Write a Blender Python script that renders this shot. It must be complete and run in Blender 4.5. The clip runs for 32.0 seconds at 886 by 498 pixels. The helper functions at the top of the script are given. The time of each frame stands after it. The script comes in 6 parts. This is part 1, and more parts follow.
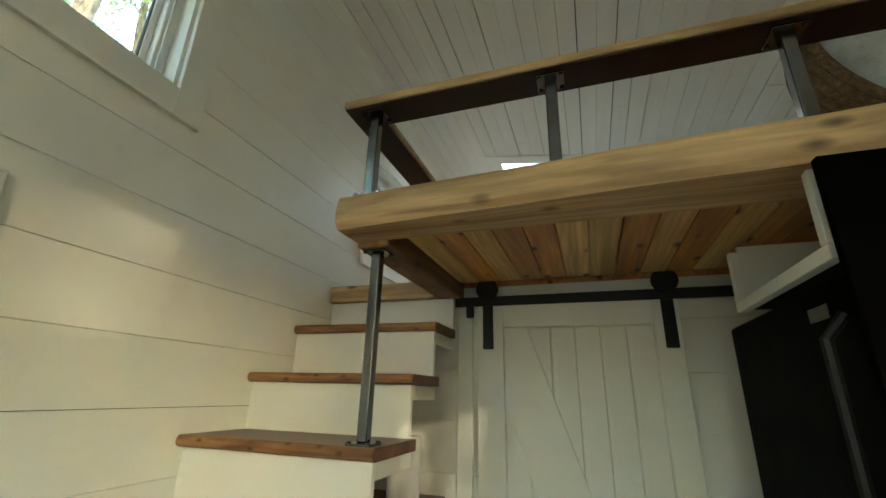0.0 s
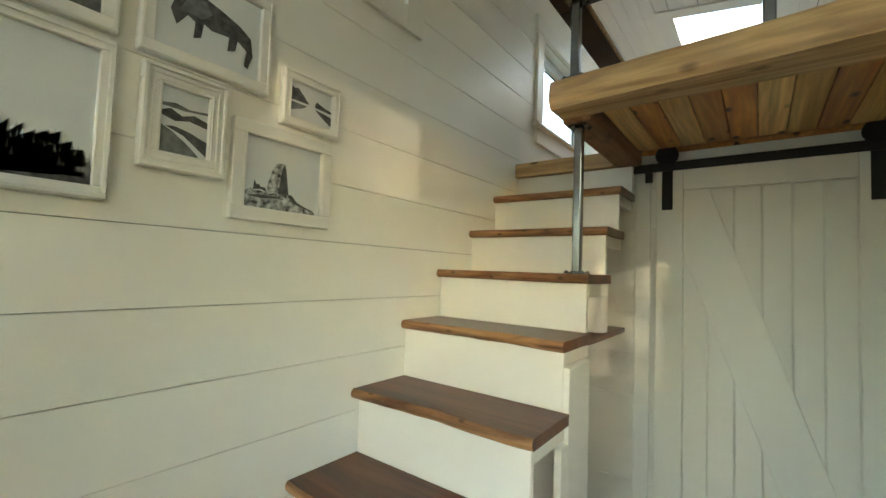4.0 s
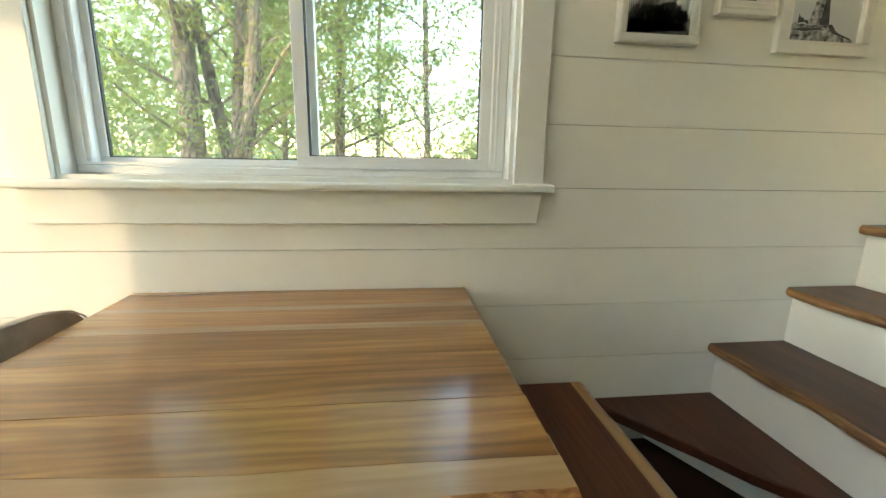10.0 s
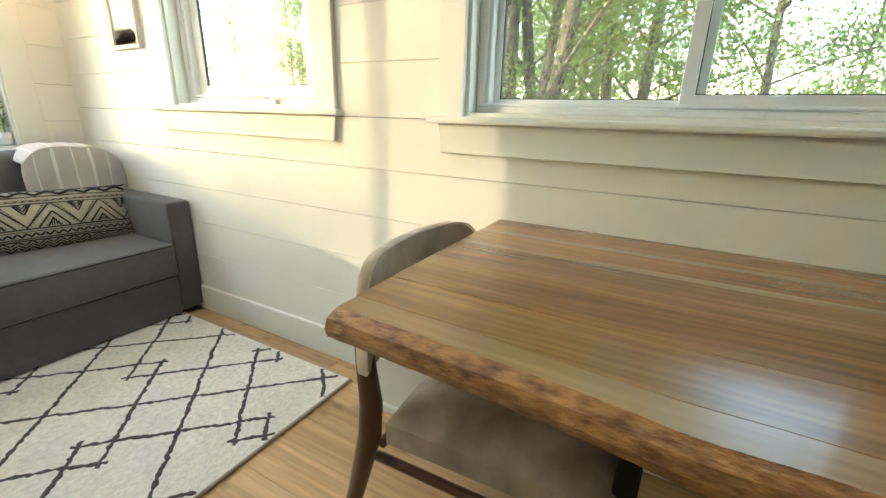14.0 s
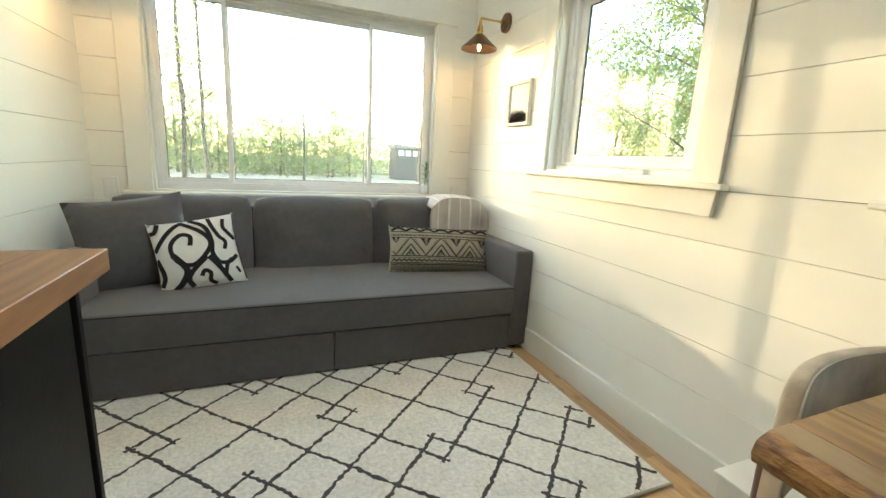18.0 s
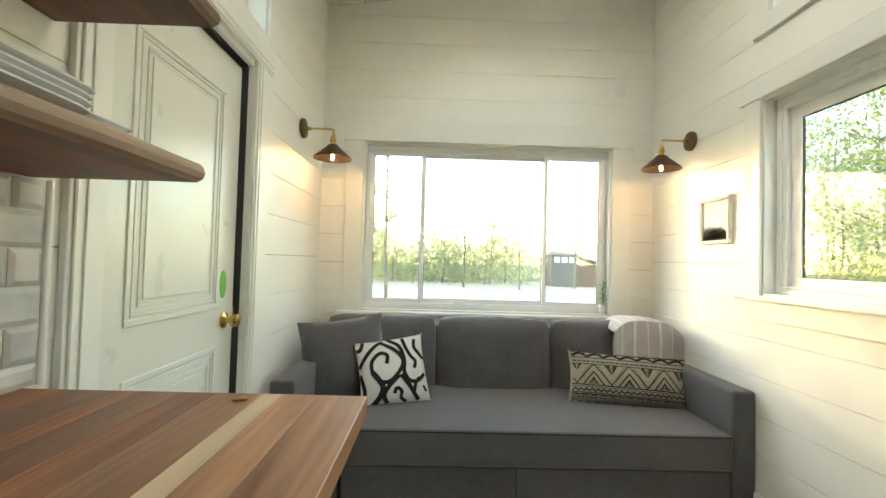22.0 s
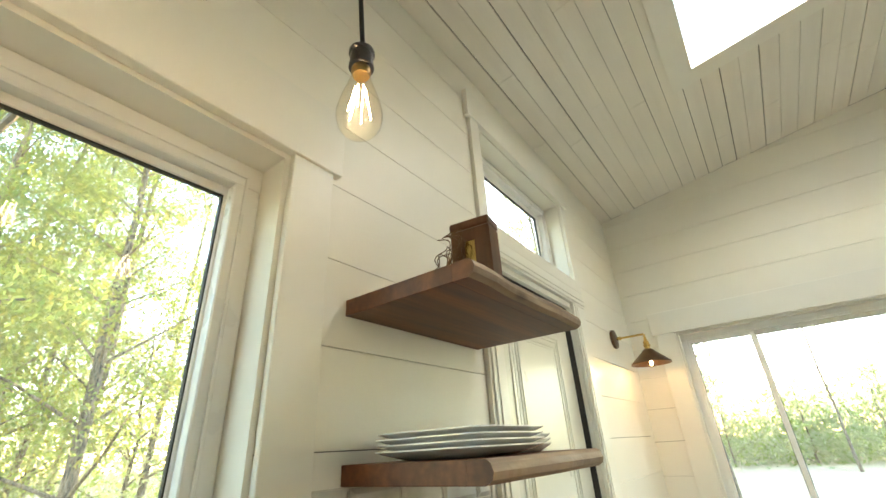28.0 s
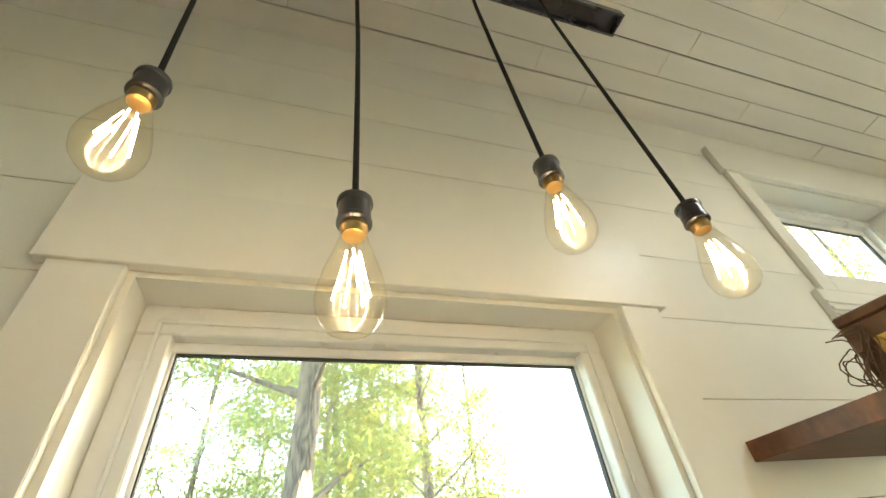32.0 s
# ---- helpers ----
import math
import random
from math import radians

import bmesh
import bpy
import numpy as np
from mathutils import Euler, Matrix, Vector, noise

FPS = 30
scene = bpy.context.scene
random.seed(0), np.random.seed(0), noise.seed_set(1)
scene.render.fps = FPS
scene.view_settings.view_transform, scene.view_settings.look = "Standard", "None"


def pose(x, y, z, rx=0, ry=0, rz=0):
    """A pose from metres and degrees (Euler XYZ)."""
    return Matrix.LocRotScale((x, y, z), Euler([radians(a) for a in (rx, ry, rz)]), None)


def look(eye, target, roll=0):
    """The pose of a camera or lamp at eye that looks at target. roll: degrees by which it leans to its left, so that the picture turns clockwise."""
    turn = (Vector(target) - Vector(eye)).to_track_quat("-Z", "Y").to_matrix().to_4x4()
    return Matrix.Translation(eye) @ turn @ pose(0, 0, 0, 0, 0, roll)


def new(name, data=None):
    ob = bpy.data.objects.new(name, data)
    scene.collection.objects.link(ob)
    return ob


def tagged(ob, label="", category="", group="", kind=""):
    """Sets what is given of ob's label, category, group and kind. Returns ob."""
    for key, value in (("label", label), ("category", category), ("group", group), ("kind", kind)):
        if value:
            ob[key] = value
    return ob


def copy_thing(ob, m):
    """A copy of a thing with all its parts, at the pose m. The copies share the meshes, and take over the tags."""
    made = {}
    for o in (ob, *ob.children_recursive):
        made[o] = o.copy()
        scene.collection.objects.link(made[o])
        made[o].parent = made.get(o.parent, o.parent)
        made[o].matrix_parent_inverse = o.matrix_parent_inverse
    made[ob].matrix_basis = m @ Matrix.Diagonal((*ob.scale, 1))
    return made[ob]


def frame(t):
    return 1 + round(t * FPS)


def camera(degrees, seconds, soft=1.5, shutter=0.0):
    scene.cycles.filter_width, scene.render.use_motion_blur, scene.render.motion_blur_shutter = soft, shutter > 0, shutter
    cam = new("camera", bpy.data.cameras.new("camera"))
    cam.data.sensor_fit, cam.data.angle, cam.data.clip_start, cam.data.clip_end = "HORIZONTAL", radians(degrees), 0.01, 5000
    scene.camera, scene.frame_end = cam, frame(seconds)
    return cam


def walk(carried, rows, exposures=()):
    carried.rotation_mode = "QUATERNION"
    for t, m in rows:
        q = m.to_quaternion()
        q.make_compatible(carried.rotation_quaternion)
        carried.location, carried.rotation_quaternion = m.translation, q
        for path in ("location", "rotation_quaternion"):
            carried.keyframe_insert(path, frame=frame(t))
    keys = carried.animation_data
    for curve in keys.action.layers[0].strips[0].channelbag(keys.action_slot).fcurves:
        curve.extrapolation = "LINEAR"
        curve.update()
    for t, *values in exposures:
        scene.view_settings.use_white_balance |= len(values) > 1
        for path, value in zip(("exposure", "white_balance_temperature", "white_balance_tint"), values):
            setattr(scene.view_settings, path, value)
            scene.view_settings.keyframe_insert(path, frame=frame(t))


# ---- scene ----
cam = camera(92.9, 32.0)
PATH = [
    (0, (1.264, -4.441, 1.481), (1.888, -6.228, 2.128), 1.5),
    (0.5, (1.241, -4.412, 1.466), (2.004, -6.173, 2.028), 1.2),
    (1, (1.224, -4.374, 1.448), (2.1, -6.105, 1.931), 1.3),
    (1.5, (1.224, -4.331, 1.43), (2.19, -6.038, 1.819), 0.6),
    (2, (1.244, -4.283, 1.413), (2.271, -5.969, 1.734), 1.1),
    (2.5, (1.278, -4.228, 1.394), (2.348, -5.898, 1.652), 1.3),
    (4.5, (1.33, -4.001, 1.328), (2.609, -5.538, 1.35), 1.8),
    (5, (1.31, -3.969, 1.307), (2.69, -5.415, 1.237), 1.2),
    (5.5, (1.287, -3.939, 1.291), (2.76, -5.285, 1.154), 1.2),
    (6, (1.263, -3.908, 1.272), (2.827, -5.138, 1.068), 0.6),
    (6.5, (1.244, -3.868, 1.251), (2.85, -5.028, 0.98), 0.4),
    (7, (1.233, -3.808, 1.228), (2.86, -4.932, 0.926), 0.7),
    (7.5, (1.223, -3.738, 1.207), (2.899, -4.785, 0.898), 0.2),
    (8, (1.21, -3.671, 1.19), (2.947, -4.594, 0.825), -0.5),
    (8.5, (1.198, -3.611, 1.176), (3.0, -4.39, 0.798), -0.4),
    (9, (1.188, -3.556, 1.164), (3.043, -4.194, 0.776), 0.1),
    (9.5, (1.182, -3.502, 1.152), (3.091, -3.947, 0.753), 0.7),
    (10, (1.184, -3.447, 1.14), (3.123, -3.687, 0.716), 1.1),
    (10.5, (1.186, -3.398, 1.129), (3.13, -3.465, 0.663), 1.5),
    (11, (1.183, -3.363, 1.121), (3.109, -3.273, 0.59), 0.8),
    (11.5, (1.178, -3.341, 1.115), (3.079, -3.111, 0.538), 0.3),
    (12, (1.169, -3.318, 1.101), (3.043, -2.935, 0.514), -0.2),
    (13, (1.152, -3.263, 1.078), (2.944, -2.611, 0.477), 0.2),
    (13.5, (1.147, -3.241, 1.076), (2.89, -2.472, 0.466), 1.0),
    (14, (1.143, -3.208, 1.074), (2.814, -2.294, 0.464), 1.5),
    (14.5, (1.132, -3.172, 1.074), (2.719, -2.115, 0.471), 2.2),
    (15, (1.108, -3.142, 1.08), (2.588, -1.929, 0.499), 2.4),
    (15.5, (1.076, -3.114, 1.116), (2.427, -1.762, 0.527), 1.6),
    (17.5, (0.973, -3.067, 1.106), (1.826, -1.317, 0.646), 2.8),
    (18, (0.978, -3.058, 1.11), (1.718, -1.246, 0.7), 3.0),
    (18.5, (0.966, -3.05, 1.121), (1.626, -1.194, 0.775), 2.9),
    (19, (0.939, -3.045, 1.138), (1.53, -1.154, 0.868), 2.7),
    (19.5, (0.911, -3.041, 1.153), (1.424, -1.122, 0.921), 2.1),
    (20, (0.895, -3.037, 1.162), (1.302, -1.087, 0.982), 2.1),
    (20.5, (0.875, -3.033, 1.173), (1.171, -1.058, 1.056), 2.3),
    (21, (0.858, -3.031, 1.184), (1.068, -1.043, 1.114), 2.1),
    (21.5, (0.843, -3.028, 1.196), (0.973, -1.032, 1.191), 1.9),
    (22, (0.83, -3.027, 1.207), (0.867, -1.028, 1.263), 1.6),
    (22.5, (0.818, -3.035, 1.216), (0.737, -1.041, 1.349), 1.4),
    (23, (0.804, -3.049, 1.228), (0.643, -1.065, 1.42), 1.2),
    (23.5, (0.797, -3.066, 1.244), (0.551, -1.1, 1.522), 1.3),
    (24, (0.8, -3.081, 1.258), (0.474, -1.142, 1.621), 0.9),
    (24.5, (0.802, -3.096, 1.273), (0.406, -1.183, 1.7), 0.6),
    (26.5, (0.758, -3.187, 1.361), (-0.002, -1.488, 2.093), -1.5),
    (27, (0.745, -3.214, 1.376), (-0.131, -1.593, 2.154), -2.3),
    (27.5, (0.737, -3.252, 1.392), (-0.242, -1.711, 2.209), -3.0),
    (28, (0.731, -3.297, 1.407), (-0.321, -1.83, 2.27), -3.5),
    (28.5, (0.724, -3.34, 1.424), (-0.406, -1.969, 2.341), -5.1),
    (29, (0.717, -3.379, 1.442), (-0.491, -2.11, 2.408), -6.4),
    (29.5, (0.713, -3.413, 1.464), (-0.574, -2.273, 2.485), -6.8),
    (30, (0.711, -3.445, 1.488), (-0.617, -2.451, 2.605), -7.7),
    (30.5, (0.707, -3.472, 1.51), (-0.67, -2.587, 2.659), -7.5),
    (31, (0.702, -3.5, 1.528), (-0.695, -2.73, 2.734), -7.8),
    (31.5, (0.701, -3.529, 1.542), (-0.721, -2.868, 2.783), -7.8),
    (32, (0.699, -3.56, 1.551), (-0.734, -2.99, 2.824), -7.8),
]
walk(cam, [(t, look(eye, target, roll)) for t, eye, target, roll in PATH], exposures=[(0, 4.45, 6300, 3), (2, 4.6, 6350, 4), (4, 4.6, 6400, 6), (8, 4.5, 6700, 10), (12, 4.2, 6800, 11), (15, 4.1, 6900, 8), (19, 4.0, 7000, 9), (23, 4.0, 7000, 11), (28, 4.2, 7200, 11), (30, 4.28, 7200, 11), (32, 4.38, 7200, 11)])

# ---- light ----
SUN_TURN = 35.6     # degrees from the house's long axis
SUN_RISE = 9.5      # degrees above the horizon
world = bpy.data.worlds.new("sky")
scene.world = world
world.use_nodes = True
wn = world.node_tree.nodes
sky = wn.new("ShaderNodeTexSky")
sky.sky_type = "NISHITA"
sky.sun_disc = False
sky.sun_elevation = radians(SUN_RISE)
sky.sun_rotation = radians(-SUN_TURN)
sky.air_density, sky.dust_density, sky.ozone_density = 1.0, 0.4, 1.0
world.node_tree.links.new(sky.outputs[0], wn["Background"].inputs[0])
wn["Background"].inputs[1].default_value = 0.15

sun = new("sun", bpy.data.lights.new("sun", "SUN"))
sun.data.energy, sun.data.angle, sun.data.color = 0.16, radians(0.6), (1.0, 0.80, 0.53)
sun_from = Vector((-math.sin(radians(SUN_TURN)) * math.cos(radians(SUN_RISE)), math.cos(radians(SUN_TURN)) * math.cos(radians(SUN_RISE)), math.sin(radians(SUN_RISE))))
sun.matrix_world = look(sun_from * 30, (0, 0, 0))


SCONCE_W, PENDANT_W = 0.42, 0.0050


def bulb_light(name, place, watts, colour=(1.0, 0.62, 0.28), radius=0.012):
    lamp = new(name, bpy.data.lights.new(name, "POINT"))
    lamp.data.energy, lamp.data.color, lamp.data.shadow_soft_size = watts, colour, radius
    lamp.location = place
    return lamp


SKYLIGHT_W = 1.5


def sky_lamp(name, r, watts):
    """Daylight that comes down a skylight's shaft."""
    lamp = new(name, bpy.data.lights.new(name, "AREA"))
    lamp.data.shape, lamp.data.size, lamp.data.size_y = "RECTANGLE", r[1] - r[0], r[3] - r[2]
    lamp.data.energy, lamp.data.color = watts, (1.0, 0.98, 0.93)
    lamp.location = ((r[0] + r[1]) / 2, (r[2] + r[3]) / 2, roof((r[0] + r[1]) / 2) + 0.19)
    return lamp


# ---- materials ----
def material(name, colour, rough=0.5, metal=0.0, spread=0.12, scale=9.0, stretch=(1, 1, 1), bump=0.05, grain=60.0, second=None, per_piece=0.0, sheen=0.0, coat=0.0, stains=0.06, gloss_var=0.1, specular=0.5):
    """A surface whose colour wanders at two scales, with fine relief; per_piece varies it from object to object."""
    m = bpy.data.materials.new(name)
    m.use_nodes = True
    n, link = m.node_tree.nodes, m.node_tree.links.new
    b = n["Principled BSDF"]
    b.inputs["Roughness"].default_value, b.inputs["Metallic"].default_value = rough, metal
    b.inputs["Sheen Weight"].default_value, b.inputs["Coat Weight"].default_value = sheen, coat
    co, mp = n.new("ShaderNodeTexCoord"), n.new("ShaderNodeMapping")
    mp.inputs["Scale"].default_value = stretch
    link(co.outputs["Object"], mp.inputs["Vector"])
    info = n.new("ShaderNodeObjectInfo")
    shift = n.new("ShaderNodeVectorMath")
    shift.operation = "MULTIPLY_ADD"
    shift.inputs[1].default_value = (37.0, 23.0, 51.0)
    link(info.outputs["Random"], shift.inputs[0])
    link(mp.outputs["Vector"], shift.inputs[2])
    big, fine, wide = (n.new("ShaderNodeTexNoise") for _ in range(3))
    for node, s, d in ((big, scale, 5.0), (fine, grain, 3.0), (wide, scale * 0.17, 2.0)):
        node.inputs["Scale"].default_value, node.inputs["Detail"].default_value = s, d
        link(shift.outputs[0], node.inputs["Vector"])
    ramp = n.new("ShaderNodeValToRGB")
    other = second or tuple(c * (1 - spread) for c in colour)
    ramp.color_ramp.elements[0].color, ramp.color_ramp.elements[1].color = (*other, 1), (*colour, 1)
    ramp.color_ramp.elements[0].position, ramp.color_ramp.elements[1].position = 0.32, 0.66
    link(big.outputs["Fac"], ramp.inputs["Fac"])
    stain = n.new("ShaderNodeMapRange")
    stain.inputs["From Min"].default_value, stain.inputs["From Max"].default_value = 0.3, 0.7
    stain.inputs["To Min"].default_value, stain.inputs["To Max"].default_value = 1 - stains, 1 + stains * 0.4
    link(wide.outputs["Fac"], stain.inputs["Value"])
    tone = n.new("ShaderNodeMapRange")
    tone.inputs["To Min"].default_value, tone.inputs["To Max"].default_value = 1 - per_piece, 1 + per_piece
    link(info.outputs["Random"], tone.inputs["Value"])
    mul = n.new("ShaderNodeMath")
    mul.operation = "MULTIPLY"
    link(stain.outputs[0], mul.inputs[0])
    link(tone.outputs[0], mul.inputs[1])
    mix = n.new("ShaderNodeVectorMath")
    mix.operation = "SCALE"
    link(ramp.outputs["Color"], mix.inputs[0])
    link(mul.outputs[0], mix.inputs["Scale"])
    link(mix.outputs[0], b.inputs["Base Color"])
    rr = n.new("ShaderNodeMapRange")
    rr.inputs["To Min"].default_value, rr.inputs["To Max"].default_value = max(0.02, rough - gloss_var), min(1, rough + gloss_var)
    b.inputs["Specular IOR Level"].default_value = specular
    link(big.outputs["Fac"], rr.inputs["Value"])
    link(rr.outputs[0], b.inputs["Roughness"])
    if bump:
        bp = n.new("ShaderNodeBump")
        bp.inputs["Strength"].default_value, bp.inputs["Distance"].default_value = bump, 0.01
        link(fine.outputs["Fac"], bp.inputs["Height"])
        link(bp.outputs["Normal"], b.inputs["Normal"])
    return m


def wood(name, dark, light, along="y", rough=0.4, rings=7.0, per_piece=0.15, knots=0.0, bump=0.12, coat=0.0, streak=0.5, sap=None, lines=0.0, line_scale=26.0, knot_scale=(14.0, 7.0), specular=0.5):
    """Sawn timber: long stretched figure, fine pores, and knots where asked; sap is a paler streak's colour."""
    m = bpy.data.materials.new(name)
    m.use_nodes = True
    n, link = m.node_tree.nodes, m.node_tree.links.new
    b = n["Principled BSDF"]
    b.inputs["Coat Weight"].default_value, b.inputs["Coat Roughness"].default_value = coat, 0.12
    b.inputs["Specular IOR Level"].default_value = specular
    co, info = n.new("ShaderNodeTexCoord"), n.new("ShaderNodeObjectInfo")
    shift = n.new("ShaderNodeVectorMath")
    shift.operation = "MULTIPLY_ADD"
    shift.inputs[1].default_value = (11.0, 17.0, 29.0)
    link(info.outputs["Random"], shift.inputs[0])
    link(co.outputs["Object"], shift.inputs[2])
    mp, mp2 = n.new("ShaderNodeMapping"), n.new("ShaderNodeMapping")
    i = "xyz".index(along)
    s1, s2 = [rings * 1.6] * 3, [55.0] * 3
    s1[i], s2[i] = rings * 0.16, 1.6
    mp.inputs["Scale"].default_value, mp2.inputs["Scale"].default_value = s1, s2
    figure, pores = n.new("ShaderNodeTexNoise"), n.new("ShaderNodeTexNoise")
    figure.inputs["Scale"].default_value, figure.inputs["Detail"].default_value, figure.inputs["Distortion"].default_value = 1.0, 6.0, 0.9
    pores.inputs["Scale"].default_value, pores.inputs["Detail"].default_value = 1.0, 4.0
    for mapping, tex in ((mp, figure), (mp2, pores)):
        link(shift.outputs[0], mapping.inputs["Vector"])
        link(mapping.outputs["Vector"], tex.inputs["Vector"])
    ramp = n.new("ShaderNodeValToRGB")
    e = ramp.color_ramp.elements
    e[0].position, e[0].color = 0.30, (*dark, 1)
    e[1].position, e[1].color = 0.68, (*light, 1)
    if sap:
        x = e.new(0.80)
        x.color = (*sap, 1)
    link(figure.outputs["Fac"], ramp.inputs["Fac"])
    pr = n.new("ShaderNodeMapRange")
    pr.inputs["From Min"].default_value, pr.inputs["From Max"].default_value = 0.3, 0.7
    pr.inputs["To Min"].default_value, pr.inputs["To Max"].default_value = 1 - streak * 0.5, 1 + streak * 0.2
    link(pores.outputs["Fac"], pr.inputs["Value"])
    tone = n.new("ShaderNodeMapRange")
    tone.inputs["To Min"].default_value, tone.inputs["To Max"].default_value = 1 - per_piece, 1 + per_piece
    link(info.outputs["Random"], tone.inputs["Value"])
    mul = n.new("ShaderNodeMath")
    mul.operation = "MULTIPLY"
    link(pr.outputs[0], mul.inputs[0])
    link(tone.outputs[0], mul.inputs[1])
    last = mul
    if knots:
        mk = n.new("ShaderNodeMapping")
        sk = [knot_scale[0]] * 3
        sk[i] = knot_scale[1]
        mk.inputs["Scale"].default_value = sk
        vor = n.new("ShaderNodeTexVoronoi")
        vor.inputs["Scale"].default_value = 1.0
        link(shift.outputs[0], mk.inputs["Vector"])
        link(mk.outputs["Vector"], vor.inputs["Vector"])
        kr = n.new("ShaderNodeMapRange")
        kr.inputs["From Min"].default_value, kr.inputs["From Max"].default_value = 0.08, 0.24
        kr.inputs["To Min"].default_value, kr.inputs["To Max"].default_value = 1 - knots, 1.0
        link(vor.outputs["Distance"], kr.inputs["Value"])
        last = n.new("ShaderNodeMath")
        last.operation = "MULTIPLY"
        link(mul.outputs[0], last.inputs[0])
        link(kr.outputs[0], last.inputs[1])
    if lines:
        # growth rings cut lengthwise: fine wandering lines
        ml, wave, lr, prod = n.new("ShaderNodeMapping"), n.new("ShaderNodeTexWave"), n.new("ShaderNodeMapRange"), n.new("ShaderNodeMath")
        sl = [1.0] * 3
        sl[i] = 0.13
        ml.inputs["Scale"].default_value = sl
        wave.wave_type, wave.bands_direction = "BANDS", "Y" if along == "x" else "X"
        wave.inputs["Scale"].default_value, wave.inputs["Distortion"].default_value = line_scale, 16.0
        wave.inputs["Detail"].default_value, wave.inputs["Detail Scale"].default_value = 4.0, 0.9
        lr.inputs["To Min"].default_value, lr.inputs["To Max"].default_value = 1 - lines, 1 + lines * 0.25
        prod.operation = "MULTIPLY"
        link(shift.outputs[0], ml.inputs["Vector"])
        link(ml.outputs["Vector"], wave.inputs["Vector"])
        link(wave.outputs["Fac"], lr.inputs["Value"])
        link(last.outputs[0], prod.inputs[0])
        link(lr.outputs[0], prod.inputs[1])
        last = prod
    mix = n.new("ShaderNodeVectorMath")
    mix.operation = "SCALE"
    link(ramp.outputs["Color"], mix.inputs[0])
    link(last.outputs[0], mix.inputs["Scale"])
    link(mix.outputs[0], b.inputs["Base Color"])
    rr = n.new("ShaderNodeMapRange")
    rr.inputs["To Min"].default_value, rr.inputs["To Max"].default_value = max(0.05, rough - 0.04), min(1, rough + 0.04)
    link(figure.outputs["Fac"], rr.inputs["Value"])
    link(rr.outputs[0], b.inputs["Roughness"])
    bp = n.new("ShaderNodeBump")
    bp.inputs["Strength"].default_value, bp.inputs["Distance"].default_value = bump, 0.004
    link(pores.outputs["Fac"], bp.inputs["Height"])
    link(bp.outputs["Normal"], b.inputs["Normal"])
    return m


def glowing(name, colour, strength):
    m = bpy.data.materials.new(name)
    m.use_nodes = True
    b = m.node_tree.nodes["Principled BSDF"]
    b.inputs["Emission Color"].default_value, b.inputs["Emission Strength"].default_value = (*colour, 1), strength
    return m


def clear_glass(name, tint=(1, 1, 1), glare_haze=0.0):
    """Clear glass with a mirror's share by the angle and, on window panes, a thin scattering layer added to imitate
    glare haze.
    """
    m = bpy.data.materials.new(name)
    m.use_nodes = True
    n, link = m.node_tree.nodes, m.node_tree.links.new
    n.remove(n["Principled BSDF"])
    gl, tr, mixer, lw = n.new("ShaderNodeBsdfGlossy"), n.new("ShaderNodeBsdfTransparent"), n.new("ShaderNodeMixShader"), n.new("ShaderNodeLayerWeight")
    gl.inputs["Roughness"].default_value = 0.0
    tr.inputs["Color"].default_value = (*tint, 1)
    power, share = n.new("ShaderNodeMath"), n.new("ShaderNodeMath")
    power.operation, share.operation = "POWER", "MULTIPLY_ADD"
    power.inputs[1].default_value, share.inputs[1].default_value, share.inputs[2].default_value = 5.0, 0.7, 0.04
    link(lw.outputs["Facing"], power.inputs[0])
    link(power.outputs[0], share.inputs[0])
    link(share.outputs[0], mixer.inputs[0])
    link(tr.outputs[0], mixer.inputs[1])
    link(gl.outputs[0], mixer.inputs[2])
    if glare_haze:
        # whitish scatter laid over the pane so the view pales as in glare
        film, veil, spots = n.new("ShaderNodeBsdfTranslucent"), n.new("ShaderNodeMixShader"), n.new("ShaderNodeTexNoise")
        amount = n.new("ShaderNodeMapRange")
        film.inputs["Color"].default_value = (0.9, 0.89, 0.86, 1)
        spots.inputs["Scale"].default_value, spots.inputs["Detail"].default_value = 3.0, 6.0
        amount.inputs["To Min"].default_value, amount.inputs["To Max"].default_value = glare_haze * 0.6, glare_haze * 1.4
        link(spots.outputs["Fac"], amount.inputs["Value"])
        link(amount.outputs[0], veil.inputs[0])
        link(mixer.outputs[0], veil.inputs[1])
        link(film.outputs[0], veil.inputs[2])
        link(veil.outputs[0], n["Material Output"].inputs["Surface"])
    else:
        link(mixer.outputs[0], n["Material Output"].inputs["Surface"])
    return m


WHITE = material("white_paint", gloss_var=0.02, colour=(0.845, 0.83, 0.76), rough=0.42, spread=0.03, scale=5, bump=0.03, grain=130, per_piece=0.015, stains=0.025)
WHITE_TRIM = material("white_trim_paint", gloss_var=0.02, colour=(0.82, 0.815, 0.755), rough=0.35, spread=0.03, scale=6, bump=0.02, grain=90, per_piece=0.01, stains=0.03)
CEIL_WHITE = material("white_washed_boards", (0.845, 0.825, 0.76), rough=0.5, spread=0.07, scale=3, stretch=(4, 0.5, 4), bump=0.08, grain=30, stains=0.05)
STAIR_WHITE = material("white_stair_paint", gloss_var=0.02, colour=(0.85, 0.83, 0.755), rough=0.4, spread=0.03, scale=5, bump=0.03, grain=100, stains=0.03)
DOOR_WHITE = material("white_door_paint", gloss_var=0.02, colour=(0.75, 0.755, 0.68), rough=0.28, spread=0.02, scale=5, bump=0.02, grain=90, stains=0.02)
BARN_WHITE = material("white_barn_door_paint", gloss_var=0.02, colour=(0.84, 0.825, 0.745), rough=0.45, spread=0.04, scale=5, bump=0.04, grain=90, stains=0.03)
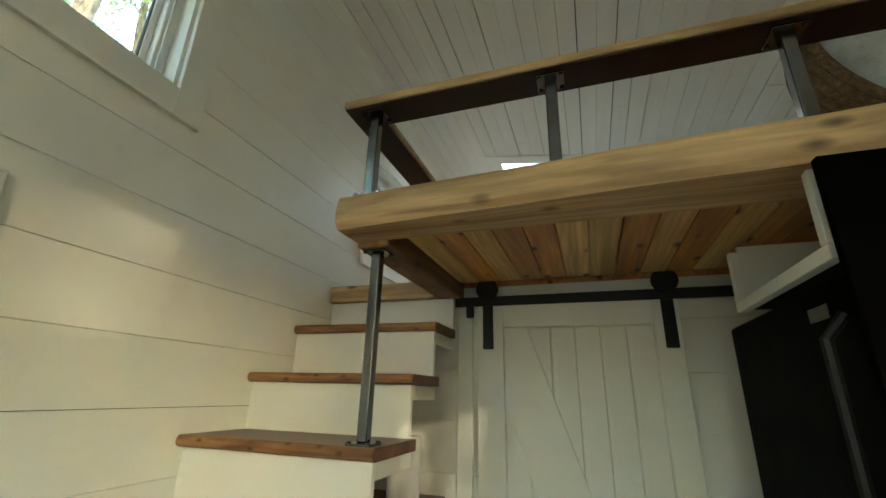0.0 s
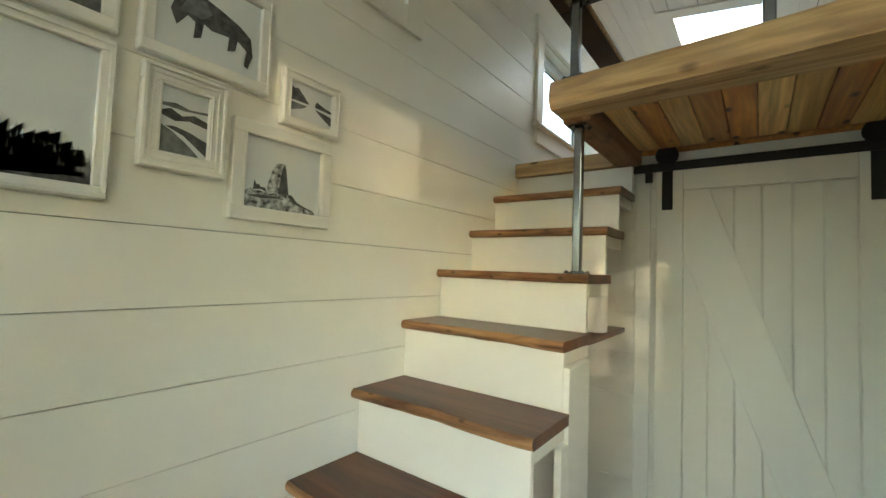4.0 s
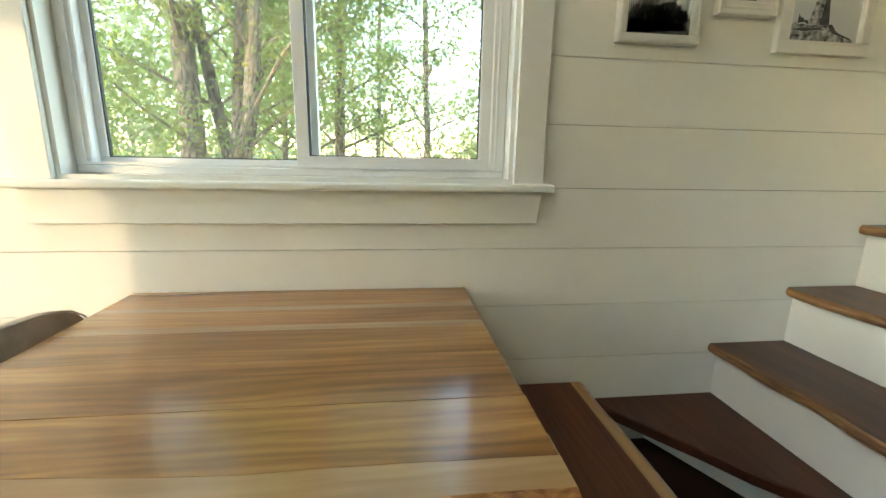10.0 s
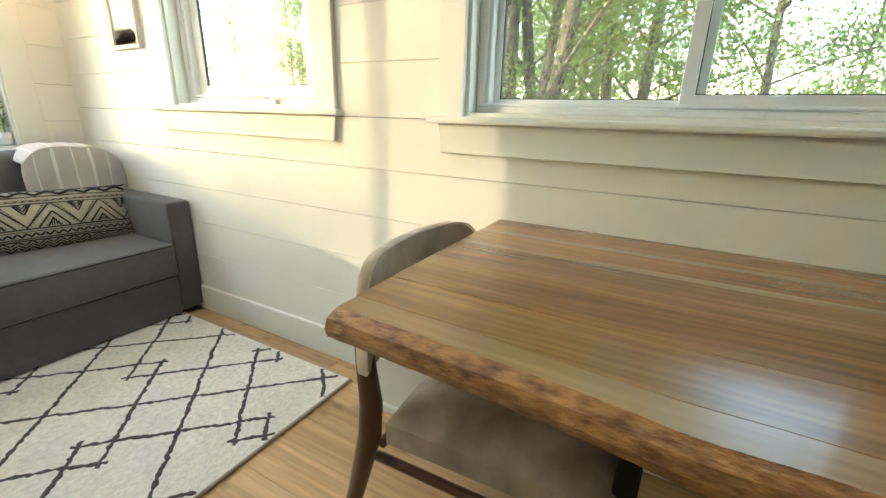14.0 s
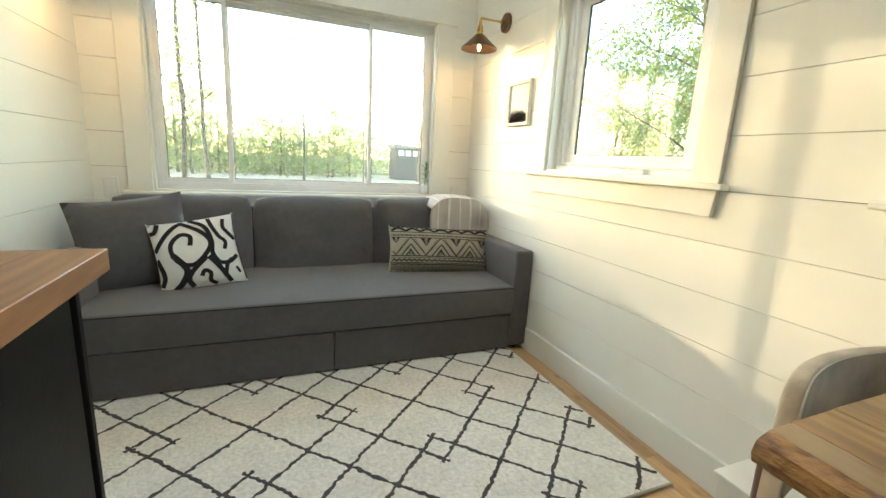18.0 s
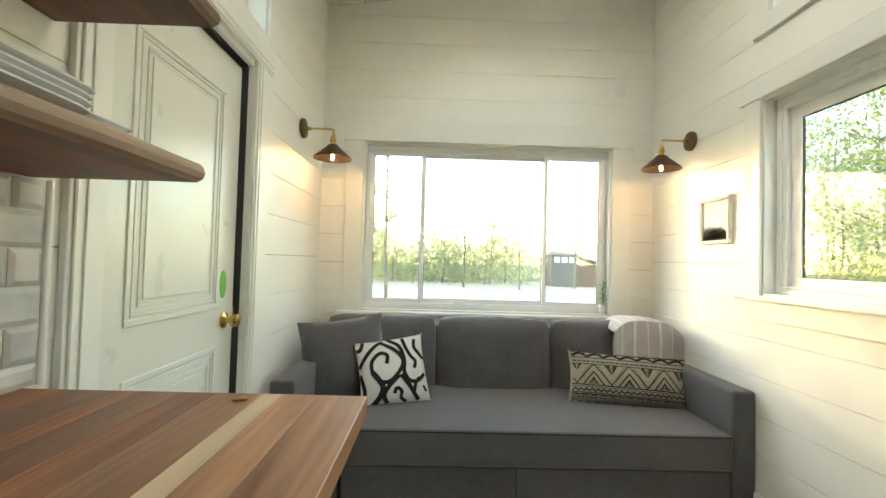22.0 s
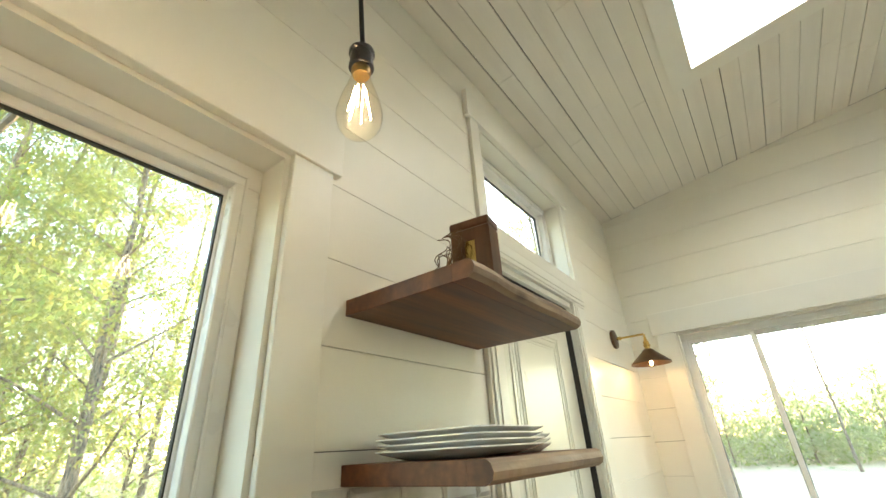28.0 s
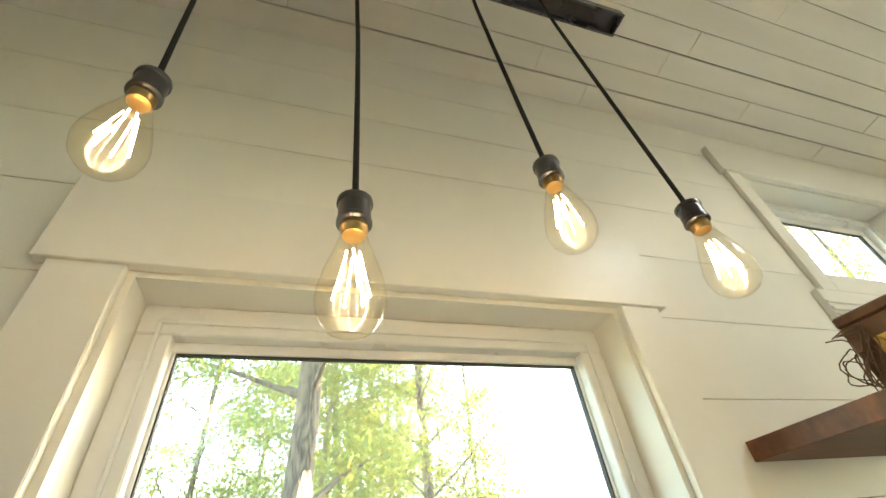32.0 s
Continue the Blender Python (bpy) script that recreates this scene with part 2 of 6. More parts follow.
VINYL = material("white_vinyl", (0.82, 0.83, 0.82), rough=0.3, spread=0.02, bump=0.0, stains=0.02)
GREY_VINYL = material("grey_shadow_gap", (0.03, 0.03, 0.03), rough=0.6, bump=0.0)
WALNUT = wood("dark_walnut", (0.058, 0.017, 0.006), (0.165, 0.055, 0.017), lines=0.16, line_scale=13.0, along="x", rough=0.36, rings=6, per_piece=0.3, knots=0.0, coat=0.06, streak=0.35, bump=0.05, specular=0.35)
WALNUT_RED = wood("red_walnut", (0.05, 0.012, 0.004), (0.165, 0.044, 0.013), lines=0.2, line_scale=11.0, along="x", rough=0.34, rings=5, per_piece=0.1, coat=0.06, streak=0.3, bump=0.05, specular=0.35)
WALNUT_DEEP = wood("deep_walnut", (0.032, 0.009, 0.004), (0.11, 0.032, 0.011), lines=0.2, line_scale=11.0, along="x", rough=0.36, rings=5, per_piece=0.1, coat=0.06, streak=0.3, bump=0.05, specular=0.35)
WALNUT_SHADE = wood("near_black_shaded_walnut", (0.010, 0.004, 0.0025), (0.028, 0.010, 0.005), along="x", rough=0.45, rings=6, per_piece=0.1, streak=0.3, bump=0.05, specular=0.25)
WALNUT_Y = wood("dark_walnut_long", (0.085, 0.024, 0.008), (0.22, 0.074, 0.022), lines=0.1, line_scale=13.0, along="y", rough=0.5, rings=7, per_piece=0.1, knots=0.0, coat=0.0)
LIVE_EDGE = wood("raw_live_edge", (0.11, 0.04, 0.014), (0.44, 0.23, 0.09), knot_scale=(30.0, 16.0), along="x", rough=0.6, rings=16, per_piece=0.15, knots=0.6, bump=0.5)
LIVE_EDGE_Y = material("raw_live_edge_long", (0.52, 0.24, 0.07), rough=0.42, second=(0.18, 0.065, 0.022), scale=60, stretch=(1, 0.5, 1.1), bump=0.7, grain=85, coat=0.25, stains=0.08)
TABLE_WOOD = wood("oiled_table_plank", (0.25, 0.102, 0.025), (0.50, 0.25, 0.070), lines=0.18, line_scale=13.0, along="y", rough=0.22, rings=5, per_piece=0.07, knots=0.0, coat=0.4, streak=0.5, bump=0.04)
TABLE_SAP = wood("pale_sapwood_plank", (0.34, 0.185, 0.075), (0.49, 0.305, 0.145), lines=0.07, line_scale=12.0, along="y", rough=0.24, rings=6, per_piece=0.08, coat=0.5, streak=0.3)
TABLE_SAP_X = wood("pale_sapwood_edge", (0.33, 0.17, 0.055), (0.50, 0.30, 0.12), lines=0.1, line_scale=12.0, along="x", rough=0.3, rings=6, per_piece=0.08, coat=0.3, streak=0.3)
COUNTER_WOODS = [wood("counter_stave_red", (0.15, 0.043, 0.016), (0.43, 0.165, 0.064), lines=0.14, line_scale=14.0, along="y", rough=0.46, rings=8, per_piece=0.28, coat=0.0, streak=0.5),
                 wood("counter_stave_brown", (0.18, 0.068, 0.03), (0.46, 0.225, 0.105), lines=0.14, line_scale=14.0, along="y", rough=0.46, rings=7, per_piece=0.25, coat=0.0, streak=0.4),
                 wood("counter_stave_pale", (0.45, 0.30, 0.16), (0.62, 0.46, 0.28), along="y", rough=0.38, rings=7, per_piece=0.08, coat=0.1, streak=0.3)]
PINE_PALE = wood("pale_knotty_pine", (0.64, 0.32, 0.075), (0.90, 0.60, 0.22), lines=0.14, line_scale=12.0, along="y", rough=0.42, rings=7, per_piece=0.15, knots=1.0, coat=0.15)
PINE_RED = wood("red_knotty_pine", (0.44, 0.14, 0.022), (0.76, 0.35, 0.075), lines=0.14, line_scale=12.0, along="y", rough=0.42, rings=7, per_piece=0.15, knots=1.0, coat=0.15)
PINE = wood("knotty_pine", (0.42, 0.145, 0.028), (0.74, 0.38, 0.11), lines=0.10, line_scale=12.0, along="y", rough=0.42, rings=7, per_piece=0.3, knots=0.9, coat=0.15)
BEAM_WOOD = wood("rough_sawn_beam", (0.42, 0.25, 0.105), (0.70, 0.48, 0.24), lines=0.16, line_scale=12.0, along="x", rough=0.6, rings=12, per_piece=0.1, knots=0.75, bump=0.6)
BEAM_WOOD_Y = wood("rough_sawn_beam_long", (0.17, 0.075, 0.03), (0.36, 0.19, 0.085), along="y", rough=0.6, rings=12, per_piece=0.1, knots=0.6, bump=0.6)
RAIL_WOOD = wood("weathered_rail", (0.26, 0.15, 0.06), (0.58, 0.41, 0.20), along="x", rough=0.65, rings=14, per_piece=0.1, knots=0.6, bump=0.7)
RAIL_SHADE = wood("rail_underside_shade", (0.014, 0.004, 0.002), (0.036, 0.011, 0.004), along="x", rough=0.45, rings=10, per_piece=0.1)
OAK_FLOOR = wood("oak_floor", (0.50, 0.30, 0.14), (0.73, 0.49, 0.26), lines=0.06, line_scale=12.0, along="y", rough=0.36, rings=6, per_piece=0.14, knots=0.3, coat=0.15)
CHAIR_WOOD = wood("dark_chair_wood", (0.07, 0.028, 0.014), (0.16, 0.07, 0.035), along="z", rough=0.35, rings=9, per_piece=0.05, coat=0.2)
SHELF_RAW = wood("raw_shelf_edge", (0.21, 0.125, 0.08), (0.56, 0.41, 0.28), along="y", rough=0.6, rings=10, knots=0.5, bump=0.4)
STEEL = material("raw_steel", (0.20, 0.20, 0.205), rough=0.2, metal=1.0, spread=0.25, scale=14, bump=0.03, grain=140, stains=0.2)
BLACK_IRON = material("black_iron", (0.012, 0.012, 0.013), rough=0.5, metal=0.4, spread=0.2, bump=0.04, grain=150)
BLACK_CAB_AND_SHADE = material("black_cabinet_paint_and_shade", specular=0.1, colour=(0.017, 0.0165, 0.016), rough=0.42, spread=0.15, bump=0.03, grain=80, stains=0.1)
BLACK_FRIDGE_AND_SHADE = material("black_fridge_steel_and_shade", specular=0.01, colour=(0.002, 0.002, 0.002), rough=0.4, metal=0.0, spread=0.1, bump=0.01)
DULL_GOLD = material("dull_gold", (0.42, 0.27, 0.11), rough=0.35, metal=1.0, spread=0.2, bump=0.03, stains=0.2)
BRASS = material("brass", (0.72, 0.50, 0.18), rough=0.24, metal=1.0, spread=0.15, bump=0.02, stains=0.15)
BRONZE = material("dark_bronze", (0.17, 0.105, 0.065), rough=0.4, metal=0.85, spread=0.25, bump=0.04, grain=120, stains=0.2)
GUNMETAL = material("gunmetal", (0.16, 0.16, 0.175), rough=0.28, metal=0.9, spread=0.2, bump=0.04, grain=150, stains=0.2)
CORD = material("black_cloth_cord", (0.012, 0.011, 0.01), rough=0.8, bump=0.3, grain=900)
SOFA_GREY = material("grey_sofa_cloth", (0.108, 0.101, 0.103), rough=0.92, spread=0.18, scale=30, bump=0.35, grain=700, sheen=0.3, stains=0.12)
CHAIR_CLOTH = material("grey_suede", (0.68, 0.51, 0.34), rough=0.9, second=(0.30, 0.215, 0.14), scale=9, stretch=(1, 1, 0.6), bump=0.12, grain=300, sheen=0.4, stains=0.35)
CHAIR_PIPING = material("pale_piping", (0.46, 0.40, 0.32), rough=0.9, bump=0.1, grain=400)
BLACK_CLOTH = material("black_cloth", (0.016, 0.015, 0.016), rough=0.95, bump=0.2, grain=500)
CREAM_CLOTH = material("cream_cloth", (0.82, 0.81, 0.77), rough=0.95, bump=0.25, grain=500, stains=0.06)
BEIGE_CLOTH = material("beige_cloth", (0.52, 0.47, 0.36), rough=0.95, bump=0.25, grain=500, stains=0.1)
BLANKET = material("grey_throw", (0.60, 0.55, 0.52), rough=0.95, spread=0.12, bump=0.5, grain=350, sheen=0.3)
RUG_CREAM = material("cream_rug_pile", (0.90, 0.875, 0.80), rough=1.0, spread=0.2, scale=55, bump=1.0, grain=85, sheen=0.3, stains=0.08)
RUG_DARK = material("charcoal_rug_pile", (0.10, 0.095, 0.095), rough=1.0, spread=0.3, scale=60, bump=0.9, grain=220)
TILE = material("glazed_marble_tile", (0.68, 0.67, 0.63), rough=0.12, spread=0.38, scale=7, bump=0.0, per_piece=0.06, stains=0.1, coat=0.4)
GROUT = material("grout", (0.62, 0.60, 0.54), rough=0.9, bump=0.2, grain=300)
PORCELAIN = material("white_porcelain", (0.82, 0.83, 0.83), rough=0.1, spread=0.02, bump=0.0, coat=0.5, stains=0.02)
PLASTIC = material("white_plastic", (0.80, 0.79, 0.75), rough=0.3, spread=0.02, bump=0.0, stains=0.02)
PAPER = material("print_paper", (0.68, 0.71, 0.72), rough=0.6, spread=0.06, scale=3, bump=0.0, stains=0.05)
MAT_BOARD = material("white_mat_board", (0.80, 0.80, 0.77), rough=0.7, bump=0.0, stains=0.02)
FRAME_WHITE = material("white_frame_paint", (0.78, 0.77, 0.72), rough=0.4, spread=0.05, scale=8, stretch=(1, 1, 4), bump=0.12, grain=60, stains=0.04)
INK = material("print_ink", (0.035, 0.038, 0.042), rough=0.6, spread=0.5, scale=60, bump=0.0, second=(0.10, 0.105, 0.11))
INK_ROCK = material("print_rock_ink", (0.62, 0.64, 0.65), rough=0.6, second=(0.02, 0.022, 0.025), scale=70, bump=0.0, stains=0.5)
INK_MIST = material("print_mist_ink", (0.50, 0.53, 0.54), rough=0.6, spread=0.2, scale=40, bump=0.0)
INK_MID = material("print_grey_ink", (0.19, 0.20, 0.205), rough=0.6, spread=0.5, scale=45, bump=0.0)
GREEN_TAPE = material("green_tape", (0.13, 0.50, 0.05), rough=0.5, bump=0.1, grain=80)
LEAF_POT = material("pot_leaf", (0.10, 0.26, 0.04), rough=0.5, bump=0.1)
WICKER = material("woven_grass", (0.19, 0.115, 0.055), rough=0.9, spread=0.6, scale=70, bump=1.0, grain=140)
BEDDING = material("grey_bedding", (0.55, 0.57, 0.58), rough=0.9, spread=0.2, scale=30, bump=0.4, grain=200)
GLASS = clear_glass("window_glass", (0.97, 0.985, 0.975), glare_haze=0.017)
BULB_GLASS = clear_glass("bulb_glass", (1.0, 0.97, 0.9))
FILAMENT = glowing("hot_filament", (1.0, 0.76, 0.46), 5.0)
BARK = material("tree_bark", (0.33, 0.255, 0.18), rough=0.95, second=(0.045, 0.034, 0.025), scale=32, stretch=(1, 1, 0.22), bump=1.0, grain=40, per_piece=0.25, stains=0.25)


GRASS = material("woodland_floor", (0.10, 0.12, 0.035), rough=1.0, spread=0.6, scale=0.8, bump=0.6, grain=7, second=(0.13, 0.085, 0.04), stains=0.3)
GRAVEL = material("pale_gravel", (0.56, 0.44, 0.30), rough=1.0, spread=0.2, scale=2, bump=0.6, grain=40, stains=0.15)
SIDING = material("grey_siding", (0.13, 0.12, 0.105), rough=0.7, bump=0.1, grain=30)
SHED_WOOD = wood("brown_shed_boards", (0.10, 0.05, 0.028), (0.22, 0.12, 0.07), along="z", rough=0.8)
BLUE_METAL = material("blue_roof_metal", (0.10, 0.17, 0.26), rough=0.4, metal=0.3, bump=0.0)
BUILDING_PAPER = material("black_building_paper", (0.03, 0.03, 0.028), rough=0.9, bump=0.0)
OUTSIDE_WALL = material("outside_siding", (0.30, 0.29, 0.26), rough=0.8, spread=0.1, bump=0.1, grain=20)

# ---- helpers of the scene ----
ORIGIN = {}


def part(name, bm, mat, parent=None, label="", smooth=0.0):
    """One bmesh, in the world's metres, as ONE mesh object under a thing or a part."""
    base = ORIGIN[parent] if parent else Vector()
    bm.transform(Matrix.Translation(-base))
    me = bpy.data.meshes.new(name)
    bm.to_mesh(me)
    bm.free()
    for m in mat if isinstance(mat, (list, tuple)) else [mat]:
        me.materials.append(m)
    if smooth:
        me.shade_smooth()
        me.set_sharp_from_angle(angle=radians(smooth))
    ob = new(name, me)
    ORIGIN[ob] = base
    if parent:
        ob.parent = parent
    if label:
        ob["label"] = label
    return ob


def thing(name, label, category, at=(0, 0, 0), group="", kind=""):
    ob = new(name)
    ob.empty_display_size = 0.05
    ob.location = at
    ORIGIN[ob] = Vector(at)
    return tagged(ob, label, category, group, kind)


def bx(x0, x1, y0, y1, z0, z1, bevel=0.0, seg=1, bm=None):
    """A box, its edges eased by bevel."""
    own = bmesh.new()
    bmesh.ops.create_cube(own, size=1.0, matrix=Matrix.Translation(((x0 + x1) / 2, (y0 + y1) / 2, (z0 + z1) / 2)) @ Matrix.Diagonal((abs(x1 - x0), abs(y1 - y0), abs(z1 - z0), 1)))
    if bevel:
        bmesh.ops.bevel(own, geom=own.edges[:], offset=bevel, segments=seg, profile=0.5, affect="EDGES")
    return joined(bm, own)


def joined(bm, own):
    if bm is None:
        return own
    me = bpy.data.meshes.new("tmp")
    own.to_mesh(me)
    own.free()
    bm.from_mesh(me)
    bpy.data.meshes.remove(me)
    return bm


AXIS = {"x": (1, 2, 0), "y": (0, 2, 1), "z": (0, 1, 2)}


def prism(points, axis, a, b, bevel=0.0, bm=None, seg=1):
    """A flat outline pushed along an axis from a to b."""
    own = bmesh.new()
    i, j, k = AXIS[axis]

    def at(p, v):
        c = [0, 0, 0]
        c[i], c[j], c[k] = p[0], p[1], v
        return own.verts.new(c)
    lo, hi = [at(p, a) for p in points], [at(p, b) for p in points]
    own.faces.new(lo)
    own.faces.new(hi)
    for n in range(len(points)):
        m = (n + 1) % len(points)
        own.faces.new((lo[n], lo[m], hi[m], hi[n]))
    bmesh.ops.recalc_face_normals(own, faces=own.faces[:])
    if bevel:
        bmesh.ops.bevel(own, geom=own.edges[:], offset=bevel, segments=seg, profile=0.5, affect="EDGES")
    return joined(bm, own)


def lathe(profile, at=(0, 0, 0), turn=None, n=24, bm=None):
    """Rings of (radius, height) round the z axis, then turned and set at a place."""
    own = bmesh.new()
    rings = []
    for r, z in profile:
        if r < 1e-5:
            rings.append([own.verts.new((0, 0, z))])
        else:
            rings.append([own.verts.new((r * math.cos(2 * math.pi * i / n), r * math.sin(2 * math.pi * i / n), z)) for i in range(n)])
    for a, b in zip(rings, rings[1:]):
        for i in range(n):
            j = (i + 1) % n
            if len(a) == 1 and len(b) == 1:
                continue
            if len(a) == 1:
                own.faces.new((a[0], b[i], b[j]))
            elif len(b) == 1:
                own.faces.new((a[i], a[j], b[0]))
            else:
                own.faces.new((a[i], a[j], b[j], b[i]))
    bmesh.ops.recalc_face_normals(own, faces=own.faces[:])
    own.transform(Matrix.Translation(at) @ (turn or Matrix()))
    return joined(bm, own)


def tube(points, radius, n=8, bm=None, closed=False):
    """A round bar along points; radius may be one number or one for each point."""
    own = bmesh.new()
    pts = [Vector(p) for p in points]
    rad = radius if isinstance(radius, (list, tuple)) else [radius] * len(pts)
    rings, side = [], None
    for i, p in enumerate(pts):
        if closed:
            ahead = (pts[(i + 1) % len(pts)] - pts[i - 1]).normalized()
        else:
            ahead = (pts[min(i + 1, len(pts) - 1)] - pts[max(i - 1, 0)]).normalized()
        if side is None:
            side = ahead.orthogonal().normalized()
        side = (side - ahead * side.dot(ahead)).normalized()
        up = ahead.cross(side)
        rings.append([own.verts.new(p + rad[i] * (math.cos(2 * math.pi * k / n) * side + math.sin(2 * math.pi * k / n) * up)) for k in range(n)])
    pairs = list(zip(rings, rings[1:])) + ([(rings[-1], rings[0])] if closed else [])
    for a, b in pairs:
        for k in range(n):
            own.faces.new((a[k], a[(k + 1) % n], b[(k + 1) % n], b[k]))
    if not closed:
        own.faces.new(rings[0])
        own.faces.new(rings[-1])
    bmesh.ops.recalc_face_normals(own, faces=own.faces[:])
    return joined(bm, own)


def cut_by(poly, line):
    """The part of a convex outline in (u, v) that lies below v = line(u)."""
    out = []
    for p, q in zip(poly, poly[1:] + poly[:1]):
        dp, dq = line(p[0]) - p[1], line(q[0]) - q[1]
        if dp >= 0:
            out.append(p)
        if (dp > 0 > dq) or (dp < 0 < dq):
            s = dp / (dp - dq)
            out.append((p[0] + s * (q[0] - p[0]), p[1] + s * (q[1] - p[1])))
    return out


def around(u0, u1, v0, v1, holes):
    """Rectangles that fill u0..u1, v0..v1 but for the holes (u0, u1, v0, v1)."""
    us = sorted({u0, u1, *(h[0] for h in holes if u0 < h[0] < u1), *(h[1] for h in holes if u0 < h[1] < u1)})
    out = []
    for a, b in zip(us, us[1:]):
        mid = (a + b) / 2
        blocks = sorted((max(h[2], v0), min(h[3], v1)) for h in holes if h[0] < mid < h[1] and h[3] > v0 and h[2] < v1)
        v = v0
        for lo, hi in blocks:
            if lo > v:
                out.append((a, b, v, lo))
            v = max(v, hi)
        if v < v1:
            out.append((a, b, v, v1))
    # merge neighbours of equal height
    out.sort(key=lambda r: (r[2], r[3], r[0]))
    merged = []
    for r in out:
        if merged and merged[-1][2:] == r[2:] and abs(merged[-1][1] - r[0]) < 1e-6:
            merged[-1] = (merged[-1][0], r[1], r[2], r[3])
        else:
            merged.append(r)
    return merged


def live_slab(along, u0, u1, back, front, z0, z1, seed, amp=0.012, n=26, square_ends=True, front_of=None, edge=0.010, taper=0.0):
    """A thick board with one live edge: straight at the back, wandering and rounded in front. The front's faces take the second material."""
    own = bmesh.new()
    s = 1 if front > back else -1
    rings = []
    for i in range(n + 1):
        u = u0 + (u1 - u0) * i / n
        w = amp * (noise.noise((u * 3.1, seed, 0)) * 1.4 + 0.6 * noise.noise((u * 9.0, seed, 5))) + (front_of(u) if front_of else 0.0)
        w2 = 0.25 * amp * noise.noise((u * 23, seed, 9)) + 0.16 * amp * noise.noise((u * 70, seed, 3))
        f = front + w
        h = z1 - z0
        prof = [(back, z0), (back, z1 - 0.002), (back + s * 0.002, z1), (f - s * (edge + taper), z1), (f - s * edge * 0.35, z1 - 0.18 * h), (f + s * w2, z1 - 0.5 * h), (f - s * (edge * 0.3 - w2), z1 - 0.8 * h), (f - s * (edge * 1.3), z0)]
        rings.append([own.verts.new((u, v, z) if along == "x" else (v, u, z)) for v, z in prof])
    m = len(rings[0])
    for a, b in zip(rings, rings[1:]):
        for k in range(m):
            fc = own.faces.new((a[k], a[(k + 1) % m], b[(k + 1) % m], b[k]))
            fc.material_index = 1 if 3 <= k <= 6 else 0
    for r in (rings[0], rings[-1]):
        own.faces.new(r)
    bmesh.ops.recalc_face_normals(own, faces=own.faces[:])
    return own


def cushion(w, h, t, place, turn, pinch=0.06, n=14, puff=0.5, bm=None):
    """A stuffed cushion: w along its own x, h along z, t thick along y, with drawn-in sides and pointed corners."""
    own = bmesh.new()
    for sgn in (-1, 1):
        grid = []
        for i in range(n + 1):
            row = []
            for j in range(n + 1):
                a, b = 2 * i / n - 1, 2 * j / n - 1
                fill = ((1 - a * a) * (1 - b * b)) ** puff
                x = a * w / 2 * (1 - pinch * (1 - b * b) * abs(a) ** 3)
                z = b * h / 2 * (1 - pinch * (1 - a * a) * abs(b) ** 3)
                wr = 0.012 * noise.noise((a * 2.3 + place[0] * 7, b * 2.3, sgn * 3)) * fill
                row.append(own.verts.new((x, sgn * (t / 2 * fill + wr), z)))
            grid.append(row)
        for i in range(n):
            for j in range(n):
                own.faces.new((grid[i][j], grid[i + 1][j], grid[i + 1][j + 1], grid[i][j + 1]))
    bmesh.ops.remove_doubles(own, verts=own.verts[:], dist=0.0008)
    bmesh.ops.recalc_face_normals(own, faces=own.faces[:])
    own.transform(Matrix.Translation(place) @ turn)
    return joined(bm, own)


def cushion_skin(w, h, t, place, turn, pinch=0.06, puff=0.5, lift=0.0025):
    """A map from (u, v) in 0..1 on a cushion's front to its place in the room."""
    def at(u, v):
        a, b = 2 * u - 1, 2 * v - 1
        fill = (max(0, 1 - a * a) * max(0, 1 - b * b)) ** puff
        x = a * w / 2 * (1 - pinch * (1 - b * b) * abs(a) ** 3)
        z = b * h / 2 * (1 - pinch * (1 - a * a) * abs(b) ** 3)
        wr = 0.012 * noise.noise((a * 2.3 + place[0] * 7, b * 2.3, -3)) * fill
        return Matrix.Translation(place) @ turn @ Vector((x, -(t / 2 * fill + wr) - lift - 0.0015, z))
    return at


def stroke(bm, skin, pts, width, step=0.03, closed=False):
    """A ribbon of a width in (u, v) along points, laid on a skin."""
    line = []
    pts = list(pts) + ([pts[0]] if closed else [])
    for p, q in zip(pts, pts[1:]):
        k = max(1, int(math.hypot(q[0] - p[0], q[1] - p[1]) / step))
        line += [(p[0] + (q[0] - p[0]) * i / k, p[1] + (q[1] - p[1]) * i / k) for i in range(k)]
    line.append(pts[-1])
    prev = None
    for i, p in enumerate(line):
        a, b = line[max(0, i - 1)], line[min(len(line) - 1, i + 1)]
        dx, dy = b[0] - a[0], b[1] - a[1]
        d = math.hypot(dx, dy) or 1
        nx, ny = -dy / d * width / 2, dx / d * width / 2
        now = [bm.verts.new(skin(min(max(p[0] + k * nx, 0.004), 0.996), min(max(p[1] + k * ny, 0.004), 0.996))) for k in (-1, 1)]
        if prev:
            bm.faces.new((prev[0], prev[1], now[1], now[0]))
        prev = now


def curve_through(pts, n=6):
    """A smooth line through a few points."""
    out = []
    P = [pts[0], *pts, pts[-1]]
    for i in range(1, len(P) - 2):
        for k in range(n):
            t = k / n
            out.append(tuple(0.5 * (2 * b + (c - a) * t + (2 * a - 5 * b + 4 * c - d) * t * t + (3 * b - a - 3 * c + d) * t ** 3) for a, b, c, d in zip(P[i - 1], P[i], P[i + 1], P[i + 2])))
    out.append(tuple(pts[-1]))
    return out

# ---- the large structure ----
W = 2.40            # between the long walls
Y_END = -8.60       # the loft's far wall; the sofa's wall is at 0
Z_LOW, SLOPE = 3.03, 0.146


def roof(x):
    return Z_LOW + SLOPE * x


WALL_T, BOARD_T, GAP = 0.13, 0.016, 0.0022
